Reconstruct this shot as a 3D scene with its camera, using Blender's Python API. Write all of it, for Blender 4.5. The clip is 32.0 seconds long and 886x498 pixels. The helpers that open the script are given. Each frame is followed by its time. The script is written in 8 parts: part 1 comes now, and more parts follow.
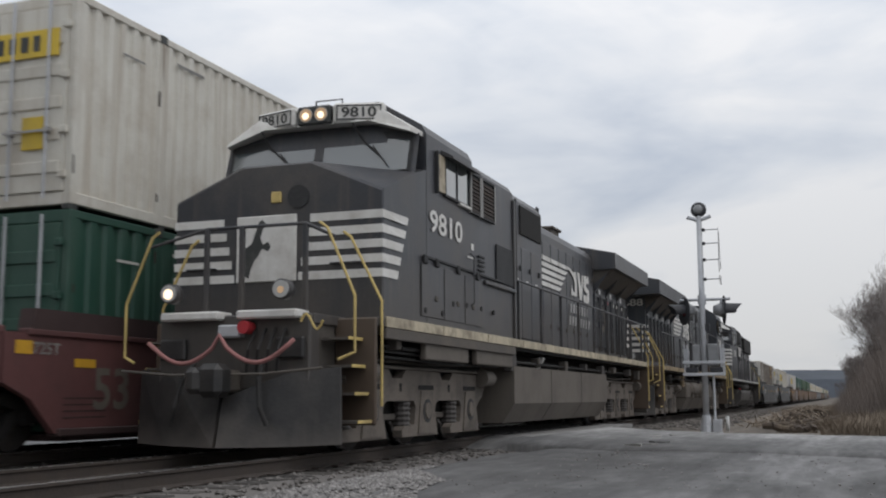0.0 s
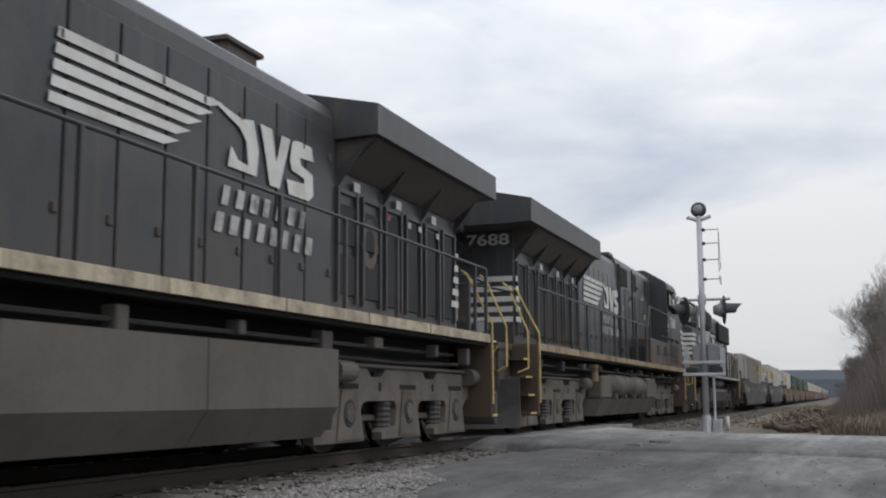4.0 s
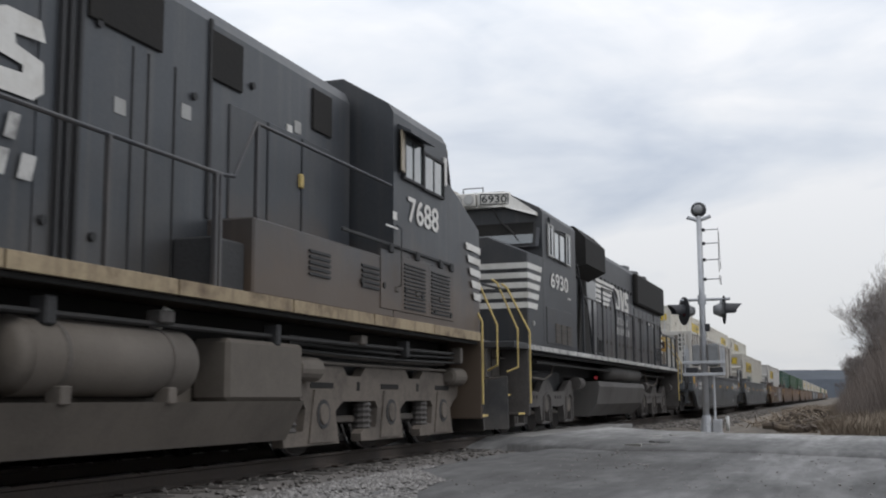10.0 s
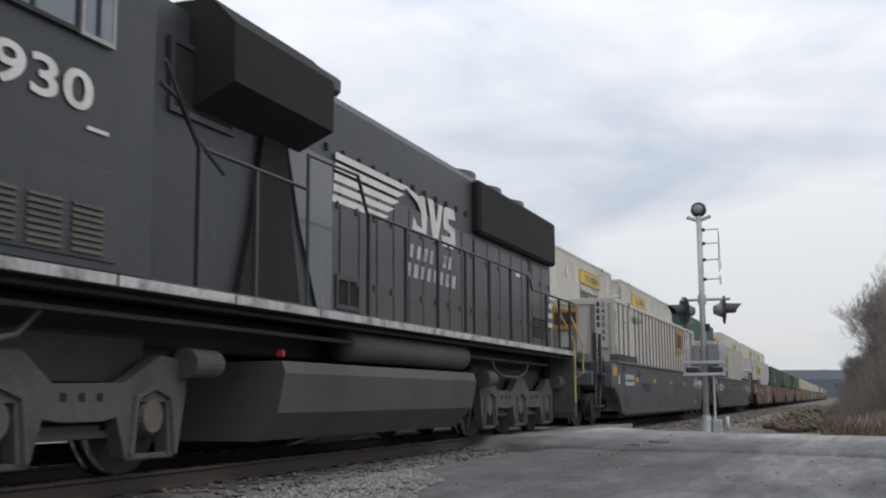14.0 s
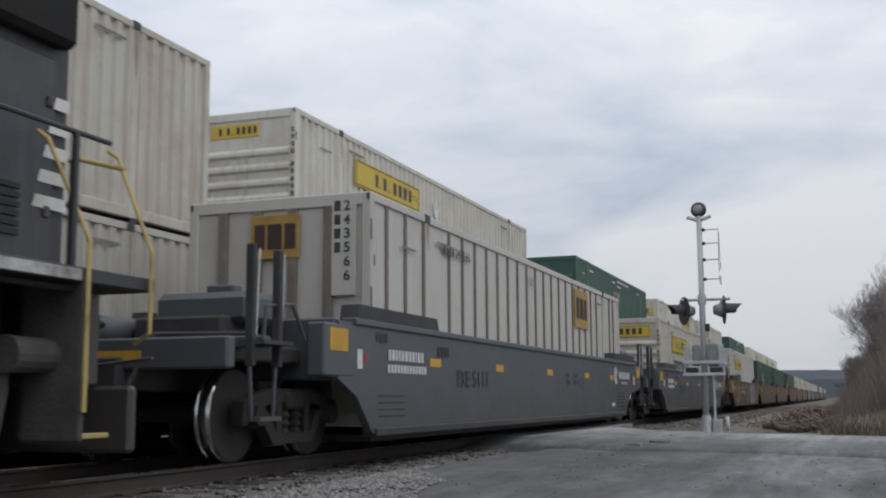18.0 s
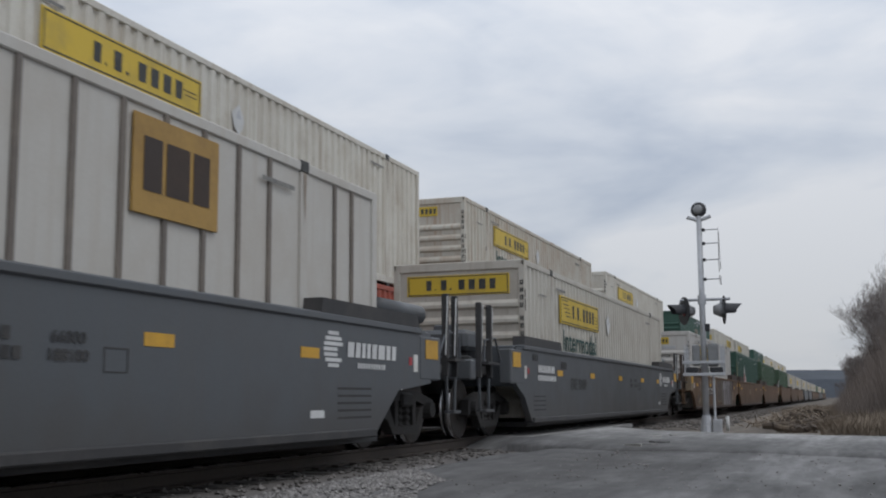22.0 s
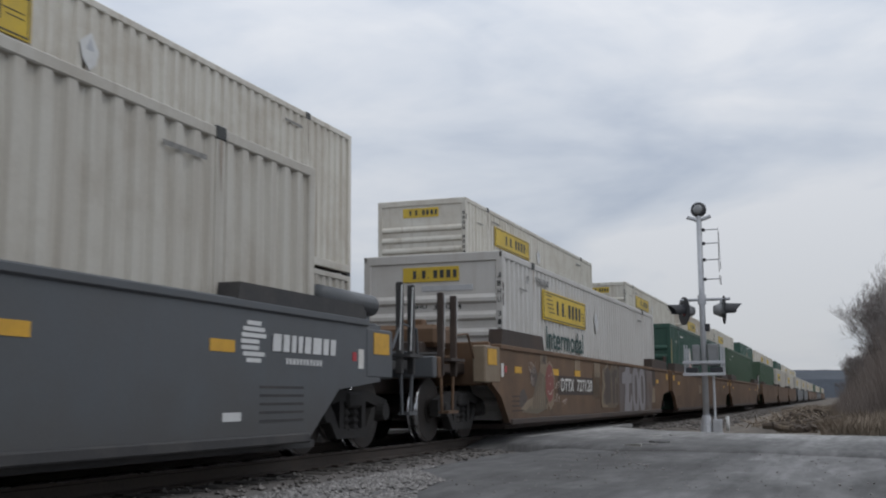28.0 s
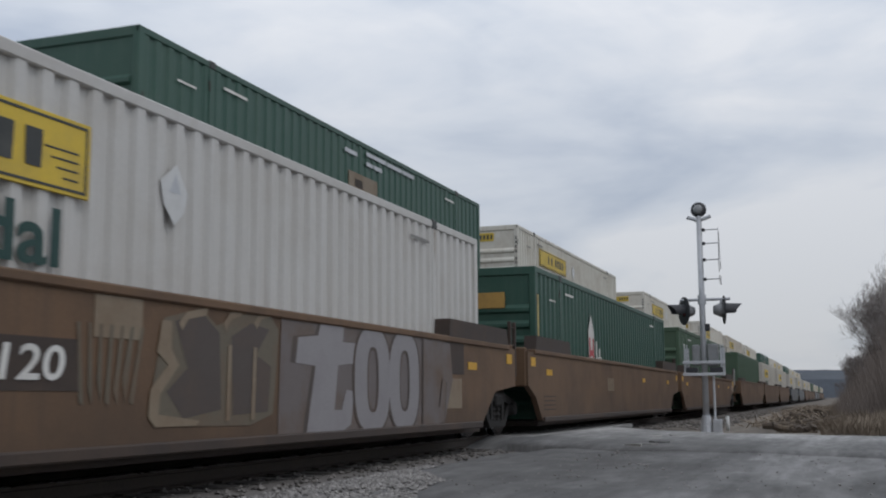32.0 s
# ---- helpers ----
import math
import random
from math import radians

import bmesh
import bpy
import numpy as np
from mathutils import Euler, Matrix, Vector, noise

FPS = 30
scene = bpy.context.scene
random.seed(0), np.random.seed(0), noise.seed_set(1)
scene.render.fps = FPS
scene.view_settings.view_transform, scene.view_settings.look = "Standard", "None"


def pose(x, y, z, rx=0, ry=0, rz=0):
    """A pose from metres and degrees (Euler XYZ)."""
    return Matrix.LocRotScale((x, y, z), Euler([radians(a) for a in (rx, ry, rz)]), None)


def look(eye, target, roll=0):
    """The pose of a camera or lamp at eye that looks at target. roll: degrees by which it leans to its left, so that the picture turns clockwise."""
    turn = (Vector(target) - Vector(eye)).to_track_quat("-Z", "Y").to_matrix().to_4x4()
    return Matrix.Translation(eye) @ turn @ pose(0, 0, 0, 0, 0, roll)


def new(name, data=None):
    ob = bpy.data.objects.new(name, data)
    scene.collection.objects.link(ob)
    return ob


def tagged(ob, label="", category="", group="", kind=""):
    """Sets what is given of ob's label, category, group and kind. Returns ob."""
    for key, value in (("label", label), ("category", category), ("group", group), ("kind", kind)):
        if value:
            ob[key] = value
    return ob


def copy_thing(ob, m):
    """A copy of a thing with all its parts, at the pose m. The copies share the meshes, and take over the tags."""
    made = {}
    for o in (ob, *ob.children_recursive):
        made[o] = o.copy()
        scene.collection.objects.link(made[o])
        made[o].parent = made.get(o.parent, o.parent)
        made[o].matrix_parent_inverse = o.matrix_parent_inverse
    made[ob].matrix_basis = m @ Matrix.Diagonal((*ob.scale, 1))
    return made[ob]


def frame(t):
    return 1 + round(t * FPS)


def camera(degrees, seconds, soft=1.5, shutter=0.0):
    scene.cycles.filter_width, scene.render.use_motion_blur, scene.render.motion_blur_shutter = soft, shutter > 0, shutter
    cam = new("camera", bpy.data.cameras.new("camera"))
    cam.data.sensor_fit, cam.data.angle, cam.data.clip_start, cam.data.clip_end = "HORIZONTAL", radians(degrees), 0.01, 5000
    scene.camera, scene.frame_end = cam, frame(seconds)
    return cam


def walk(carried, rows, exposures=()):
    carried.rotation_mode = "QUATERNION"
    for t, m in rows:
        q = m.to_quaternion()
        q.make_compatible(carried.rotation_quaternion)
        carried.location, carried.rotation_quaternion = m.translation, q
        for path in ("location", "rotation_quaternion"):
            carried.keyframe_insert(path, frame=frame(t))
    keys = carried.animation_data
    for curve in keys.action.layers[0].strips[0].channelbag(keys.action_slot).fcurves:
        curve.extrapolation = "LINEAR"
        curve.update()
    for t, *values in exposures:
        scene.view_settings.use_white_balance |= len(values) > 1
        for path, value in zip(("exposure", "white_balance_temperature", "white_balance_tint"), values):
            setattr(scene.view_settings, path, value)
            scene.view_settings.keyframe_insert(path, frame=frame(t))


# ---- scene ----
# ================= camera =================
cam = camera(43.72, 32.0, soft=2.0, shutter=0.3)
EYE = (0.0, -6.668, 0.624)
PAN, TILT, ROLL = 19.696, 7.764, 0.374
aim = (EYE[0] + math.cos(radians(PAN)) * math.cos(radians(TILT)),
       EYE[1] + math.sin(radians(PAN)) * math.cos(radians(TILT)),
       EYE[2] + math.sin(radians(TILT)))
walk(cam, [(0.0, look(EYE, aim, -ROLL)), (32.0, look(EYE, aim, -ROLL))],
     exposures=[(0.0, 0.06, 6650, 10), (2.5, 0.18, 6630, 10), (14.0, 0.20, 6580, 10), (17.3, 0.08, 6480, 10), (19.5, -0.09, 6400, 10), (32.0, -0.12, 6400, 10)])

# ================= sky and sun =================
SUN_EL, SUN_AZ = 48.0, 200.0
world = bpy.data.worlds.new("overcast_sky")
scene.world = world
world.use_nodes = True


def build_sky():
    nt = world.node_tree
    nt.nodes.clear()
    N, L = nt.nodes.new, nt.links.new
    out = N("ShaderNodeOutputWorld")
    bg = N("ShaderNodeBackground")
    sky = N("ShaderNodeTexSky")
    sky.sky_type = "NISHITA"
    sky.sun_disc = False
    sky.sun_elevation = radians(SUN_EL)
    sky.sun_rotation = radians(SUN_AZ)
    sky_dim = N("ShaderNodeVectorMath")
    sky_dim.operation = "SCALE"
    sky_dim.inputs[3].default_value = 0.10
    L(sky.outputs[0], sky_dim.inputs[0])
    tc = N("ShaderNodeTexCoord")
    # layered cloud: broad soft banks drawn out along the horizon, with smaller rolls in them
    sep = N("ShaderNodeSeparateXYZ")
    L(tc.outputs["Generated"], sep.inputs[0])
    lift = N("ShaderNodeMath")
    lift.operation = "MAXIMUM"
    lift.inputs[1].default_value = 0.0
    L(sep.outputs[2], lift.inputs[0])
    layers = []
    for scale, detail, twist in (((2.2, 2.2, 6.0), 5.0, 0.3), ((5.0, 5.0, 15.0), 6.0, 0.35)):
        mp, nz = N("ShaderNodeMapping"), N("ShaderNodeTexNoise")
        mp.inputs["Scale"].default_value = scale
        mp.inputs["Location"].default_value = (1.3, 0.7, 0.4)
        L(tc.outputs["Generated"], mp.inputs[0])
        nz.inputs["Scale"].default_value = 1.0
        nz.inputs["Detail"].default_value = detail
        nz.inputs["Roughness"].default_value = 0.52
        nz.inputs["Distortion"].default_value = twist
        L(mp.outputs[0], nz.inputs["Vector"])
        layers.append(nz.outputs["Fac"])
    n1 = N("ShaderNodeMix")
    n1.inputs[0].default_value = 0.36
    L(layers[0], n1.inputs[2])
    L(layers[1], n1.inputs[3])
    ramp = N("ShaderNodeValToRGB")
    e = ramp.color_ramp.elements
    e[0].position, e[0].color = 0.39, (0.565, 0.635, 0.755, 1)
    e[1].position, e[1].color = 0.595, (0.94, 0.96, 1.0, 1)
    mid = e.new(0.5)
    mid.color = (0.78, 0.83, 0.91, 1)
    L(n1.outputs[0], ramp.inputs[0])
    # brighter towards the zenith, as under an even overcast
    zen = N("ShaderNodeMapRange")
    zen.inputs[1].default_value, zen.inputs[2].default_value = 0.04, 0.42
    zen.inputs[3].default_value, zen.inputs[4].default_value = 0.66, 1.06
    L(lift.outputs[0], zen.inputs[0])
    mul = N("ShaderNodeVectorMath")
    mul.operation = "SCALE"
    L(ramp.outputs[0], mul.inputs[0])
    L(zen.outputs[0], mul.inputs[3])
    mix = N("ShaderNodeMix")
    mix.data_type = "RGBA"
    mix.inputs[0].default_value = 0.93
    L(sky_dim.outputs[0], mix.inputs[6])
    L(mul.outputs[0], mix.inputs[7])
    L(mix.outputs[2], bg.inputs[0])
    bg.inputs[1].default_value = 1.0
    L(bg.outputs[0], out.inputs[0])


build_sky()
sun_data = bpy.data.lights.new("sun", "SUN")
sun_data.energy, sun_data.angle, sun_data.color = 0.55, radians(25), (1.0, 0.97, 0.93)
sun = new("sun", sun_data)
sun.matrix_basis = look((0, 0, 60), (0 + math.sin(radians(SUN_AZ)) * -30, 30 * 1.0, 60 - 45))


# ================= materials =================
def surface(name, color, rough=0.6, metal=0.0, stain=(0.1, 0.08, 0.06), amount=0.35, scale=1.2, grain=0.12,
            bump=0.15, streak=0.0, spread=0.06, fine=30.0, coat=0.0):
    """Painted or raw surface: base colour, large stains, vertical streaks, fine grain and relief."""
    m = bpy.data.materials.new(name)
    m.use_nodes = True
    nt = m.node_tree
    nt.nodes.clear()
    N, L = nt.nodes.new, nt.links.new
    out, bs = N("ShaderNodeOutputMaterial"), N("ShaderNodeBsdfPrincipled")
    L(bs.outputs[0], out.inputs[0])
    bs.inputs["Metallic"].default_value = metal
    bs.inputs["Coat Weight"].default_value = coat
    tc, info = N("ShaderNodeTexCoord"), N("ShaderNodeObjectInfo")
    shift = N("ShaderNodeVectorMath")
    shift.operation = "MULTIPLY_ADD"
    L(info.outputs["Random"], shift.inputs[0])
    shift.inputs[1].default_value = (31.0, 17.0, 7.0)
    L(tc.outputs["Object"], shift.inputs[2])
    big = N("ShaderNodeTexNoise")
    big.inputs["Scale"].default_value = scale
    big.inputs["Detail"].default_value = 5
    big.inputs["Roughness"].default_value = 0.65
    L(shift.outputs[0], big.inputs["Vector"])
    small = N("ShaderNodeTexNoise")
    small.inputs["Scale"].default_value = fine
    small.inputs["Detail"].default_value = 4
    L(shift.outputs[0], small.inputs["Vector"])
    r1 = N("ShaderNodeMapRange")
    r1.inputs[1].default_value, r1.inputs[2].default_value = 0.45, 0.75
    r1.inputs[3].default_value, r1.inputs[4].default_value = 0.0, amount
    L(big.outputs["Fac"], r1.inputs[0])
    fac = r1.outputs[0]
    if streak > 0:
        st = N("ShaderNodeMapping")
        st.inputs["Scale"].default_value = (7.0, 7.0, 0.35)
        L(shift.outputs[0], st.inputs[0])
        sn = N("ShaderNodeTexNoise")
        sn.inputs["Scale"].default_value = 1.0
        sn.inputs["Detail"].default_value = 4
        L(st.outputs[0], sn.inputs["Vector"])
        r2 = N("ShaderNodeMapRange")
        r2.inputs[1].default_value, r2.inputs[2].default_value = 0.5, 0.78
        r2.inputs[3].default_value, r2.inputs[4].default_value = 0.0, streak
        L(sn.outputs["Fac"], r2.inputs[0])
        mx = N("ShaderNodeMath")
        mx.operation = "MAXIMUM"
        L(fac, mx.inputs[0])
        L(r2.outputs[0], mx.inputs[1])
        fac = mx.outputs[0]
    mix = N("ShaderNodeMix")
    mix.data_type = "RGBA"
    mix.inputs[6].default_value = (*color, 1)
    mix.inputs[7].default_value = (*stain, 1)
    L(fac, mix.inputs[0])
    # grain and object to object spread as a brightness factor
    g = N("ShaderNodeMapRange")
    g.inputs[3].default_value, g.inputs[4].default_value = 1 - grain, 1 + grain
    L(small.outputs["Fac"], g.inputs[0])
    o = N("ShaderNodeMapRange")
    o.inputs[3].default_value, o.inputs[4].default_value = 1 - spread, 1 + spread
    L(info.outputs["Random"], o.inputs[0])
    gm = N("ShaderNodeMath")
    gm.operation = "MULTIPLY"
    L(g.outputs[0], gm.inputs[0])
    L(o.outputs[0], gm.inputs[1])
    sc = N("ShaderNodeVectorMath")
    sc.operation = "SCALE"
    L(mix.outputs[2], sc.inputs[0])
    L(gm.outputs[0], sc.inputs[3])
    L(sc.outputs[0], bs.inputs["Base Color"])
    rr = N("ShaderNodeMapRange")
    rr.inputs[3].default_value, rr.inputs[4].default_value = max(0.03, rough - 0.12), min(1.0, rough + 0.14)
    L(big.outputs["Fac"], rr.inputs[0])
    L(rr.outputs[0], bs.inputs["Roughness"])
    if bump > 0:
        bp = N("ShaderNodeBump")
        bp.inputs["Strength"].default_value = bump
        bp.inputs["Distance"].default_value = 0.01
        L(small.outputs["Fac"], bp.inputs["Height"])
        L(bp.outputs[0], bs.inputs["Normal"])
    return m


def dust_coat(m, color, z_low, z_high, amount):
    """Road dust thrown up over the lower body: full below z_low, gone above z_high, with a ragged edge."""
    nt = m.node_tree
    N, L = nt.nodes.new, nt.links.new
    bs = next(n for n in nt.nodes if n.type == "BSDF_PRINCIPLED")
    old = bs.inputs["Base Color"].links[0].from_socket
    tc, sep, ns = N("ShaderNodeTexCoord"), N("ShaderNodeSeparateXYZ"), N("ShaderNodeTexNoise")
    L(tc.outputs["Object"], sep.inputs[0])
    ns.inputs["Scale"].default_value = 1.7
    ns.inputs["Detail"].default_value = 6
    L(tc.outputs["Object"], ns.inputs["Vector"])
    ad = N("ShaderNodeMath")
    ad.operation = "MULTIPLY_ADD"
    ad.inputs[1].default_value = 1.1
    L(ns.outputs["Fac"], ad.inputs[0])
    L(sep.outputs[2], ad.inputs[2])
    mr = N("ShaderNodeMapRange")
    mr.inputs[1].default_value, mr.inputs[2].default_value = z_low + 0.55, z_high + 0.55
    mr.inputs[3].default_value, mr.inputs[4].default_value = amount, 0.0
    L(ad.outputs[0], mr.inputs[0])
    mix = N("ShaderNodeMix")
    mix.data_type = "RGBA"
    mix.inputs[7].default_value = (*color, 1)
    L(mr.outputs[0], mix.inputs[0])
    L(old, mix.inputs[6])
    L(mix.outputs[2], bs.inputs["Base Color"])


def glowing(name, color, strength):
    m = bpy.data.materials.new(name)
    m.use_nodes = True
    nt = m.node_tree
    nt.nodes.clear()
    out, em = nt.nodes.new("ShaderNodeOutputMaterial"), nt.nodes.new("ShaderNodeEmission")
    em.inputs[0].default_value = (*color, 1)
    em.inputs[1].default_value = strength
    nt.links.new(em.outputs[0], out.inputs[0])
    return m


DUST = (0.17, 0.14, 0.11)
M = {}
M["black"] = surface("loco_black_paint", (0.039, 0.041, 0.047), 0.43, 0, DUST, 0.36, 0.9, 0.22, 0.12, 0.34)
M["black_deep"] = surface("deep_black_loco_paint", (0.033, 0.035, 0.039), 0.48, 0, (0.13, 0.115, 0.10), 0.28, 0.9, 0.2, 0.10, 0.22)
M["black_dusty"] = surface("dusty_loco_black_paint", (0.035, 0.039, 0.045), 0.45, 0, (0.12, 0.105, 0.09), 0.26, 0.9, 0.22, 0.12, 0.34)
M["black_hood"] = surface("streaked_hood_black_paint", (0.037, 0.041, 0.047), 0.38, 0, (0.11, 0.10, 0.09), 0.3, 0.9, 0.22, 0.12, 0.42)
M["grille"] = surface("black_screen", (0.030, 0.030, 0.031), 0.75, 0, (0.03, 0.028, 0.025), 0.4, 2.0, 0.3, 0.5)
M["black_gloss"] = surface("glossy_black_panel", (0.06, 0.062, 0.066), 0.3, 0, (0.13, 0.115, 0.10), 0.3, 0.9, 0.15, 0.05, 0.3, coat=0.4)
M["tank_grey"] = surface("grey_tank_paint", (0.088, 0.082, 0.077), 0.7, 0, (0.05, 0.045, 0.042), 0.6, 0.8, 0.12, 0.2, 0.3)
# near-black for screens and openings, and for shade painted under the decks
M["void"] = surface("black_openings_and_shade", (0.012, 0.011, 0.010), 0.95, 0, (0.03, 0.026, 0.022), 0.4, 2.0, 0.3, 0.3)
M["dirty"] = surface("dusty_black_underframe", (0.088, 0.077, 0.067), 0.8, 0, (0.15, 0.125, 0.10), 0.6, 1.4, 0.25, 0.4, 0.2)
M["truck_dark"] = surface("oily_truck_casting", (0.086, 0.078, 0.073), 0.8, 0, (0.035, 0.031, 0.028), 0.8, 1.9, 0.25, 0.5, 0.2)
M["faint"] = surface("faded_small_lettering", (0.17, 0.165, 0.155), 0.6, 0, (0.40, 0.38, 0.34), 0.6, 14.0, 0.2, 0.0)
M["plow"] = surface("scuffed_plow_paint", (0.020, 0.019, 0.019), 0.5, 0, (0.085, 0.076, 0.068), 0.6, 1.5, 0.2, 0.3, 0.3)
M["tan_pane"] = surface("tan_opaque_pane", (0.30, 0.25, 0.18), 0.4, 0, (0.2, 0.16, 0.12), 0.4, 3.0, 0.1, 0.05)
M["truck"] = surface("grey_brown_truck_casting", (0.140, 0.118, 0.099), 0.85, 0, (0.045, 0.039, 0.034), 0.85, 1.9, 0.25, 0.5, 0.2)
M["tank"] = surface("dusty_tank_paint", (0.128, 0.110, 0.092), 0.75, 0, (0.062, 0.053, 0.046), 0.7, 0.8, 0.12, 0.2, 0.3)
M["white"] = surface("white_paint", (0.66, 0.645, 0.61), 0.5, 0, (0.30, 0.26, 0.21), 0.5, 2.5, 0.08, 0.05, 0.25)
M["white_worn"] = surface("chipped_white_sill_paint", (0.50, 0.49, 0.47), 0.55, 0, (0.05, 0.047, 0.045), 1.1, 3.2, 0.15, 0.1, 0.6)
M["grime"] = surface("brown_grime_streak", (0.30, 0.25, 0.20), 0.8, 0, (0.44, 0.40, 0.35), 0.8, 6.0, 0.15, 0.0, 0.6)
M["cream_dirty"] = surface("tan_grimed_sill_paint", (0.32, 0.25, 0.155), 0.65, 0, (0.085, 0.052, 0.032), 1.2, 2.6, 0.22, 0.1, 0.9)
M["cream"] = surface("yellowed_sill_paint", (0.50, 0.43, 0.31), 0.6, 0, (0.11, 0.085, 0.06), 1.1, 2.2, 0.2, 0.1, 0.8)
M["yellow"] = surface("safety_yellow", (0.56, 0.42, 0.15), 0.55, 0, (0.2, 0.15, 0.08), 0.7, 4.0, 0.12, 0.1)
M["amber"] = surface("orange_yellow_reflector", (0.60, 0.33, 0.03), 0.5, 0, (0.25, 0.15, 0.05), 0.4, 4.0, 0.08, 0.05)
M["steel"] = surface("worn_steel", (0.32, 0.31, 0.30), 0.38, 0.8, (0.12, 0.09, 0.07), 0.6, 4.0, 0.15, 0.2)
M["wheel"] = surface("rusty_wheel_steel", (0.034, 0.029, 0.026), 0.8, 0.0, (0.065, 0.048, 0.038), 0.5, 4.0, 0.2, 0.3)
M["tread"] = surface("polished_wheel_tread", (0.55, 0.55, 0.56), 0.22, 1.0, (0.2, 0.18, 0.17), 0.4, 6.0, 0.08, 0.05)
M["rail"] = surface("polished_rail_head", (0.55, 0.54, 0.54), 0.26, 1.0, (0.13, 0.10, 0.08), 0.4, 3.0, 0.1, 0.1)
M["rust"] = surface("rusty_rail_web", (0.048, 0.038, 0.032), 0.9, 0, (0.075, 0.055, 0.042), 0.5, 3.0, 0.2, 0.4)
M["tie"] = surface("weathered_tie_wood", (0.058, 0.052, 0.047), 0.95, 0, (0.035, 0.030, 0.027), 0.7, 3.0, 0.25, 0.6, 0.0, 0.3)
M["red_hose"] = surface("faded_red_hose", (0.36, 0.16, 0.15), 0.7, 0, (0.12, 0.06, 0.05), 0.5, 5.0, 0.1, 0.2)
M["hose"] = surface("black_rubber_hose", (0.022, 0.021, 0.020), 0.7, 0, (0.06, 0.05, 0.045), 0.4, 5.0, 0.1, 0.2)
M["red"] = surface("red_reflector", (0.42, 0.03, 0.04), 0.45, 0, (0.2, 0.05, 0.04), 0.3, 6.0, 0.05, 0.0)
M["ink"] = surface("dark_lettering_paint", (0.035, 0.037, 0.035), 0.6, 0, (0.2, 0.2, 0.18), 0.25, 5.0, 0.1, 0.0)
M["ink_green"] = surface("dark_green_lettering_paint", (0.010, 0.050, 0.043), 0.6, 0, (0.09, 0.11, 0.10), 0.2, 5.0, 0.1, 0.0)
M["jb_white"] = surface("cream_white_container_paint", (0.50, 0.475, 0.42), 0.55, 0, (0.27, 0.215, 0.16), 0.45, 1.1, 0.07, 0.05, 0.5, 0.05)
M["jb_pale"] = surface("pale_cream_container_paint", (0.60, 0.575, 0.51), 0.55, 0, (0.30, 0.23, 0.16), 0.5, 1.1, 0.08, 0.05, 0.62, 0.05)
M["jb_clean"] = surface("clean_white_container_paint", (0.52, 0.505, 0.48), 0.5, 0, (0.33, 0.29, 0.24), 0.32, 1.1, 0.06, 0.05, 0.36, 0.04)
M["stained"] = surface("rust_stained_white_paint", (0.54, 0.515, 0.45), 0.6, 0, (0.36, 0.22, 0.13), 0.6, 1.3, 0.08, 0.1, 0.85)
M["emp_white"] = surface("white_panel_paint", (0.52, 0.50, 0.46), 0.55, 0, (0.36, 0.29, 0.22), 0.35, 0.9, 0.06, 0.05, 0.35)
M["emp_rib"] = surface("rusted_brown_post", (0.16, 0.138, 0.12), 0.75, 0, (0.34, 0.29, 0.23), 0.5, 1.6, 0.2, 0.3, 0.5)
M["gold"] = surface("faded_gold_panel", (0.40, 0.24, 0.06), 0.6, 0, (0.22, 0.13, 0.05), 0.6, 3.0, 0.12, 0.1)
M["jb_yellow"] = surface("yellow_panel_paint", (0.60, 0.42, 0.04), 0.55, 0, (0.34, 0.25, 0.08), 0.6, 2.2, 0.08, 0.05)
M["hub_green"] = surface("dark_green_container_paint", (0.021, 0.070, 0.049), 0.5, 0, (0.09, 0.13, 0.10), 0.35, 1.0, 0.08, 0.08, 0.25)
M["moss_green"] = surface("green_container_paint", (0.047, 0.092, 0.052), 0.55, 0, (0.10, 0.12, 0.08), 0.4, 1.0, 0.08, 0.08, 0.25)
M["box_red"] = surface("orange_red_container_paint", (0.40, 0.085, 0.05), 0.55, 0, (0.24, 0.10, 0.07), 0.5, 1.2, 0.08, 0.08, 0.3)
M["fxe"] = surface("blue_grey_car_paint", (0.082, 0.089, 0.097), 0.46, 0, (0.088, 0.081, 0.074), 0.45, 0.8, 0.08, 0.1, 0.35)
M["fxe_dark"] = surface("dark_grey_car_deck", (0.036, 0.035, 0.036), 0.7, 0, (0.11, 0.10, 0.09), 0.5, 1.4, 0.15, 0.25)
M["ttx"] = surface("faded_brown_car_paint", (0.134, 0.076, 0.040), 0.7, 0, (0.066, 0.044, 0.030), 0.75, 0.9, 0.14, 0.15, 0.55)
M["ttx_dark"] = surface("dark_brown_car_deck", (0.045, 0.032, 0.026), 0.75, 0, (0.10, 0.065, 0.045), 0.5, 1.2, 0.15, 0.25)
M["maroon"] = surface("maroon_car_paint", (0.115, 0.046, 0.044), 0.65, 0, (0.05, 0.03, 0.028), 0.5, 1.0, 0.12, 0.15, 0.3)
M["maroon_dark"] = surface("dark_maroon_car_deck", (0.045, 0.025, 0.024), 0.75, 0, (0.08, 0.05, 0.045), 0.5, 1.4, 0.15, 0.25)
M["spray_grey"] = surface("silver_spray_paint", (0.25, 0.235, 0.24), 0.5, 0, (0.20, 0.18, 0.19), 0.45, 2.5, 0.1, 0.05)
M["spray_pale"] = surface("pale_pink_spray_paint", (0.36, 0.29, 0.24), 0.6, 0, (0.26, 0.20, 0.16), 0.5, 2.0, 0.12, 0.05)
M["spray_red"] = surface("dark_red_spray_paint", (0.19, 0.055, 0.045), 0.6, 0, (0.13, 0.055, 0.045), 0.5, 2.0, 0.12, 0.05)
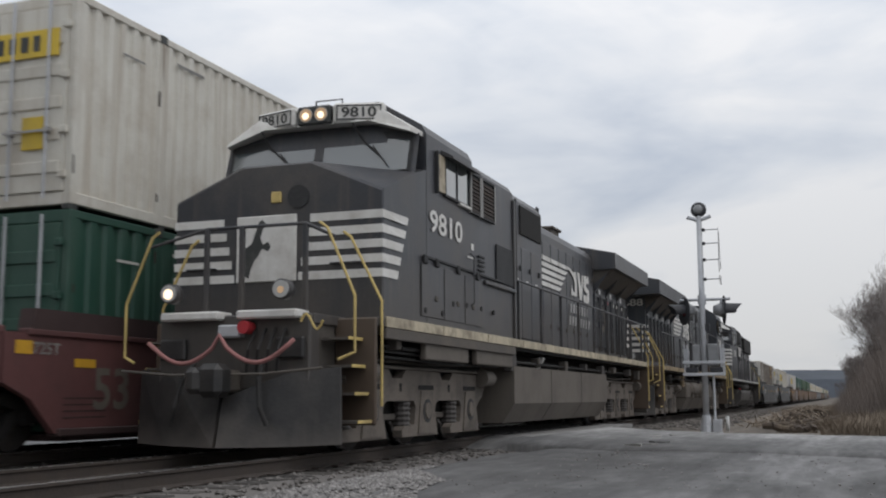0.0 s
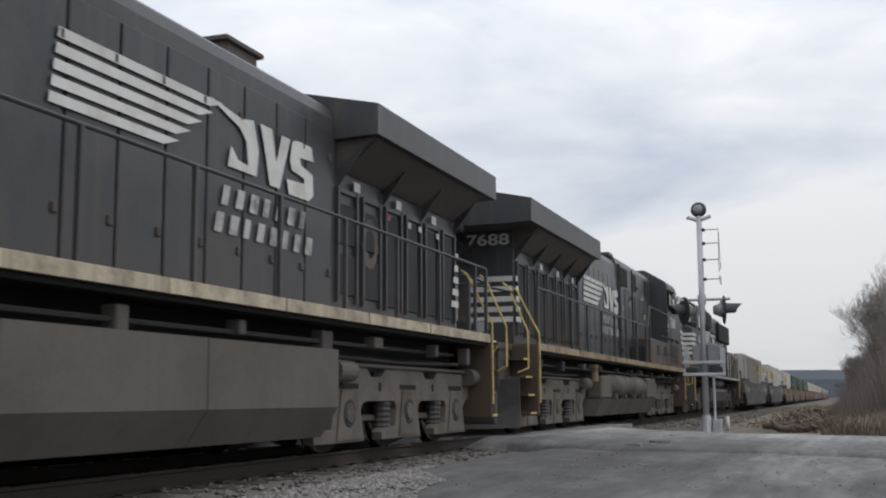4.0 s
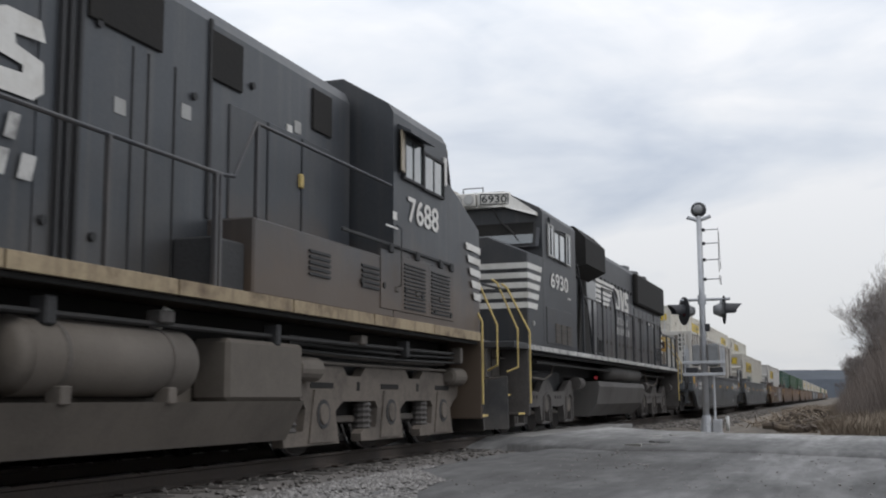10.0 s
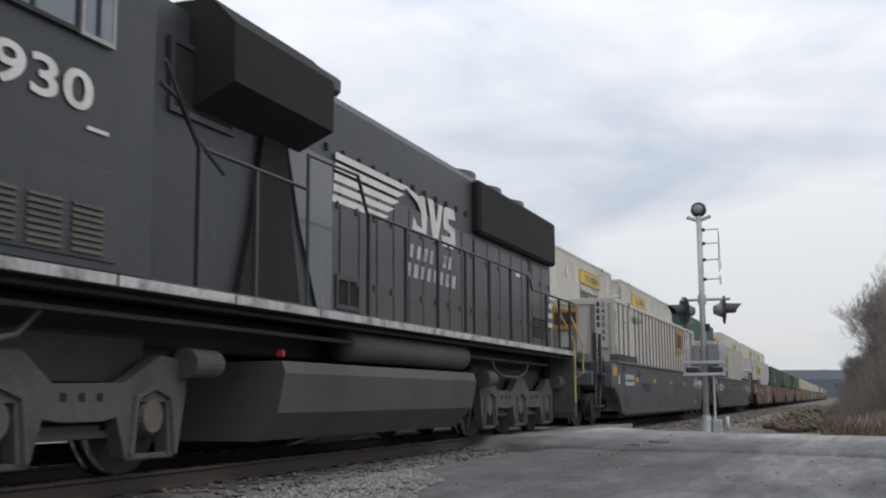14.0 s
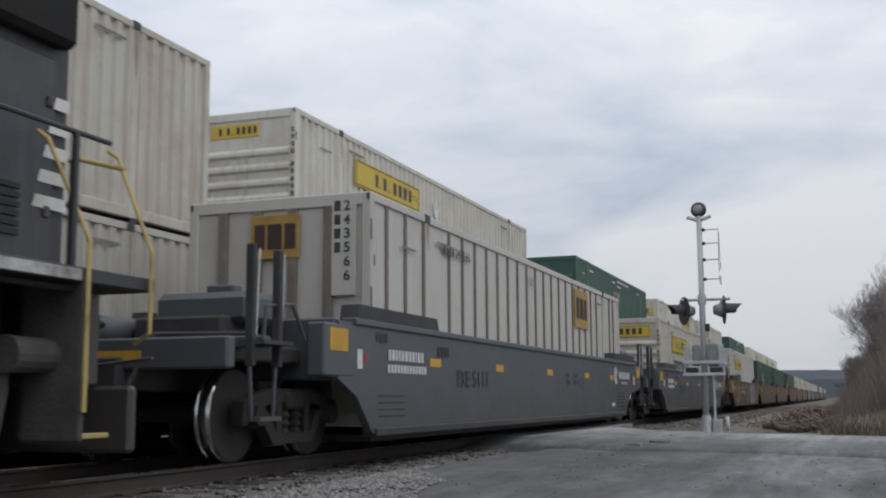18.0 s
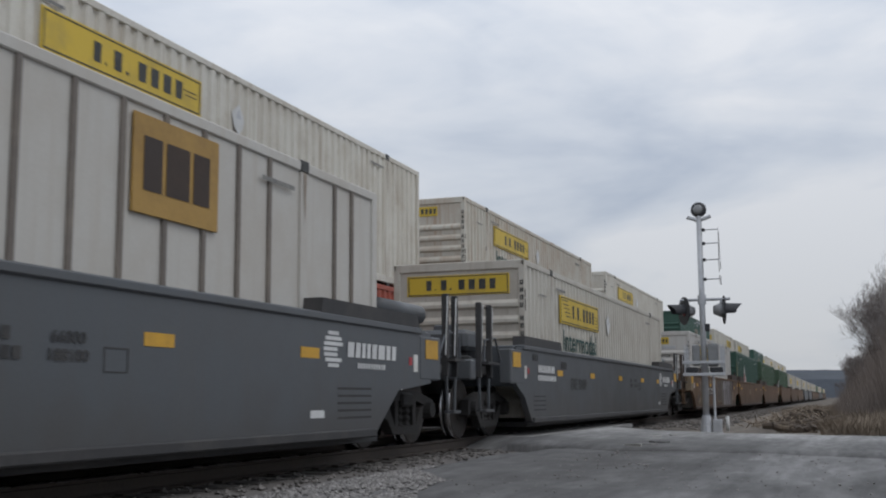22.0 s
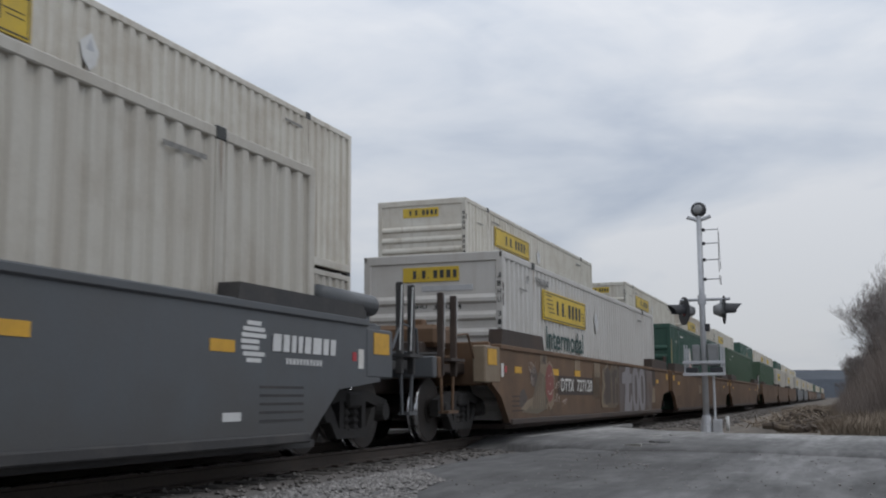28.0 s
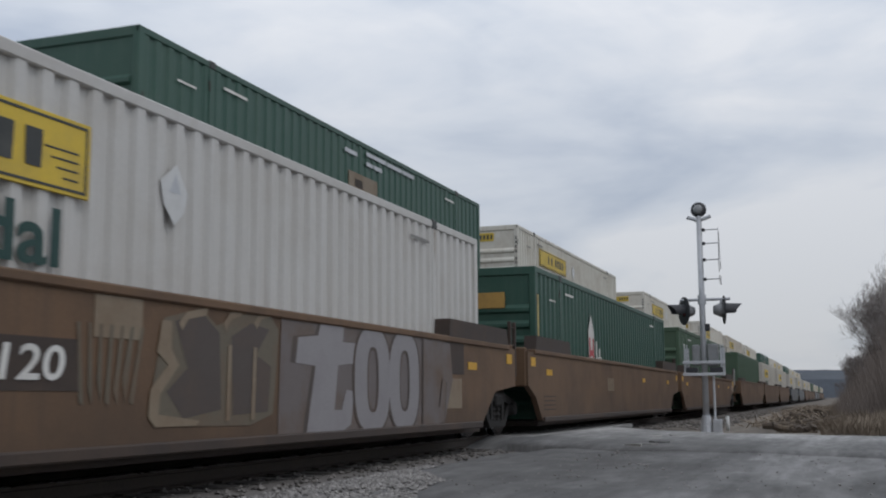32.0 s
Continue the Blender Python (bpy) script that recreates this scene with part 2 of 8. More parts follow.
M["spray_lilac"] = surface("lilac_grey_spray_paint", (0.14, 0.118, 0.112), 0.6, 0, (0.12, 0.075, 0.045), 0.9, 1.4, 0.12, 0.05)
M["spray_dark"] = surface("dark_spray_paint", (0.072, 0.055, 0.047), 0.6, 0, (0.14, 0.09, 0.06), 0.4, 2.0, 0.1, 0.05)
M["spray_olive"] = surface("olive_spray_paint", (0.12, 0.10, 0.07), 0.6, 0, (0.14, 0.085, 0.05), 0.8, 1.6, 0.15, 0.05)
M["spray_tan"] = surface("tan_spray_paint", (0.22, 0.17, 0.115), 0.6, 0, (0.16, 0.10, 0.06), 0.7, 2.0, 0.12, 0.05)
M["metal_grey"] = surface("galvanised_steel", (0.50, 0.51, 0.53), 0.5, 0.35, (0.30, 0.30, 0.31), 0.5, 3.0, 0.1, 0.1)
M["sig_black"] = surface("signal_black_paint", (0.030, 0.031, 0.036), 0.55, 0, (0.09, 0.09, 0.09), 0.35, 4.0, 0.12, 0.1)
M["metal_dark"] = surface("weathered_grey_housing", (0.26, 0.265, 0.27), 0.6, 0.2, (0.14, 0.14, 0.14), 0.6, 3.0, 0.12, 0.1)
M["lens_red"] = surface("unlit_red_lens", (0.14, 0.02, 0.025), 0.25, 0, (0.08, 0.03, 0.03), 0.3, 6.0, 0.05, 0.0)
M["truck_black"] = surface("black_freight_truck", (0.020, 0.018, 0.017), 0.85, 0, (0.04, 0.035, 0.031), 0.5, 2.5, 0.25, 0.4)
M["sig_white"] = surface("faded_white_sign", (0.62, 0.62, 0.61), 0.5, 0, (0.4, 0.39, 0.37), 0.3, 4.0, 0.06, 0.0)
M["panel"] = surface("worn_crossing_timber", (0.235, 0.228, 0.218), 0.9, 0, (0.13, 0.125, 0.118), 0.6, 1.2, 0.2, 0.4)
M["frame_grey"] = surface("grey_window_frame", (0.34, 0.335, 0.32), 0.5, 0.2, (0.2, 0.18, 0.16), 0.5, 4.0, 0.1, 0.1)
M["concrete"] = surface("pale_concrete", (0.44, 0.43, 0.40), 0.9, 0, (0.27, 0.25, 0.22), 0.5, 3.0, 0.15, 0.4)
M["bark"] = surface("grey_brown_bark", (0.115, 0.092, 0.078), 0.95, 0, (0.06, 0.05, 0.045), 0.5, 6.0, 0.25, 0.4)
M["twig"] = surface("bare_twigs", (0.225, 0.20, 0.188), 0.95, 0, (0.09, 0.07, 0.06), 0.5, 2.0, 0.2, 0.0)
M["weed"] = surface("dead_grass", (0.265, 0.215, 0.165), 0.95, 0, (0.12, 0.085, 0.055), 0.6, 0.6, 0.25, 0.0)
M["brush"] = surface("dead_brush_stems", (0.25, 0.21, 0.185), 0.95, 0, (0.13, 0.10, 0.08), 0.6, 0.6, 0.25, 0.0)
M["log"] = surface("rotting_log_bark", (0.075, 0.057, 0.043), 0.95, 0, (0.20, 0.155, 0.105), 0.6, 3.0, 0.3, 0.5)
# distance haze is put into the blue-grey of the woods
M["hill"] = surface("hazed_far_woods", (0.066, 0.076, 0.092), 1.0, 0, (0.046, 0.054, 0.066), 0.8, 0.02, 0.2, 0.0, 0.0, 0.0, 0.15)


def stone_mat(name, a, b, spread=0.35):
    """Loose stones: each island of the mesh a shade of its own."""
    m = surface(name, a, 0.9, 0, b, 0.5, 3.0, 0.2, 0.3, 0.0, 0.0, 40.0)
    nt = m.node_tree
    bs = next(n for n in nt.nodes if n.type == "BSDF_PRINCIPLED")
    old = bs.inputs["Base Color"].links[0].from_socket
    geo = nt.nodes.new("ShaderNodeNewGeometry")
    mr = nt.nodes.new("ShaderNodeMapRange")
    mr.inputs[3].default_value, mr.inputs[4].default_value = 1 - spread, 1 + spread
    nt.links.new(geo.outputs["Random Per Island"], mr.inputs[0])
    sc = nt.nodes.new("ShaderNodeVectorMath")
    sc.operation = "SCALE"
    nt.links.new(old, sc.inputs[0])
    nt.links.new(mr.outputs[0], sc.inputs[3])
    nt.links.new(sc.outputs[0], bs.inputs["Base Color"])
    return m


M["gravel"] = stone_mat("pale_crushed_stone", (0.225, 0.213, 0.203), (0.125, 0.115, 0.107), 0.45)
M["shoulder"] = stone_mat("grey_shoulder_stone", (0.15, 0.135, 0.122), (0.085, 0.072, 0.06), 0.5)
M["ballast"] = stone_mat("dark_oily_ballast", (0.14, 0.128, 0.118), (0.08, 0.073, 0.068), 0.45)


def mottled(m, low=0.62, high=1.38):
    """Blotches of oil, dust and patched asphalt, drawn out along the wheel tracks."""
    nt = m.node_tree
    N, L = nt.nodes.new, nt.links.new
    bs = next(n for n in nt.nodes if n.type == "BSDF_PRINCIPLED")
    geo, prev = N("ShaderNodeNewGeometry"), bs.inputs["Base Color"].links[0].from_socket
    for scale, size, a, b in (((0.11, 0.70, 1.0), 1.0, low, high), ((0.42, 2.6, 1.0), 1.0, 0.76, 1.24), ((1.6, 8.0, 1.0), 1.0, 0.80, 1.20)):
        mp, ns, mr, sc = N("ShaderNodeMapping"), N("ShaderNodeTexNoise"), N("ShaderNodeMapRange"), N("ShaderNodeVectorMath")
        mp.inputs["Scale"].default_value = scale
        mp.inputs["Rotation"].default_value = (0, 0, radians(14))
        L(geo.outputs["Position"], mp.inputs[0])
        ns.inputs["Scale"].default_value = size
        ns.inputs["Detail"].default_value = 4
        ns.inputs["Roughness"].default_value = 0.6
        L(mp.outputs[0], ns.inputs["Vector"])
        mr.inputs[1].default_value, mr.inputs[2].default_value = 0.34, 0.66
        mr.inputs[3].default_value, mr.inputs[4].default_value = a, b
        L(ns.outputs["Fac"], mr.inputs[0])
        sc.operation = "SCALE"
        L(prev, sc.inputs[0])
        L(mr.outputs[0], sc.inputs[3])
        prev = sc.outputs[0]
    L(prev, bs.inputs["Base Color"])
    return m


def damp_hollow(m):
    """A damp dirty hollow worn into the lot and the road's edge beside the crossing."""
    nt = m.node_tree
    N, L = nt.nodes.new, nt.links.new
    bs = next(n for n in nt.nodes if n.type == "BSDF_PRINCIPLED")
    old = bs.inputs["Base Color"].links[0].from_socket
    geo, p = N("ShaderNodeNewGeometry"), N("ShaderNodeTexNoise")
    p.inputs["Scale"].default_value = 1.3
    p.inputs["Detail"].default_value = 7
    p.inputs["Roughness"].default_value = 0.7
    L(geo.outputs["Position"], p.inputs["Vector"])
    cen = N("ShaderNodeVectorMath")
    cen.operation = "SUBTRACT"
    cen.inputs[1].default_value = (14.0, -3.9, -0.14)
    L(geo.outputs["Position"], cen.inputs[0])
    shp = N("ShaderNodeVectorMath")
    shp.operation = "MULTIPLY"
    shp.inputs[1].default_value = (0.10, 0.52, 0.0)
    L(cen.outputs[0], shp.inputs[0])
    ln = N("ShaderNodeVectorMath")
    ln.operation = "LENGTH"
    L(shp.outputs[0], ln.inputs[0])
    rag = N("ShaderNodeMath")
    rag.operation = "MULTIPLY_ADD"
    rag.inputs[1].default_value = 1.8
    L(p.outputs["Fac"], rag.inputs[0])
    L(ln.outputs["Value"], rag.inputs[2])
    dm = N("ShaderNodeMapRange")
    dm.inputs[1].default_value, dm.inputs[2].default_value = 0.95, 2.0
    dm.inputs[3].default_value, dm.inputs[4].default_value = 0.82, 0.0
    L(rag.outputs[0], dm.inputs[0])
    m3 = N("ShaderNodeMix")
    m3.data_type = "RGBA"
    m3.inputs[7].default_value = (0.055, 0.052, 0.05, 1)
    L(dm.outputs[0], m3.inputs[0])
    L(old, m3.inputs[6])
    L(m3.outputs[2], bs.inputs["Base Color"])
    return m


def ground_mat():
    """Worn grey lot of broken asphalt, dust and fine grit, turning to brown soil away from the road."""
    m = surface("worn_grey_lot", (0.150, 0.147, 0.145), 0.95, 0, (0.088, 0.086, 0.084), 0.9, 0.4, 0.16, 0.35, 0.0, 0.0, 45.0)
    nt = m.node_tree
    N, L = nt.nodes.new, nt.links.new
    bs = next(n for n in nt.nodes if n.type == "BSDF_PRINCIPLED")
    old = bs.inputs["Base Color"].links[0].from_socket
    geo, sep = N("ShaderNodeNewGeometry"), N("ShaderNodeSeparateXYZ")
    L(geo.outputs["Position"], sep.inputs[0])
    wob = N("ShaderNodeTexNoise")
    wob.inputs["Scale"].default_value = 0.5
    wob.inputs["Detail"].default_value = 5
    L(geo.outputs["Position"], wob.inputs["Vector"])
    ad = N("ShaderNodeMath")
    ad.operation = "MULTIPLY_ADD"
    ad.inputs[1].default_value = 6.0
    L(wob.outputs["Fac"], ad.inputs[0])
    L(sep.outputs[0], ad.inputs[2])
    mr = N("ShaderNodeMapRange")
    mr.inputs[1].default_value, mr.inputs[2].default_value = 26.3, 29.5
    L(ad.outputs[0], mr.inputs[0])
    # light grit patches
    p = N("ShaderNodeTexNoise")
    p.inputs["Scale"].default_value = 0.8
    p.inputs["Detail"].default_value = 7
    p.inputs["Roughness"].default_value = 0.7
    L(geo.outputs["Position"], p.inputs["Vector"])
    pr = N("ShaderNodeMapRange")
    pr.inputs[1].default_value, pr.inputs[2].default_value = 0.52, 0.72
    pr.inputs[4].default_value = 0.55
    L(p.outputs["Fac"], pr.inputs[0])
    m1, m2 = N("ShaderNodeMix"), N("ShaderNodeMix")
    m1.data_type = m2.data_type = "RGBA"
    L(pr.outputs[0], m1.inputs[0])
    L(old, m1.inputs[6])
    m1.inputs[7].default_value = (0.195, 0.19, 0.186, 1)
    soil = N("ShaderNodeMix")
    soil.data_type = "RGBA"
    soil.inputs[6].default_value = (0.11, 0.086, 0.062, 1)
    soil.inputs[7].default_value = (0.165, 0.145, 0.122, 1)
    L(p.outputs["Fac"], soil.inputs[0])
    L(mr.outputs[0], m2.inputs[0])
    L(m1.outputs[2], m2.inputs[6])
    L(soil.outputs[2], m2.inputs[7])
    L(m2.outputs[2], bs.inputs["Base Color"])
    return damp_hollow(mottled(m))


dust_coat(M["black"], (0.105, 0.088, 0.07), 1.5, 2.5, 0.42)
dust_coat(M["black_dusty"], (0.098, 0.067, 0.044), 1.9, 2.75, 0.82)
dust_coat(M["black_hood"], (0.098, 0.08, 0.062), 1.45, 2.2, 0.45)
dust_coat(M["plow"], (0.12, 0.105, 0.092), 0.05, 0.5, 0.7)
dust_coat(M["fxe"], (0.062, 0.055, 0.049), 0.2, 0.8, 0.55)
dust_coat(M["ttx"], (0.062, 0.040, 0.026), 0.2, 0.8, 0.6)
M["ground"] = ground_mat()
M["road"] = surface("worn_grey_asphalt", (0.145, 0.142, 0.140), 0.92, 0, (0.090, 0.088, 0.086), 0.9, 0.45, 0.14, 0.3, 0.0, 0.0, 45.0)


def pale_crown(m):
    """Dust-pale strip along the far half of the road, fading out towards the lot."""
    nt = m.node_tree
    N, L = nt.nodes.new, nt.links.new
    bs = next(n for n in nt.nodes if n.type == "BSDF_PRINCIPLED")
    old = bs.inputs["Base Color"].links[0].from_socket
    geo, sep, ns = N("ShaderNodeNewGeometry"), N("ShaderNodeSeparateXYZ"), N("ShaderNodeTexNoise")
    L(geo.outputs["Position"], sep.inputs[0])
    ns.inputs["Scale"].default_value = 0.45
    ns.inputs["Detail"].default_value = 6
    L(geo.outputs["Position"], ns.inputs["Vector"])
    skew = N("ShaderNodeMath")
    skew.operation = "MULTIPLY_ADD"
    skew.inputs[1].default_value = -0.40
    L(sep.outputs[1], skew.inputs[0])
    L(sep.outputs[0], skew.inputs[2])
    ad = N("ShaderNodeMath")
    ad.operation = "MULTIPLY_ADD"
    ad.inputs[1].default_value = 4.0
    L(ns.outputs["Fac"], ad.inputs[0])
    L(skew.outputs[0], ad.inputs[2])
    mr = N("ShaderNodeMapRange")
    mr.inputs[1].default_value, mr.inputs[2].default_value = 21.6, 25.2
    mr.inputs[3].default_value, mr.inputs[4].default_value = 0.0, 0.9
    L(ad.outputs[0], mr.inputs[0])
    mix = N("ShaderNodeMix")
    mix.data_type = "RGBA"
    mix.inputs[7].default_value = (0.275, 0.27, 0.262, 1)
    L(mr.outputs[0], mix.inputs[0])
    L(old, mix.inputs[6])
    L(mix.outputs[2], bs.inputs["Base Color"])


pale_crown(M["road"])
damp_hollow(mottled(M["road"]))
M["lamp_warm"] = glowing("lit_headlight", (1.0, 0.82, 0.60), 1.6)
M["lamp_dim"] = glowing("dim_lamp_reflector", (1.0, 0.70, 0.45), 0.40)
M["lens"] = surface("dull_lamp_lens", (0.45, 0.45, 0.44), 0.15, 0.0, (0.3, 0.3, 0.3), 0.2, 5.0, 0.05, 0.0, coat=0.6)


def glass_mat():
    m = bpy.data.materials.new("dark_cab_glass")
    m.use_nodes = True
    bs = m.node_tree.nodes["Principled BSDF"]
    bs.inputs["Base Color"].default_value = (0.075, 0.09, 0.095, 1)
    bs.inputs["Roughness"].default_value = 0.08
    bs.inputs["Metallic"].default_value = 0.0
    bs.inputs["IOR"].default_value = 1.9
    bs.inputs["Coat Weight"].default_value = 1.0
    bs.inputs["Coat Roughness"].default_value = 0.03
    return m


M["glass"] = glass_mat()


# ================= mesh building =================
class Shape:
    """Collects faces of one mesh."""

    def __init__(self):
        self.v, self.f = [], []

    def add(self, verts, faces):
        k = len(self.v)
        self.v.extend(verts)
        self.f.extend([tuple(i + k for i in fc) for fc in faces])
        return self

    def box(self, x0, x1, y0, y1, z0, z1, c=0.0):
        x0, x1, y0, y1, z0, z1 = min(x0, x1), max(x0, x1), min(y0, y1), max(y0, y1), min(z0, z1), max(z0, z1)
        c = min(c, 0.45 * min(x1 - x0, y1 - y0, z1 - z0))
        if c <= 0:
            v = [(x, y, z) for x in (x0, x1) for y in (y0, y1) for z in (z0, z1)]
            return self.add(v, [(0, 1, 3, 2), (4, 6, 7, 5), (0, 4, 5, 1), (2, 3, 7, 6), (0, 2, 6, 4), (1, 5, 7, 3)])
        v, ix = [], {}
        for i, (xa, xs) in enumerate(((x0, 1), (x1, -1))):
            for j, (ya, ys) in enumerate(((y0, 1), (y1, -1))):
                for k, (za, zs) in enumerate(((z0, 1), (z1, -1))):
                    for a in range(3):
                        ix[i, j, k, a] = len(v)
                        v.append((xa + (c * xs if a != 0 else 0), ya + (c * ys if a != 1 else 0), za + (c * zs if a != 2 else 0)))
        f = []
        g = lambda *k: ix[k]
        for s in (0, 1):
            q = [g(s, 0, 0, 0), g(s, 0, 1, 0), g(s, 1, 1, 0), g(s, 1, 0, 0)]
            f.append(q if s == 0 else q[::-1])
            q = [g(0, s, 0, 1), g(1, s, 0, 1), g(1, s, 1, 1), g(0, s, 1, 1)]
            f.append(q if s == 0 else q[::-1])
            q = [g(0, 0, s, 2), g(0, 1, s, 2), g(1, 1, s, 2), g(1, 0, s, 2)]
            f.append(q if s == 0 else q[::-1])
        for p in (0, 1):
            for q in (0, 1):
                for e in ([g(0, p, q, 1), g(1, p, q, 1), g(1, p, q, 2), g(0, p, q, 2)],
                          [g(p, 0, q, 0), g(p, 1, q, 0), g(p, 1, q, 2), g(p, 0, q, 2)],
                          [g(p, q, 0, 0), g(p, q, 1, 0), g(p, q, 1, 1), g(p, q, 0, 1)]):
                    f.append(e)
        for i in (0, 1):
            for j in (0, 1):
                for k in (0, 1):
                    f.append([g(i, j, k, 0), g(i, j, k, 1), g(i, j, k, 2)])
        return self.add(v, f)

    def prism(self, poly, axis, a, b):
        """A polygon swept from a to b along an axis; the polygon is given in the other two axes, in order x, y, z."""
        n = len(poly)
        put = {"x": lambda p, t: (t, p[0], p[1]), "y": lambda p, t: (p[0], t, p[1]), "z": lambda p, t: (p[0], p[1], t)}[axis]
        v = [put(p, a) for p in poly] + [put(p, b) for p in poly]
        f = [tuple(range(n)), tuple(range(2 * n - 1, n - 1, -1))] + [(i, (i + 1) % n, n + (i + 1) % n, n + i) for i in range(n)]
        return self.add(v, f)

    def loft(self, sections):
        """Closed polygons of equal count, joined in order and capped."""
        n, v, f = len(sections[0]), [], []
        for s in sections:
            v.extend(s)
        for k in range(len(sections) - 1):
            f += [(k * n + i, k * n + (i + 1) % n, (k + 1) * n + (i + 1) % n, (k + 1) * n + i) for i in range(n)]
        f += [tuple(range(n)), tuple(range((len(sections) - 1) * n, len(sections) * n))]
        return self.add(v, f)

    def cyl(self, p, q, r, n=12, r2=None):
        p, q = Vector(p), Vector(q)
        d = (q - p).normalized()
        a = d.orthogonal().normalized()
        b = d.cross(a)
        r2 = r if r2 is None else r2
        v = []
        for c, rr in ((p, r), (q, r2)):
            v += [tuple(c + rr * (math.cos(2 * math.pi * i / n) * a + math.sin(2 * math.pi * i / n) * b)) for i in range(n)]
        f = [tuple(range(n - 1, -1, -1)), tuple(range(n, 2 * n))] + [(i, (i + 1) % n, n + (i + 1) % n, n + i) for i in range(n)]
        return self.add(v, f)

    def tube(self, pts, r, n=6):
        """One bent round bar through the points, its rings shared at the bends."""
        P = [Vector(p) for p in pts]
        a, rings = None, []
        for i, p in enumerate(P):
            d0 = (p - P[i - 1]).normalized() if i else None
            d1 = (P[i + 1] - p).normalized() if i < len(P) - 1 else None
            d = ((d0 or d1) + (d1 or d0)).normalized()
            a = d.orthogonal().normalized() if a is None else (a - d * a.dot(d)).normalized()
            b = d.cross(a)
            rings.append([tuple(p + r * (math.cos(2 * math.pi * k / n) * a + math.sin(2 * math.pi * k / n) * b)) for k in range(n)])
        return self.loft(rings)

    def corrugated(self, x0, x1, y, z0, z1, pitch=0.29, depth=0.035, out=-1):
        """A sheet with upright corrugations; the crests stand at y."""
        xs, x, i = [], x0, 0
        steps = [(0.0, 0), (0.38, 0), (0.5, 1), (0.88, 1)]
        cnt = max(1, round((x1 - x0) / pitch))
        p = (x1 - x0) / cnt
        for k in range(cnt):
            xs += [(x0 + (k + a) * p, dd) for a, dd in steps]
        xs.append((x1, 0))
        v = []
        for xx, dd in xs:
            yy = y - out * depth * dd
            v += [(xx, yy, z0), (xx, yy, z1)]
        return self.add(v, [(2 * i, 2 * i + 2, 2 * i + 3, 2 * i + 1) for i in range(len(xs) - 1)])

    def mesh(self, name, smooth=False):
        me = bpy.data.meshes.new(name)
        me.from_pydata(self.v, [], self.f)
        bm = bmesh.new()
        bm.from_mesh(me)
        bmesh.ops.recalc_face_normals(bm, faces=bm.faces)
        bm.to_mesh(me)
        bm.free()
        if smooth:
            me.shade_smooth()
        return me


def part(name, shape, material, parent=None, label="", smooth=False):
    me = shape.mesh(name, smooth) if isinstance(shape, Shape) else shape
    if material is not None:
        me.materials.clear()
        me.materials.append(material)
    ob = new(name, me)
    if parent is not None:
        ob.parent = parent
    if label:
        ob["label"] = label
    return ob


def thing(name, label, category, group="", kind=""):
    return tagged(new(name), label, category, group, kind)


def sbox(*a, **k):
    return Shape().box(*a, **k)


def lettering(text, height, material, parent, m, width=None, name="lettering"):
    """Painted characters as a thin mesh; m puts the text's lower left corner."""
    cu = bpy.data.curves.new("text", "FONT")
    cu.body, cu.size, cu.extrude, cu.resolution_u, cu.offset = text, 1.0, 0.0, 4, 0.018
    ob = bpy.data.objects.new("text", cu)
    me = bpy.data.meshes.new_from_object(ob)
    bpy.data.objects.remove(ob)
    co = np.array([v.co for v in me.vertices])
    lo, hi = co.min(0), co.max(0)
    k = height / max(1e-6, hi[1] - lo[1])
    kx = k if width is None else width / max(1e-6, hi[0] - lo[0])
    for v in me.vertices:
        v.co = m @ Vector(((v.co.x - lo[0]) * kx, (v.co.y - lo[1]) * k, 0.004))
    me.materials.clear()
    return part(name, me, material, parent)


def bars(widths, height, gap, material, parent, m, name="lettering_bar", slant=0.0):
    """Lettering that is shown as plain upright blocks, one part each; tiny numbers become one bar."""
    if name == "number_bars":
        widths, name = [sum(abs(w) for w in widths) + gap * (len(widths) - 1)], "number_bar"
        height *= 0.5
        material = M["faint"] if material is M["ink"] else material
    x = 0.0
    for w in widths:
        if w > 0:
            q = [m @ Vector((x + a * w + slant * b * height, b * height, 0.004)) for a, b in ((0, 0), (1, 0), (1, 1), (0, 1))]
            part(name, Shape().add([tuple(p) for p in q], [(0, 1, 2, 3)]), material, parent)
            x += w + gap
        else:
            x -= w


def on_near_side(x, y, z):
    """Text frame on a wall that faces the camera's side: reads along +x, up is z."""
    return pose(x, y, z, 90, 0, 0)


def on_end(x, y, z):
    """Text frame on a wall that faces -x: reads along -y."""
    return pose(x, y, z, 90, 0, -90)
# ================= ground, road and track bed =================
def ground_height(x, y):
    """Flat lot by the crossing, a low rise under the brush on the camera's side of the line beyond the road."""
    z = -0.14 + 0.025 * noise.noise((x * 0.9, y * 0.9, 1.0)) + 0.012 * noise.noise((x * 3.1, y * 3.1, 4.0))
    if -2.3 < y < 6.5:
        z = min(z, -0.20)
    a = min(1.0, max(0.0, (x - 27.0) / 12.0)) * min(1.0, max(0.0, (-5.6 - y) / 4.0))
    z += a * (0.55 + 0.25 * noise.noise((x * 0.12, y * 0.2, 2.0)))
    z -= 0.10 * min(1.0, max(0.0, (x - 23.8) / 1.8)) * min(1.0, max(0.0, (55.0 - x) / 20.0)) * min(1.0, max(0.0, (-2.4 - y) / 0.8)) * min(1.0, max(0.0, (y + 14.0) / 4.0))
    b = min(1.0, max(0.0, (-9.0 - y) / 30.0)) * min(1.0, max(0.0, (x - 30.0) / 40.0))
    z += 2.0 * b
    return z


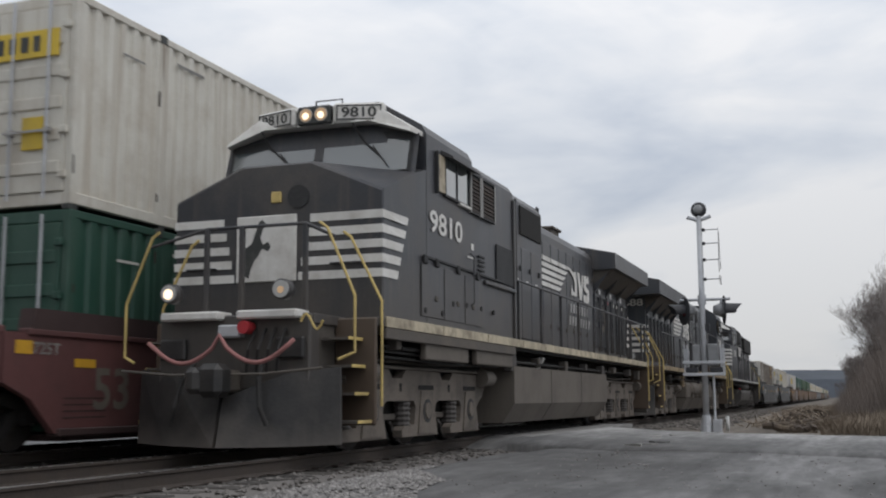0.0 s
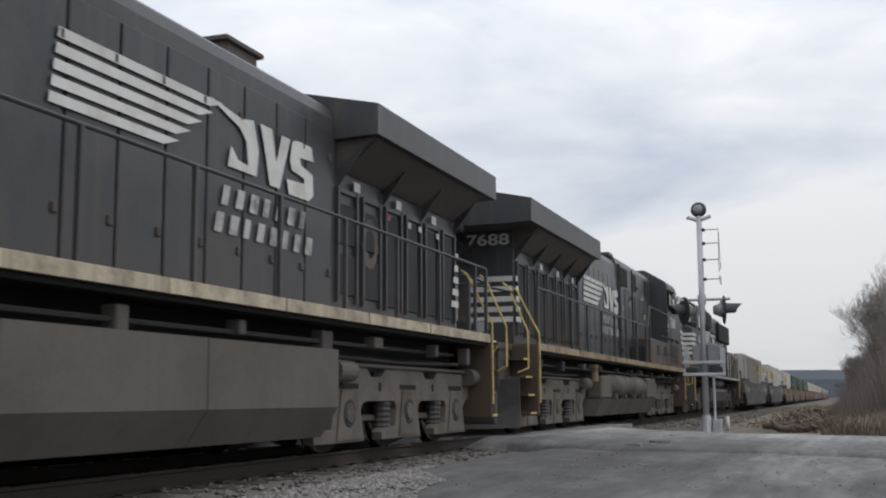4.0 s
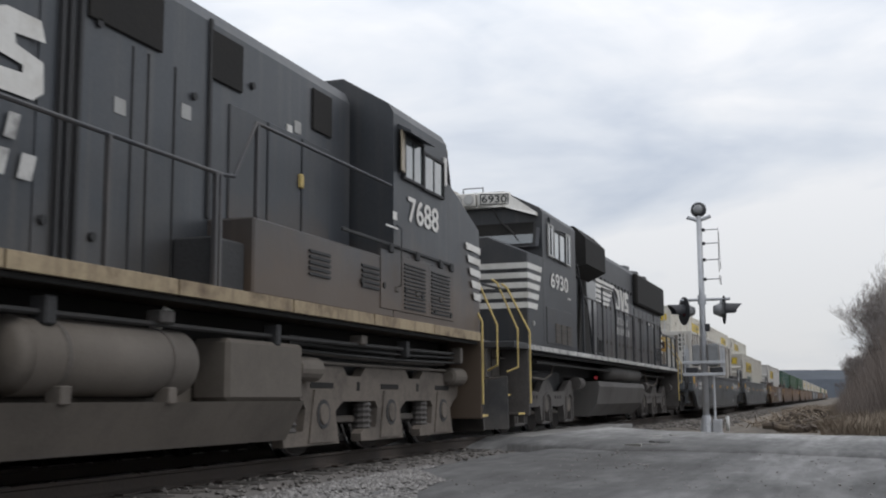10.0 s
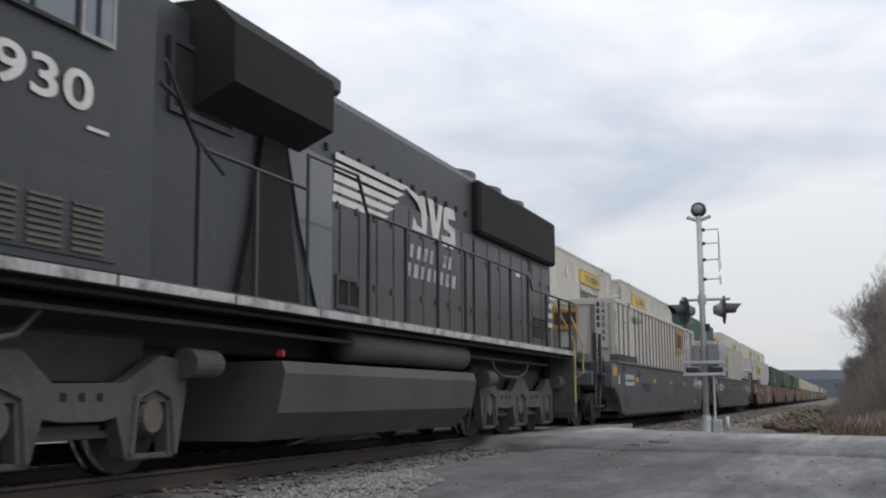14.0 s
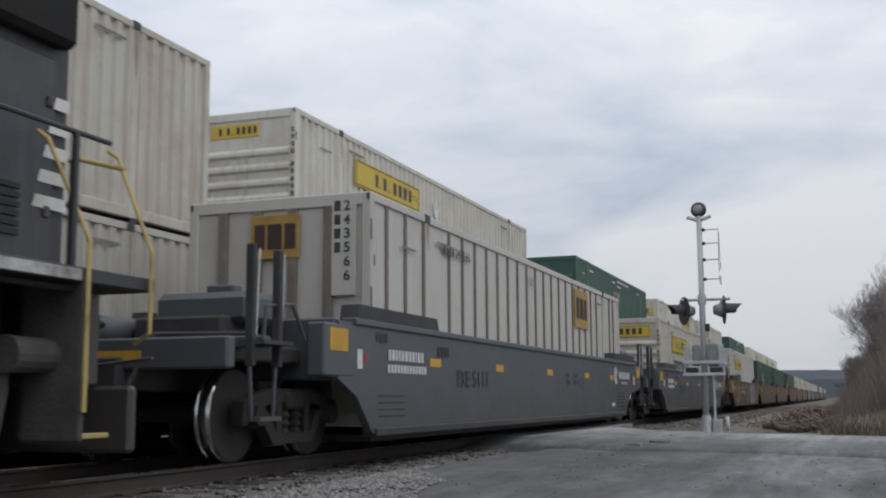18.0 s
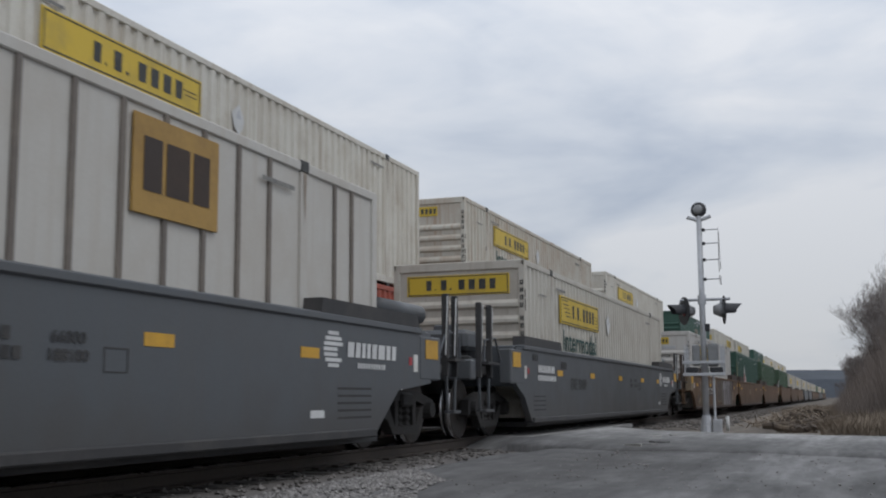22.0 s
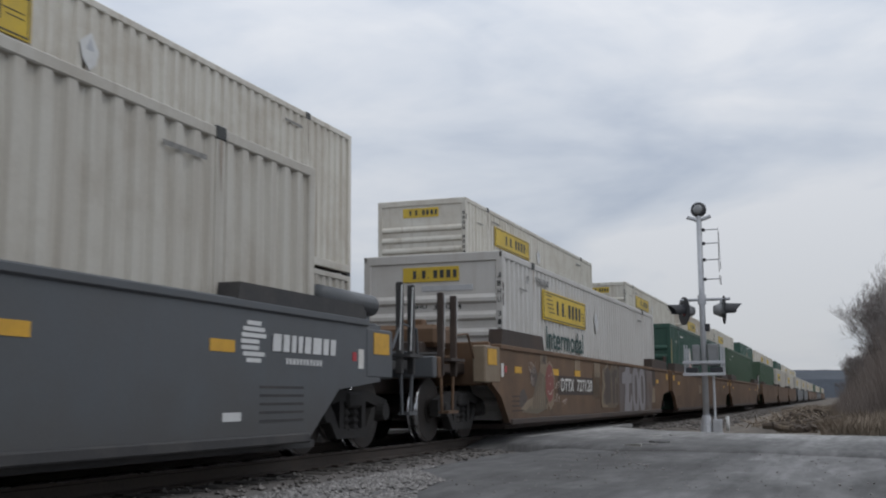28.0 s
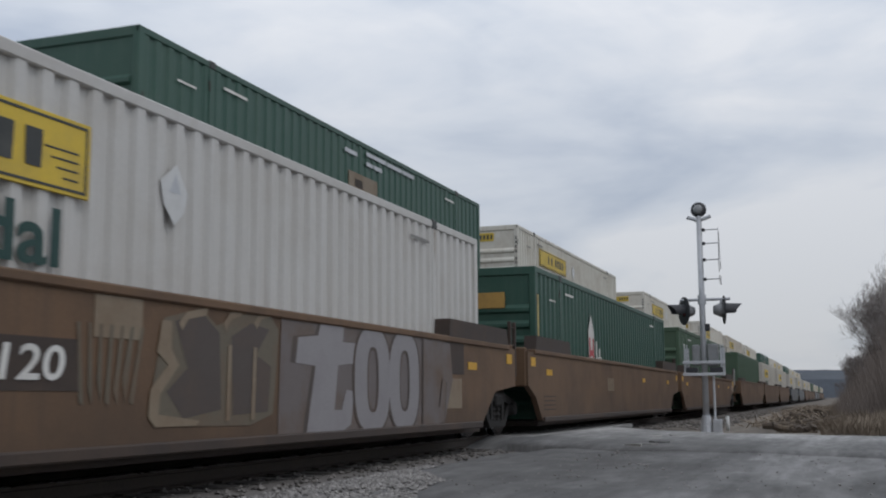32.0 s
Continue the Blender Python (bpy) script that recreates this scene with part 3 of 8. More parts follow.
def build_ground():
    xs = [-3000, -800, -200, -60, -20, -5] + [0.4 * i for i in range(0, 120)] + [48 + 2 * i for i in range(30)] + [110, 130, 160, 200, 260, 350, 500, 800, 1300, 2200, 4000]
    ys = [-3000, -900, -300, -120, -60, -40, -30, -24, -20, -17, -15] + [-13.6 + 0.4 * i for i in range(34)] + [0.5, 2, 4, 6, 7, 9, 13, 20, 35, 70, 150, 400, 1200, 3000]
    v = [(x, y, ground_height(x, y)) for x in xs for y in ys]
    n = len(ys)
    f = [(i * n + j, (i + 1) * n + j, (i + 1) * n + j + 1, i * n + j + 1) for i in range(len(xs) - 1) for j in range(n - 1)]
    ob = part("ground", Shape().add(v, f), M["ground"], smooth=True)
    tagged(ob, "worn grey gravel lot turning to brown soil", "ground", kind="structure")


build_ground()


def road_near(y):
    return 17.6 + 0.34 * y


def road_far(y):
    return 27.2 + 0.62 * y


def build_road():
    ys = [-60, -45, -30, -22, -17] + [-13 + 0.5 * i for i in range(23)] + [-1.62]
    n, v, f = 15, [], []
    for y in ys:
        for i in range(n):
            a = min(1.0, max(0.0, (i - 1) / (n - 3)))
            wob = 0.18 * noise.noise((y * 0.7, a * 3.0, 9.0)) if a in (0, 1) else 0
            x = road_near(y) * (1 - a) + road_far(y) * a + wob
            crown = 0.018 * (1 - (2 * a - 1) ** 2)
            z = -0.105 + crown + 0.010 * noise.noise((x * 0.8, y * 0.8, 3.0)) - (0.045 if a in (0, 1) else 0) - (0.25 if i in (0, n - 1) else 0) + max(0, (y + 5) / 3.4) ** 2 * 0.075
            v.append((x, y, z))
    f = [(i * n + j, i * n + j + 1, (i + 1) * n + j + 1, (i + 1) * n + j) for i in range(len(ys) - 1) for j in range(n - 1)]
    road = part("road", Shape().add(v, f), M["road"], smooth=True)
    tagged(road, "pale worn asphalt road over the grade crossing", "road", kind="structure")
    # crossing panels between and beside the rails
    for c in (0.0, 4.0):
        for y0, y1 in ((-1.60, -0.80), (-0.66, -0.02), (0.02, 0.66), (0.80, 1.60)):
            part("crossing_ramp", Shape().prism([(16.9, -0.21), (18.58, -0.21), (18.58, -0.016)], "y", c + y0, c + y1), M["road"], road)
            for k in range(4):
                xa = 18.6 + k * 2.45
                s = sbox(xa, xa + 2.42, c + y0, c + y1, -0.2, -0.012, c=0.015)
                part("crossing_panel", s, M["panel"], road)


build_road()


def build_track(name, yc, label):
    t = thing(name, label, "railway track", kind="structure")
    prof = [(-0.07, -0.17), (0.07, -0.17), (0.07, -0.155), (0.012, -0.135), (0.012, -0.045), (0.036, -0.03), (0.036, -0.004), (-0.036, -0.004), (-0.036, -0.03), (-0.012, -0.045), (-0.012, -0.135), (-0.07, -0.155)]
    for sgn in (-1, 1):
        s = Shape()
        for a, b in ((-80, 0), (0, 40), (40, 160), (160, 900)):
            s.prism([(yc + sgn * 0.755 + p[0], p[1]) for p in prof], "x", a, b)
        part("rail", s, M["rust"], t, "rusty steel rail")
        h = Shape().prism([(yc + sgn * 0.755 + a, b) for a, b in ((-0.036, -0.004), (0.036, -0.004), (0.026, 0.0), (-0.026, 0.0))], "x", -80, 900)
        part("rail_head", h, M["rail"], t, "polished rail head")
    rnd = random.Random(5)
    tie = sbox(-0.115, 0.115, -1.3, 1.3, -0.32, -0.165, c=0.012).mesh("tie")
    plate = sbox(-0.1, 0.1, -0.16, 0.16, -0.168, -0.150, c=0.004).mesh("tie_plate")
    far = Shape()
    for i in range(0, 700):
        x = -12 + i * 0.53
        if i < 100:
            ob = part("tie", tie, M["tie"], t)
            ob.matrix_basis = pose(x, yc + rnd.uniform(-0.05, 0.05), rnd.uniform(-0.012, 0.0), 0, 0, rnd.uniform(-1.5, 1.5))
            if yc == 0 and 22 < i < 58:
                for sgn in (-1, 1):
                    pl = part("tie_plate", plate, M["rust"], t)
                    pl.matrix_basis = pose(x, yc + sgn * 0.755, 0)
        else:
            far.box(x - 0.115, x + 0.115, yc - 1.3, yc + 1.3, -0.32, -0.172)
    tagged(part("far_ties", far, M["tie"], t), kind="stuff")
    return t


build_track("track_1", 0.0, "rusty steel rails on dark wooden ties, nearer track")
build_track("track_2", 4.0, "rusty steel rails on dark wooden ties, second track")


def build_bed():
    prof = [(-2.9, -0.26), (-1.75, -0.195), (-1.3, -0.185), (5.3, -0.185), (6.0, -0.21), (7.4, -0.5)]
    xs = [-80, -20, -5] + [0.5 * i for i in range(0, 70)] + [35 + 3 * i for i in range(25)] + [120, 200, 400, 900]
    v, n = [], len(prof)
    for x in xs:
        for j, (y, z) in enumerate(prof):
            v.append((x, y + 0.12 * noise.noise((x, j * 5.0, 0)), z + 0.012 * noise.noise((x * 2, y * 2, 7))))
    f = [(i * n + j, (i + 1) * n + j, (i + 1) * n + j + 1, i * n + j + 1) for i in range(len(xs) - 1) for j in range(n - 1)]
    tagged(part("track_bed", Shape().add(v, f), M["ballast"], smooth=True), "dark dusty ballast bed", "track bed", kind="structure")


build_bed()


def stones(name, count, place, size, material, label, seed):
    """Loose stones lying on the ground, each a small lump of its own."""
    rnd = np.random.RandomState(seed)
    base = np.array([(1, 0, 0), (-1, 0, 0), (0, 1, 0), (0, -1, 0), (0, 0, 1), (0.6, 0.6, 0.5), (-0.6, 0.6, 0.5), (-0.6, -0.6, 0.5), (0.6, -0.6, 0.5), (0, 0, -0.6)], float)
    tri = np.array([(4, 5, 6), (4, 6, 7), (4, 7, 8), (4, 8, 5), (0, 2, 5), (2, 1, 6), (1, 3, 7), (3, 0, 8), (5, 2, 6), (6, 1, 7), (7, 3, 8), (8, 0, 5), (0, 9, 2), (2, 9, 1), (1, 9, 3), (3, 9, 0)])
    v, f = [], []
    for i in range(count):
        x, y, z = place(rnd)
        r = size * rnd.uniform(0.45, 1.25)
        a = rnd.uniform(0, 6.28)
        p = base * (1 + rnd.uniform(-0.28, 0.28, base.shape)) * (r * rnd.uniform(0.7, 1.3), r, r * rnd.uniform(0.5, 0.95))
        ca, sa = math.cos(a), math.sin(a)
        q = np.stack([p[:, 0] * ca - p[:, 1] * sa + x, p[:, 0] * sa + p[:, 1] * ca + y, p[:, 2] + z + 0.2 * r], 1)
        f.append(tri + len(v) * 10)
        v.append(q)
    me = bpy.data.meshes.new(name)
    me.from_pydata(np.concatenate(v).tolist(), [], np.concatenate(f).tolist())
    return tagged(part(name, me, material), label, "gravel", kind="stuff")


def pale_place(r):
    x = 5.0 + 8.0 * r.uniform(0, 1)
    lo = -3.55 + 0.15 * math.sin(x * 1.7) + max(0, x - 8.0) * 0.37
    y = -1.8 + min(lo + 1.8, -0.1) * r.uniform(0, 1.1) ** 1.1
    return x, y, max(ground_height(x, y), -0.262 + 0.057 * (y + 2.9) / 1.15 if y > -2.9 else -9)


def dark_place(r):
    x = r.uniform(3.5, 34)
    y = r.choice([r.uniform(-1.8, -0.9), r.uniform(-0.6, 0.6), r.uniform(0.9, 3.1)])
    return x, y, -0.19


def shoulder_place(r):
    x = 30 + 60 * r.uniform(0, 1) ** 1.5
    y = r.uniform(-3.4, -1.0)
    return x, y, max(ground_height(x, y), -0.24)


def lot_place(r):
    x = r.uniform(7, 27)
    y = r.uniform(-8.5, -3.0)
    return x, y, ground_height(x, y)


stones("pale_gravel", 7500, pale_place, 0.024, M["gravel"], "pale crushed stone beside the rails", 1)
stones("dark_ballast", 4200, dark_place, 0.035, M["ballast"], "dark oily ballast stones between the ties", 2)
stones("shoulder_ballast", 2600, shoulder_place, 0.05, M["shoulder"], "grey ballast shoulder beyond the crossing", 3)
def rubble_place(r):
    """A worn ridge of crumbled asphalt from the lot to the foot of the signal, and a few clumps beside it."""
    if r.uniform() < 0.6:
        k = r.uniform()
        x, y = 14.2 + 9.6 * k + r.normal() * 0.35, -3.75 + 0.25 * k + r.normal() * 0.16
    else:
        c = ((16.9, -3.9), (14.0, -3.5), (12.6, -4.4), (19.0, -4.6), (11.0, -4.0))[r.randint(5)]
        x, y = c[0] + r.normal() * 0.4, c[1] + r.normal() * 0.2
    return x, y, max(ground_height(x, y), -0.15)


stones("asphalt_rubble", 120, rubble_place, 0.02, M["gravel"], "dark crumbs of broken asphalt on the worn lot", 8)
stones("lot_grit", 900, lot_place, 0.012, M["gravel"], "loose grit on the worn lot", 4)


# ================= crossing signal =================
def build_signal():
    t = thing("crossing_signal", "grey crossing signal mast with two hooded black lamps and bell", "crossing signal")
    x, y = 27.0, -3.6
    base = sbox(-0.24, 0.24, -0.24, 0.24, -0.32, -0.10, c=0.02)
    part("foundation", base, M["concrete"], t, "pale concrete footing")
    part("mast_base", Shape().cyl((0, 0, -0.11), (0, 0, 0.31), 0.15, 10, 0.11), M["metal_grey"], t, smooth=False)
    part("mast", Shape().cyl((0, 0, 0.3), (0, 0, 5.1), 0.075, 14, 0.065), M["metal_grey"], t, "galvanised steel pole", True)
    part("bell", Shape().cyl((-0.06, 0, 5.25), (0.0, 0, 5.25), 0.16, 18, 0.19).cyl((0.0, 0, 5.25), (0.07, 0, 5.25), 0.19, 18, 0.06), M["sig_black"], t, "round dark warning bell", True)
    part("bell_face", Shape().cyl((-0.10, 0.01, 5.25), (-0.055, 0.01, 5.25), 0.07, 16, 0.13), M["metal_dark"], t, "grey domed bell face", True)
    part("bell_bracket", sbox(-0.04, 0.04, -0.04, 0.04, 5.02, 5.2, c=0.01), M["metal_grey"], t)
    for s in (-1, 1):
        part("mast_cap_arm", Shape().cyl((0, 0, 4.98), (0, s * 0.28, 5.08), 0.045, 8), M["metal_grey"], t)
    # crossbuck seen almost edge-on, held off the mast by straps
    for z in (4.75, 4.42, 4.02, 3.55):
        part("sign_strap", Shape().cyl((0, 0, z), (0, -0.44, z), 0.014, 6), M["metal_grey"], t)
        part("strap_clamp", sbox(-0.05, 0.05, -0.13, -0.06, z - 0.035, z + 0.035, c=0.008), M["sig_black"], t)
    for k in (-1, 1):
        b = sbox(-0.61, 0.61, -0.008, 0.008, -0.11, 0.11).mesh("crossbuck_blade")
        ob = part("crossbuck_blade", b, M["sig_white"], t, "white crossbuck blade seen edge-on")
        ob.matrix_basis = pose(0, -0.45 + 0.012 * k, 4.25, 0, 45 * k, 6.5)
    part("sign_plate", sbox(-0.2, 0.2, -0.465, -0.45, 3.42, 3.62, c=0.004), M["sig_white"], t)
    # cross arm with lamp heads that face both ways along the road
    part("cross_arm", Shape().cyl((0, -0.66, 3.06), (0, 0.52, 3.06), 0.035, 8), M["metal_grey"], t)
    part("arm_clamp", Shape().cyl((0, 0, 2.95), (0, 0, 3.17), 0.10, 12), M["metal_grey"], t)
    for s in (-1, 1):
        head = new("signal_lamp")
        head.parent = t
        head.matrix_basis = pose(0, 0.42 if s > 0 else -0.50, 2.80, 0, 0, 30 if s > 0 else 13)
        plate = Shape().cyl((0, 0, 0), (0, s * 0.02, 0), 0.34, 24)
        head.name = "signal_lamp"
        part("background_plate", plate, M["sig_black"], head, "round black background plate")
        part("lamp_housing", Shape().cyl((0, -s * 0.24, 0), (0, 0, 0), 0.10, 14, 0.20), M["metal_dark"], head, "", True)
        hood = Shape()
        n = 12
        for i in range(n):
            a0, a1 = math.pi * (-0.15 + 1.3 * i / n), math.pi * (-0.15 + 1.3 * (i + 1) / n)
            ln = lambda a: 0.28 + 0.14 * max(0, math.sin(a))
            P = lambda a, r, l: (r * math.cos(a), s * l, r * math.sin(a))
            hood.add([P(a0, 0.16, 0.02), P(a1, 0.16, 0.02), P(a1, 0.15, ln(a1)), P(a0, 0.15, ln(a0)),
                      P(a0, 0.145, 0.02), P(a1, 0.145, 0.02), P(a1, 0.135, ln(a1)), P(a0, 0.135, ln(a0))],
                     [(0, 1, 2, 3), (4, 7, 6, 5), (3, 2, 6, 7)])
        part("hood", hood, M["sig_black"], head, "long black lamp hood")
        part("lens", Shape().cyl((0, s * 0.021, 0), (0, s * 0.035, 0), 0.14, 18, 0.10), M["lens_red"], head, "unlit red lens", True)
        part("lamp_hanger", Shape().cyl((0, -s * 0.05, 0), (0, -s * 0.05, 0.27), 0.03, 8), M["metal_grey"], head)
    part("junction_box", sbox(-0.06, 0.06, -0.16, -0.06, 2.30, 2.48, c=0.01), M["sig_black"], t)
    # gate mechanism with its frames and counterweights
    part("mechanism_box", sbox(-0.10, 0.10, -0.34, -0.09, 1.46, 2.0, c=0.03), M["metal_dark"], t, "grey gate mechanism housing")
    part("mechanism_box", sbox(-0.10, 0.10, 0.09, 0.27, 1.48, 1.98, c=0.03), M["metal_dark"], t, "grey gate mechanism housing")
    for yy in (-0.46, -0.40, 0.38, 0.44):
        part("frame_post", sbox(-0.16, -0.12, yy - 0.012, yy + 0.012, 1.25, 1.98), M["metal_grey"], t)
        part("frame_post", sbox(0.12, 0.16, yy - 0.012, yy + 0.012, 1.25, 1.9), M["metal_grey"], t)
    for z in (1.24, 1.52):
        part("frame_rail", sbox(-0.24, -0.19, -0.50, 0.48, z, z + 0.07, c=0.01), M["metal_grey"], t)
    part("counterweight", sbox(-0.18, 0.1, -0.44, -0.14, 1.32, 1.44, c=0.02), M["sig_black"], t)
    part("counterweight", sbox(-0.18, 0.1, 0.14, 0.42, 1.32, 1.44, c=0.02), M["sig_black"], t)
    part("conduit", Shape().tube([(0.05, -0.2, -0.1), (0.05, -0.2, 1.25)], 0.03, 8), M["metal_grey"], t)
    part("cable_box", sbox(-0.12, 0.1, -0.36, -0.16, -0.12, 0.22, c=0.015), M["metal_grey"], t)
    t.matrix_basis = pose(x, y, -0.1)
    m = thing("marker_post", "short white plastic marker post beside the signal", "post")
    part("post", Shape().cyl((0, 0, 0), (0, 0, 0.36), 0.05, 10), M["sig_white"], m, "", True)
    part("cap", Shape().cyl((0, 0, 0.36), (0, 0, 0.39), 0.055, 10, 0.03), M["sig_white"], m)
    m.matrix_basis = pose(30.5, -3.75, -0.25)


build_signal()


# ================= bare trees, brush, logs, hills =================
def tree_mesh(seed, height, spread):
    """A leafless tree: a tapered trunk with limbs, and a crown of many fine twigs."""
    rnd = random.Random(seed)
    trunk, twigs = Shape(), Shape()

    def grow(p, d, length, r, level):
        steps = 3
        for k in range(steps):
            d = (d + Vector((rnd.uniform(-1, 1), rnd.uniform(-1, 1), rnd.uniform(-0.5, 0.9))) * (0.13 + 0.05 * level)).normalized()
            q = p + d * length / steps
            r1 = r * (0.86 if level < 4 else 0.75)
            (trunk if level < 2 else twigs).cyl(p, q, r, 7 if level == 0 else 4 if level < 3 else 3, r1)
            p, r = q, r1
            if level < 5 and (k > 0 or level > 0):
                for _ in range(2 if level < 4 else 1 + (rnd.random() < 0.6)):
                    side = Vector((rnd.uniform(-1, 1), rnd.uniform(-1, 1), rnd.uniform(-0.1, 0.8))).normalized()
                    nd = (d * rnd.uniform(0.35, 0.8) + side * spread).normalized()
                    grow(p, nd, length * rnd.uniform(0.5, 0.72), max(r * rnd.uniform(0.4, 0.6), 0.006), level + 1)

    grow(Vector((0, 0, -0.1)), Vector((0, 0, 1)), height * 0.42, height * 0.017, 0)
    return trunk.mesh("trunk"), twigs.mesh("crown")


def build_trees():
    rnd = random.Random(11)
    kinds = [tree_mesh(3, 7.5, 0.75), tree_mesh(8, 9.0, 0.7), tree_mesh(21, 6.0, 0.85), tree_mesh(34, 4.2, 0.9)]
    spots = []
    for i in range(34):
        x = 44 + 150 * (i / 34) ** 1.25 + rnd.uniform(-2, 2)
        spots.append((x, -7.7 - 0.012 * x - rnd.uniform(0, 4.0), rnd.choice([0, 1, 1, 2, 3, 3]), rnd.uniform(0.6, 0.88)))
    for i in range(40):
        spots.append((rnd.uniform(44, 110), -7.4 - rnd.uniform(0, 3), 3, rnd.uniform(0.6, 1.0)))
    spots += [(52, -9.4, 1, 0.74), (47, -9.6, 0, 0.7), (60, -9.4, 1, 0.8), (75, -10.0, 1, 0.85)]
    for x, y, k, s in spots:
        t = thing("bare_tree", ("bare grey-brown tree with fine leafless twigs", "bare tall tree with forked limbs and no leaves",
                                "small bare tree leaning over the brush", "leafless thicket sapling among dead brush")[k], "tree", "bare trees beside the line")
        part("trunk", kinds[k][0], M["bark"], t)
        part("crown", kinds[k][1], M["twig"], t)
        t.matrix_basis = pose(x, y, ground_height(x, y) - 0.05, 0, 0, rnd.uniform(0, 360)) @ Matrix.Scale(s, 4)


build_trees()


def blades(name, count, place, h0, h1, material, label, seed, w=0.012, lean=0.35):
    rnd = random.Random(seed)
    s = Shape()
    for _ in range(count):
        x, y, k = place(rnd)
        z = ground_height(x, y) - 0.03
        for _ in range(5):
            h = rnd.uniform(h0, h1) * k
            a, l = rnd.uniform(0, 6.28), rnd.uniform(0.1, lean)
            bx, by = x + rnd.uniform(-0.15, 0.15), y + rnd.uniform(-0.15, 0.15)
            tx, ty = bx + math.cos(a) * h * l, by + math.sin(a) * h * l
            ww = w * k
            s.add([(bx - ww, by - ww, z), (bx + ww, by + ww, z), (tx * 0.4 + bx * 0.6 + ww * 0.7, ty * 0.4 + by * 0.6 + ww, z + h * 0.55), (tx * 0.4 + bx * 0.6 - ww * 0.7, ty * 0.4 + by * 0.6 - ww, z + h * 0.55), (tx, ty, z + h)],
                  [(0, 1, 2, 3), (3, 2, 4)])
    me = bpy.data.meshes.new(name)
    me.from_pydata(s.v, [], s.f)
    return tagged(part(name, me, material), label, "brush", kind="stuff")


def weed_place(r):
    x = 26.5 + 70 * r.random() ** 1.8
    return x, -6.3 - 0.012 * (x - 26) - r.random() ** 1.3 * 6.5, 1.0


def stem_place(r):
    x = 34 + 110 * r.random() ** 1.4
    d = r.random()
    return x, -6.5 - 0.004 * (x - 34) - d * 6.4, 0.2 + 1.1 * min(1.0, d * 2.6) + 0.25 * r.random()


blades("dead_grass", 8000, weed_place, 0.12, 0.45, M["weed"], "matted dead brown grass on the bank", 6, 0.009, 0.9)
blades("dead_brush", 9000, stem_place, 0.7, 2.4, M["brush"], "tangle of dead brown brush below the trees", 7, 0.009, 0.45)


def build_logs():
    rnd = random.Random(17)
    for i in range(80):
        x = 28.6 + 20 * rnd.random() ** 1.2
        y = -4.9 - rnd.uniform(0, 1.5)
        l, r = rnd.uniform(0.3, 1.1), rnd.uniform(0.025, 0.10)
        s = Shape()
        pts = [(-l / 2 + l * k / 5, 0.06 * rnd.uniform(-1, 1), 0.05 * rnd.uniform(-1, 1)) for k in range(6)]
        for k in range(5):
            s.cyl(pts[k], pts[k + 1], r * rnd.uniform(0.85, 1.1), 8, r * rnd.uniform(0.8, 1.0))
        ob = part("log", s, M["log"])
        tagged(ob, rnd.choice(["rotting brown log on a brush pile", "broken grey-brown tie end in a pile of debris"]), "log", "pile of logs and old ties beside the line")
        ob.matrix_basis = pose(x, y, ground_height(x, y) + r + rnd.choice([0, 0, 0.03, 0.12]), 0, rnd.uniform(-22, 22), rnd.uniform(0, 180))
    lit = Shape()
    for _ in range(900):
        x, y = rnd.uniform(32, 80), rnd.uniform(-6.4, -4.0)
        z = ground_height(x, y)
        a, l = rnd.uniform(0, 6.28), rnd.uniform(0.1, 0.5)
        lit.cyl((x, y, z + rnd.uniform(0, 0.1)), (x + l * math.cos(a), y + l * math.sin(a), z + rnd.uniform(0.02, 0.3)), 0.016, 3)
    tagged(part("fallen_sticks", lit, M["weed"]), "scattered sticks and dead stalks", "sticks", kind="stuff")


build_logs()


def build_chunks():
    """Broken slabs of old asphalt and kerb along the worn edge of the crossing."""
    rnd = random.Random(23)
    for i in range(9):
        x, y = 17.0 + 0.55 * i + rnd.uniform(-0.2, 0.2), -3.75 + 0.03 * i + rnd.uniform(-0.18, 0.18)
        a, b, h = rnd.uniform(0.15, 0.38), rnd.uniform(0.08, 0.2), rnd.uniform(0.03, 0.07)
        poly = [(a * math.cos(q) * rnd.uniform(0.75, 1.1), b * math.sin(q) * rnd.uniform(0.75, 1.1)) for q in (0.2, 1.1, 2.0, 2.9, 4.0, 5.2)]
        ob = part("asphalt_chunk", Shape().prism(poly, "z", 0, h), M[rnd.choice(["panel", "road", "concrete"])])
        tagged(ob, "broken grey slab of asphalt at the crossing's edge", "rubble", "broken slabs beside the crossing")
        ob.matrix_basis = pose(x, y, -0.125, rnd.uniform(-6, 6), rnd.uniform(-6, 6), rnd.uniform(0, 180))


build_chunks()


def build_hill():
    v, n = [], 0
    ys = [-1500 + 12 * i for i in range(260)]
    for row in range(4):
        for y in ys:
            h = 33 + 7 * noise.noise((y * 0.004, 3, 0)) + 2.2 * noise.noise((y * 0.03, 7, 0)) + 1.2 * noise.noise((y * 0.13, 2, 0))
            v.append((1250 + 90 * row, y, (-1, 0.62, 1.0, 0.2)[row] * h + (0 if row else 0)))
    m = len(ys)
    f = [(r * m + i, r * m + i + 1, (r + 1) * m + i + 1, (r + 1) * m + i) for r in range(3) for i in range(m - 1)]
    tagged(part("backdrop_hill", Shape().add(v, f), M["hill"]), "low dark wooded ridge on the horizon", "hill", kind="structure")


build_hill()
# ================= containers =================
LEN, WID, HGT = 16.154, 2.59, 2.885


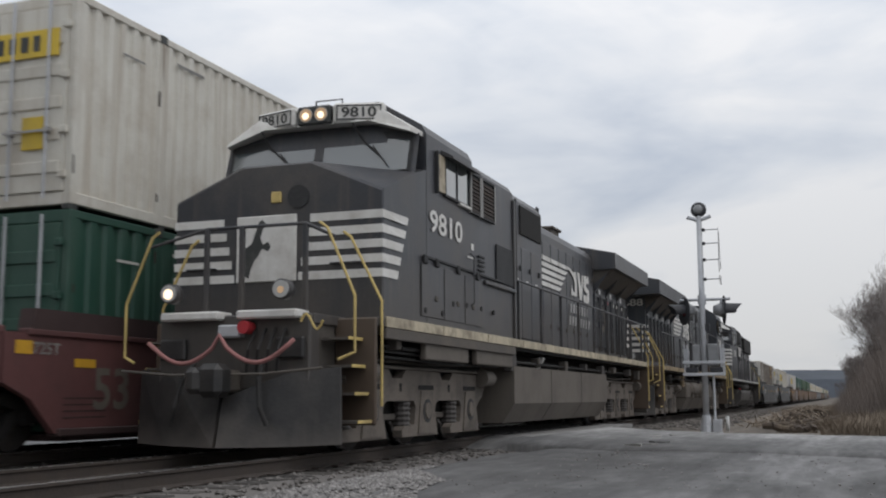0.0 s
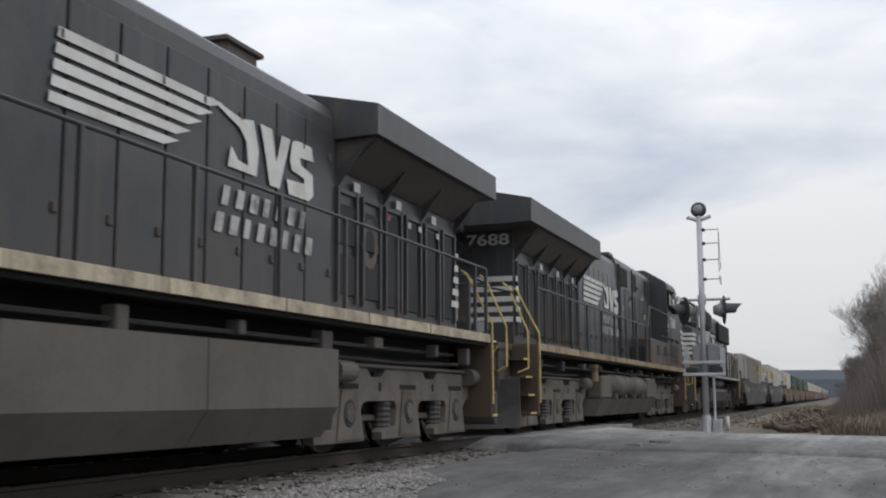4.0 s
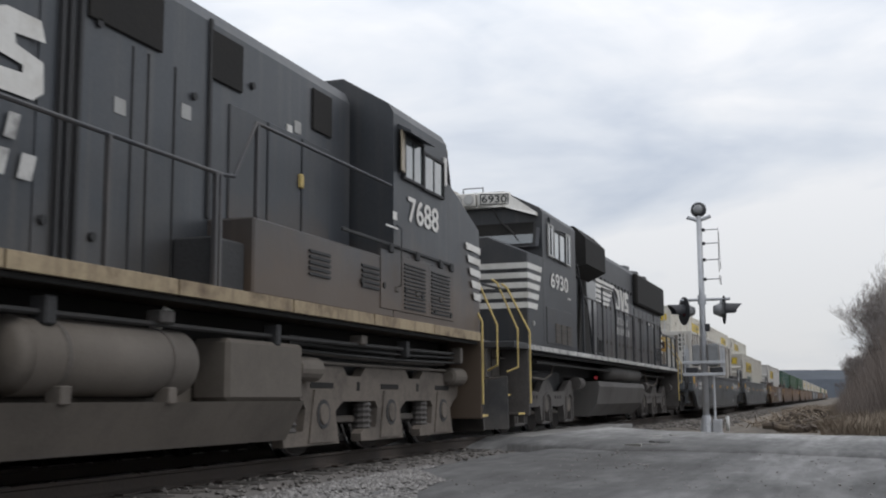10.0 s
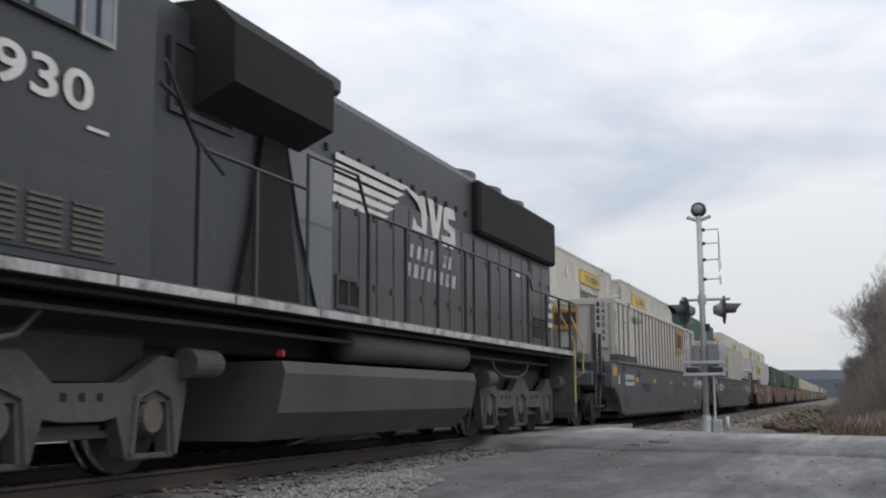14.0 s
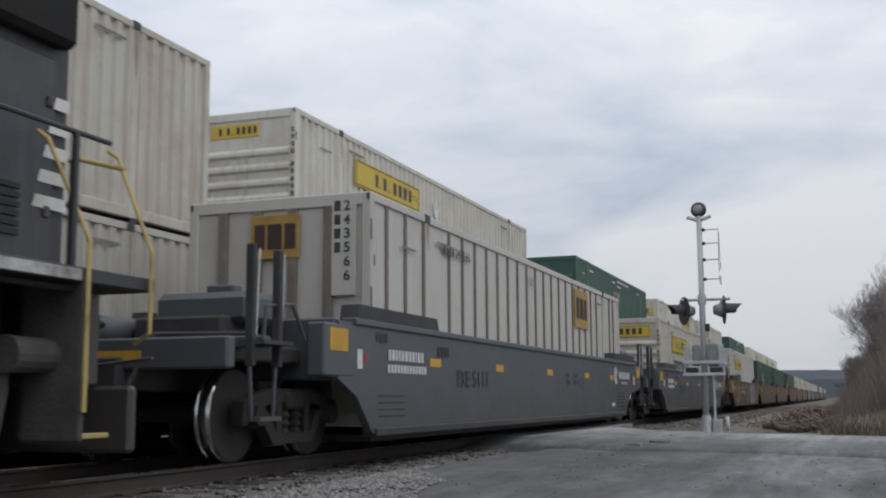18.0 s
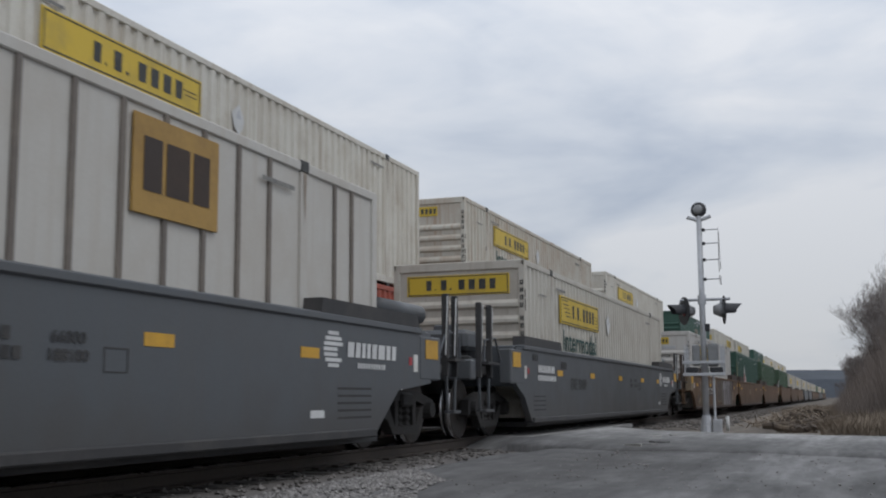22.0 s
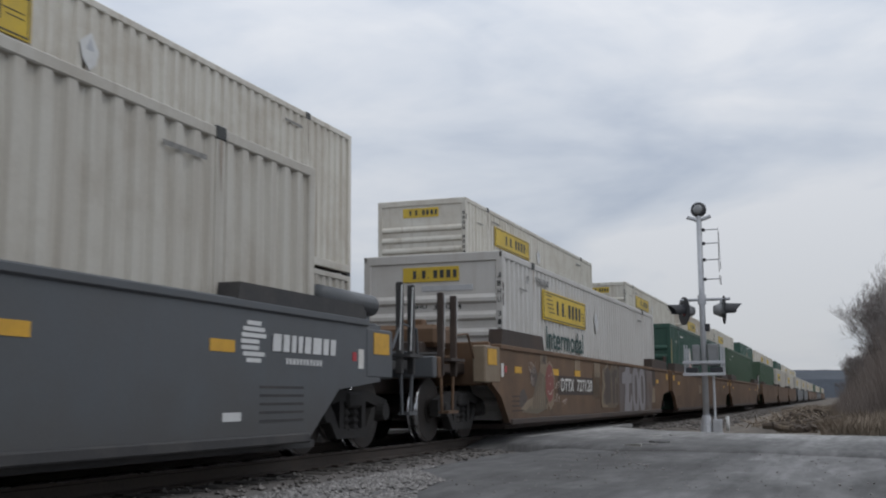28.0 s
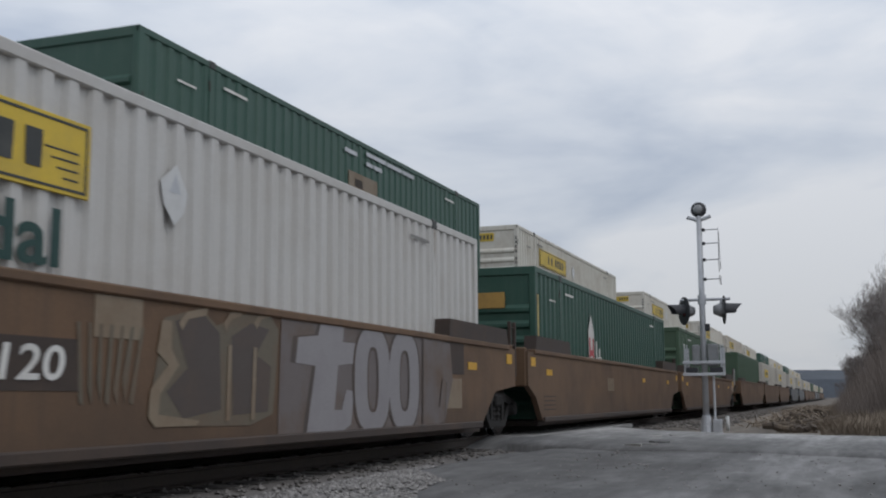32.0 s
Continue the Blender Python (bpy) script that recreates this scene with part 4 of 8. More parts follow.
def word_blocks(t, widths, height, gap, m):
    """A brand word shown as plain blocks, one part each; a negative width is a small dot and a space."""
    x = 0.0
    for k, w in enumerate(widths):
        if w < 0:
            q, w = [(0, 0), (0.3, 0), (0.3, 0.18), (0, 0.18)], -w
        else:
            q = [(0.1, 0), (0.86, 0), (0.9, 1), (0.06, 1)]
        part("logo_block", Shape().add([tuple(m @ Vector((x + a * w, b * height, 0.004))) for a, b in q], [tuple(range(len(q)))]), M["ink"], t)
        x += w + gap


def container(name, label, paint, kind="jb", end="front", logo=True, pitch=0.29, rail=None, light=False, shift=0.0, wide=False, serial="", stacked=False):
    """A 53 ft box. Local x runs from its near end; z from its base. end: what shows at the near end."""
    t = thing(name, label, "container")
    p = M[paint]
    rail = rail or p
    hw = WID / 2
    part("floor_frame", sbox(0.05, LEN - 0.05, -hw + 0.05, hw - 0.05, 0.02, 0.16), M["dirty"], t)
    part("roof_panel", sbox(0.05, LEN - 0.05, -hw + 0.03, hw - 0.03, HGT - 0.06, HGT - 0.02), p, t)
    for s in (-1, 1):
        y = s * hw
        part("top_rail", sbox(0.0, LEN, y - s * 0.07, y, HGT - 0.11, HGT, c=0.012), rail, t)
        part("bottom_rail", sbox(0.0, LEN, y - s * 0.08, y, 0.0, 0.16, c=0.012), rail, t)
        if kind == "emp":
            side = Shape().box(0.1, LEN - 0.1, y - s * 0.06, y - s * 0.03, 0.14, HGT - 0.1)
            part("side_panel", side, p, t)
            if s < 0:
                for x in [0.55, 1.2, 1.88] + [2.95 + 0.615 * k for k in range(18)] + [14.95, 15.42]:
                    part("side_post", sbox(x - 0.034, x + 0.034, y, y + 0.035, 0.15, HGT - 0.1, c=0.01), M["emp_rib"], t, "grey-brown side post")
        else:
            side = Shape().corrugated(0.12, LEN - 0.12, y - s * 0.012, 0.15, HGT - 0.1, pitch, 0.026 if stacked and kind == "hub" else 0.046, s)
            part("side_panel", side, p, t)
        for x in (0.0, LEN):
            sx = 1 if x == 0 else -1
            part("corner_post", sbox(x, x + sx * 0.14, y - s * 0.13, y, 0.0, HGT, c=0.015), p if kind == "emp" else rail, t)
        for x in ((2.0, LEN - 2.0) if not light else ()):
            part("stacking_post", sbox(x - 0.08, x + 0.08, y - s * 0.05, y + s * 0.003, 0.0, HGT, c=0.006), rail, t)
            part("lift_casting", sbox(x - 0.09, x + 0.09, y - s * 0.15, y + s * 0.012, HGT - 0.12, HGT + 0.012, c=0.01), M["ink"], t, "dark lifting casting")
            if s < 0 and paint not in ("hub_green", "moss_green"):
                rk = random.Random(int(x * 10) + len(label))
                w, d = rk.uniform(0.03, 0.07), rk.uniform(0.35, 0.9)
                part("dirt_streak", Shape().add([(x - w, y - 0.008, HGT - 0.12), (x + w, y - 0.008, HGT - 0.12), (x + w * 0.5, y - 0.008, HGT - 0.12 - d * 0.6), (x + 0.01, y - 0.008, HGT - 0.12 - d), (x - w * 0.7, y - 0.008, HGT - 0.12 - d * 0.5)], [(0, 1, 2, 3, 4)]), M["grime"], t, "brown dirt streak below the casting")
    for x, sx in ((0.0, -1), (LEN, 1)):
        inner = x - sx * 0.05
        part("end_wall", sbox(inner - 0.02, inner + 0.02, -hw + 0.1, hw - 0.1, 0.1, HGT - 0.05), p, t)
        part("end_sill", sbox(x - sx * 0.1, x, -hw + 0.1, hw - 0.1, 0.0, 0.17, c=0.012), rail, t)
        part("end_header", sbox(x - sx * 0.1, x, -hw + 0.1, hw - 0.1, HGT - 0.16, HGT, c=0.012), rail, t)
    x = 0.0
    if kind == "emp":
        for y in (-0.72, -0.22, 0.28, 0.78):
            part("end_post", sbox(-0.035, 0.03, y - 0.06, y + 0.06, 0.16, HGT - 0.15, c=0.01), M["emp_rib"], t, "rust-brown end post")
    elif end == "front":
        for k in range(0 if light else 7):
            z = 0.22 + k * 0.295
            part("end_rib", Shape().prism([(0.03, z), (-0.028, z + 0.04), (-0.028, z + 0.10), (0.03, z + 0.17)], "y", -hw + 0.13, hw - 0.13), p, t)
    elif not light:
        for s in (-1, 1):
            d = new("door")
            d.parent = t
            y0, y1 = (0.012, hw - 0.13) if s > 0 else (-hw + 0.13, -0.012)
            part("door_leaf", sbox(-0.02, 0.03, y0, y1, 0.18, HGT - 0.17, c=0.008), p, d)
            for k in range(5):
                z = 0.42 + k * 0.44
                part("door_rib", sbox(-0.045, -0.015, y0 + 0.06, y1 - 0.06, z, z + 0.17, c=0.02), p, d)
            for yy in (y0 + 0.26, y1 - 0.3):
                part("lock_rod", Shape().cyl((-0.075, yy, 0.08), (-0.075, yy, HGT - 0.06), 0.02, 8), M["metal_grey"], d)
                part("rod_bracket", sbox(-0.09, -0.02, yy - 0.05, yy + 0.05, 0.95, 1.05, c=0.01), M["steel"], d)
            for z in (0.35, 0.95, 1.7, 2.4):
                ye = y1 if s > 0 else y0
                part("hinge", sbox(-0.06, 0.0, ye - 0.07 * s, ye + 0.05 * s, z, z + 0.1, c=0.012), rail, d)
            part("door_handle", sbox(-0.11, -0.08, y0 + 0.15, y1 - 0.2, 0.98, 1.01), M["steel"], d)
    yn = -hw - 0.006
    if kind == "jb" and logo:
        g = shift
        part("logo_panel", sbox(2.68 + g, 6.44 + g, yn - 0.006, yn + 0.02, 1.88, 2.46, c=0.004), M["jb_yellow"], t, "yellow panel with dark border")
        b = Shape()
        if light:
            part("logo_block", sbox(3.75 + g, 5.7 + g, yn - 0.010, yn - 0.006, 2.06, 2.26), M["ink"], t)
        for a in () if light else ((2.72, 6.40, 1.91, 1.93), (2.72, 6.40, 2.41, 2.43), (2.72, 2.74, 1.93, 2.41), (6.38, 6.40, 1.93, 2.41)):
            b.box(a[0] + g, a[1] + g, yn - 0.011, yn - 0.006, a[2], a[3])
        if not light:
            part("panel_border", b, M["ink"], t)
        word_blocks(t, [] if light else [0.20, -0.10, 0.22, -0.20, 0.24, 0.24, 0.25, 0.22], 0.28, 0.075, on_near_side(3.72 + g, yn - 0.007, 2.03))
        for k in range(0 if stacked or light else 5):
            part("hatch_line", sbox(2.86 + 0.07 * k + g, 3.34 + 0.06 * k + g, yn - 0.010, yn - 0.006, 2.36 - 0.08 * k, 2.378 - 0.08 * k), M["ink"], t)
        for k in range(0 if light else 2 if stacked else 4):
            part("hatch_line", sbox(5.92 + 0.07 * k + g, 6.30 + g, yn - 0.010, yn - 0.006, 2.20 - 0.07 * k, 2.214 - 0.07 * k), M["ink"], t)
        lettering("Intermodal", 0.44, M["ink_green"], t, on_near_side(2.84 + g, yn - 0.006, 1.32), 3.28)
        dz = [(7.38, 2.22), (7.62, 2.40), (7.80, 2.16), (7.74, 1.98), (7.60, 1.86), (7.44, 2.02)]
        part("decal", Shape().add([(x, yn - 0.005, z) for x, z in dz], [tuple(range(6))]), M["sig_white"], t, "pale diamond safety decal")
        part("decal_line", Shape().add([(x + 0.01, yn - 0.008, z) for x, z in ((7.50, 2.14), (7.68, 2.14), (7.60, 2.32))], [(0, 1, 2)]), M["metal_grey"], t)
    if kind == "jb":
        if end == "front" and wide:
            part("end_panel", sbox(0.014, 0.03, -1.0, 1.02, 2.27, 2.65, c=0.004), M["jb_yellow"], t, "yellow panel with dark border")
            b = Shape()
            for y0, y1, z0, z1 in ((-0.97, 0.99, 2.285, 2.30), (-0.97, 0.99, 2.62, 2.635), (-0.97, -0.955, 2.3, 2.62), (0.975, 0.99, 2.3, 2.62)):
                b.box(0.009, 0.014, y0, y1, z0, z1)
            part("panel_border", b, M["ink"], t)
            word_blocks(t, [0.13, -0.06, 0.14, -0.11, 0.15, 0.15, 0.16, 0.14], 0.19, 0.05, on_end(0.012, 0.64, 2.37))
        elif end == "front":
            part("end_panel", sbox(0.014, 0.03, -0.50, 0.55, 2.40, 2.66, c=0.004), M["jb_yellow"], t, "yellow panel with dark border")
            word_blocks(t, [] if light else [0.075, -0.035, 0.08, -0.07, 0.09, 0.09, 0.095, 0.08], 0.14, 0.03, on_end(0.012, 0.36, 2.46))
        else:
            part("end_panel", sbox(-0.066, -0.04, -1.05, 0.95, 2.02, 2.40, c=0.004), M["jb_yellow"], t, "yellow panel with dark border")
            word_blocks(t, [0.13, -0.06, 0.14, -0.11, 0.15, 0.15, 0.16, 0.14], 0.22, 0.05, on_end(-0.068, 0.62, 2.10))
            part("placard", sbox(-0.06, -0.04, -0.85, -0.5, 0.75, 1.2, c=0.004), M["jb_yellow"], t, "yellow warning placard")
        if serial:
            lettering("VTP", 0.15, M["ink"], t, on_near_side(1.45, yn - 0.005, 2.45), 0.21)
            lettering("STACKING 3 HIGH ONLY", 0.085, M["ink"], t, on_near_side(2.12, yn - 0.005, 2.56), 1.02)
            lettering(serial, 0.10, M["ink"], t, on_end(0.026, -0.02, 1.905), 0.52)
            lettering("JBHU", 0.10, M["ink"], t, on_end(0.026, 0.42, 1.905), 0.32)
            part("patch", sbox(0.018, 0.03, -0.75, 0.2, 2.23, 2.33, c=0.003), M["metal_grey"], t, "grey patch over old lettering")
    if light:
        return t
    # scuffed corner posts
    rs = random.Random(len(label) * 7 + len(paint))
    for k in range(4):
        z, h, xx = rs.uniform(0.15, HGT - 0.4), rs.uniform(0.10, 0.28), rs.choice([0.01, 0.10, 1.91])
        part("scuff_mark", sbox(xx, xx + rs.uniform(0.015, 0.035), -hw - 0.006, -hw + 0.01, z, z + h), M["rust"], t, "rusty scuff on the corner post")
    if stacked:
        for xx in (0.0, 2.0, LEN - 2.0, LEN - 0.16):
            part("twist_lock", sbox(xx, xx + 0.16, -hw + 0.01, -hw + 0.15, -0.07, 0.01, c=0.01), M["ink"], t)
    # small data lettering as bars near the top rail
    ink = M["ink"] if paint not in ("hub_green", "moss_green", "box_red") else M["white"]
    bars([0.05] * 4 + [-0.04] + [0.05] * 6, 0.10, 0.022, ink, t, on_near_side(2.35, yn - 0.004, 2.52), "number_bars")
    bars([0.04] * 9, 0.07, 0.02, ink, t, on_near_side(1.0, yn - 0.004, 2.3), "number_bars")
    bars([0.05] * 10, 0.10, 0.022, ink, t, on_near_side(13.2, yn - 0.004, 2.52), "number_bars")
    if kind == "jb" and end == "front":
        if serial:
            for k, ch in enumerate("JBHU" + serial):
                lettering(ch, 0.09, M["ink"], t, on_end(-0.004, -hw + 0.095, 2.42 - 0.14 * k - (0.1 if k > 3 else 0)), 0.065)
        else:
            marks = Shape()
            for k in range(10):
                z = 2.42 - 0.14 * k - (0.1 if k > 3 else 0)
                marks.box(-0.008, 0.02, -hw + 0.03, -hw + 0.05, z, z + 0.09).box(-0.008, 0.02, -hw + 0.07, -hw + 0.09, z, z + 0.09).box(-0.008, 0.02, -hw + 0.05, -hw + 0.07, z + 0.035 * (k % 3), z + 0.02 + 0.035 * (k % 3))
            part("end_marks", marks, M["ink"], t, "column of dark code marks")
    if kind == "emp":
        part("logo_panel", sbox(11.06, 12.38, yn - 0.004, yn + 0.02, 1.86, 2.70, c=0.003), M["gold"], t, "faded gold panel with dark shapes")
        bars([0.27, 0.36, 0.27], 0.46, 0.06, M["ttx_dark"], t, on_near_side(11.2, yn - 0.005, 2.06), "logo_block")
        part("end_panel", sbox(-0.042, 0.0, -0.32, 0.36, 2.10, 2.66, c=0.004), M["gold"], t, "faded gold panel with dark shapes")
        bars([0.15, 0.20, 0.15], 0.32, 0.04, M["ttx_dark"], t, on_end(-0.046, 0.30, 2.22), "logo_block")
        for k, ch in enumerate("243566"):
            lettering(ch, 0.125, M["ink"], t, on_end(-0.042, -0.95, 2.66 - 0.175 * k), 0.085)
        for k in range(4):
            part("mark_bar", sbox(-0.042, -0.03, -0.90, -0.82, 2.66 - 0.175 * k, 2.785 - 0.175 * k), M["ink"], t)
        part("number_strip", sbox(-0.036, 0.0, -1.10, -0.78, 1.6, 2.74, c=0.004), p, t)
        lettering("53", 0.14, M["faint"], t, on_near_side(7.34, yn - 0.004, 2.42), 0.18)
        lettering("102", 0.14, M["faint"], t, on_near_side(7.56, yn - 0.004, 2.42), 0.22)
        lettering("243566", 0.15, M["ink"], t, on_near_side(3.15, yn - 0.004, 2.42), 0.7)
        bars([0.09, 0.09, 0.09, 0.09], 0.15, 0.035, M["ink"], t, on_near_side(2.62, yn - 0.004, 2.42), "mark_bar")
    if kind == "hub" and not stacked:
        # white wedge mark with a letter-like block and a yellow strip at the near end
        w = Shape().add([(4.55, yn - 0.006, 1.0), (5.15, yn - 0.006, 1.0), (5.15, yn - 0.006, 1.9), (4.85, yn - 0.006, 2.3), (4.55, yn - 0.006, 1.9)], [(0, 1, 2, 3, 4)])
        part("logo_mark", w, M["white"], t)
        for a in ((4.62, 4.72), (4.98, 5.08)):
            part("logo_bar", sbox(a[0], a[1], yn - 0.014, yn - 0.008, 1.05, 1.75), M["red"], t)
        part("logo_bar", sbox(4.72, 4.98, yn - 0.014, yn - 0.008, 1.35, 1.48), M["red"], t)
        for k in range(2):
            part("logo_bar", sbox(5.35 + 0.34 * k, 5.47 + 0.34 * k, yn - 0.008, yn, 1.0 + 0.1 * k, 1.7 - 0.15 * k), M["white"], t)
            part("logo_bar", sbox(5.53 + 0.34 * k, 5.63 + 0.34 * k, yn - 0.008, yn, 1.0, 1.35), M["white"], t)
        part("edge_strip", sbox(0.12, 0.2, yn - 0.004, yn + 0.02, 1.25, 2.35), M["yellow"], t, "yellow height warning strip")
        part("end_panel", sbox(-0.05, -0.02, -0.7, 0.1, 2.1, 2.4, c=0.004), M["gold"], t, "faded gold placard")
    return t


# ================= well cars =================
def wheelset(parent, x, z, r, hub, moving):
    """An axle with two wheels, each with its disc, tread and hub."""
    w = new("wheelset")
    w.parent = parent
    part("axle", Shape().cyl((0, -0.75, 0), (0, 0.75, 0), 0.085, 10), M["wheel"], w)
    for k in (-1, 1):
        y = k * 0.72
        part("wheel_disc", Shape().cyl((0, y - k * 0.02, 0), (0, y + k * 0.085, 0), r - 0.05, 26).cyl((0, y + k * 0.085, 0), (0, y + k * 0.108, 0), r - 0.004, 28, r - 0.02).cyl((0, y + k * 0.108, 0), (0, y + k * 0.112, 0), r - 0.02, 28, r - 0.1), M["wheel"], w, "rusty wheel disc")
        tr = Shape().cyl((0, y - k * 0.06, 0), (0, y - k * 0.03, 0), r + 0.025, 28).cyl((0, y - k * 0.03, 0), (0, y + k * 0.10, 0), r, 28, r - 0.006)
        part("tread", tr, M["tread"], w, "polished wheel tread", True)
        ring = lambda rr, yy: [(rr * math.cos(j * 0.5236), y + k * yy, rr * math.sin(j * 0.5236)) for j in range(12)]
        hb = Shape().loft([ring(0.22, 0.10), ring(0.20, 0.125), ring(0.13, 0.13), ring(0.12, 0.19), ring(0.08, 0.20)])
        part("hub", hb, M[hub], w)
    w.matrix_basis = pose(x, 0, z)
    moving.append((w, x, z, r))
    return w


def freight_truck(parent, xc, half, r, moving):
    """A two-axle truck: cast side frames, bolster, springs and bearing caps."""
    for s in (-1, 1):
        y0, y1 = s * 0.93, s * 1.06
        part("frame_shield", sbox(xc - 0.34, xc + 0.34, s * 0.86, s * 0.90, r - 0.2, r + 0.26), M["hose"], parent)
        upper = [(-half - 0.24, r - 0.10), (-half - 0.22, r + 0.14), (-0.42, r + 0.27), (0.42, r + 0.27), (half + 0.22, r + 0.14), (half + 0.24, r - 0.10), (half + 0.13, r - 0.10), (half + 0.08, r + 0.03), (0.40, r + 0.13), (-0.40, r + 0.13), (-half - 0.08, r + 0.03), (-half - 0.13, r - 0.10)]
        lower = [(-half + 0.16, r + 0.07), (-half + 0.20, r - 0.10), (-0.44, r - 0.31), (0.44, r - 0.31), (half - 0.20, r - 0.10), (half - 0.16, r + 0.07), (half - 0.30, r + 0.02), (0.38, r - 0.20), (-0.38, r - 0.20), (-half + 0.30, r + 0.02)]
        sf = Shape().prism([(xc + p, q) for p, q in upper], "y", y0, y1).prism([(xc + p, q) for p, q in lower], "y", y0, y1)
        for k in (-1, 1):
            sf.box(xc + k * 0.26, xc + k * 0.38, y0, y1, r - 0.22, r + 0.15)
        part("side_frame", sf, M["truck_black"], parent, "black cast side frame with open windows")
        for k in (-1, 1):
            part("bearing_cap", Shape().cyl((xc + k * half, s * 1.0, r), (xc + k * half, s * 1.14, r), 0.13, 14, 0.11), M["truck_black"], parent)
        for j in (-1, 1):
            rings = []
            for q in range(9):
                rr = 0.085 if q % 2 else 0.062
                rings.append([(xc + 0.13 * j + rr * math.cos(a * 0.7854), s * 0.99 + rr * math.sin(a * 0.7854), r - 0.24 + 0.045 * q) for a in range(8)])
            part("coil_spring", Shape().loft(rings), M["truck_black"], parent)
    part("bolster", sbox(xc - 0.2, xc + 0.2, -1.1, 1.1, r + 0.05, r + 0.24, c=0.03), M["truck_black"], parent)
    for k in (-1, 1):
        wheelset(parent, xc + k * half, r, r, "wheel", moving)


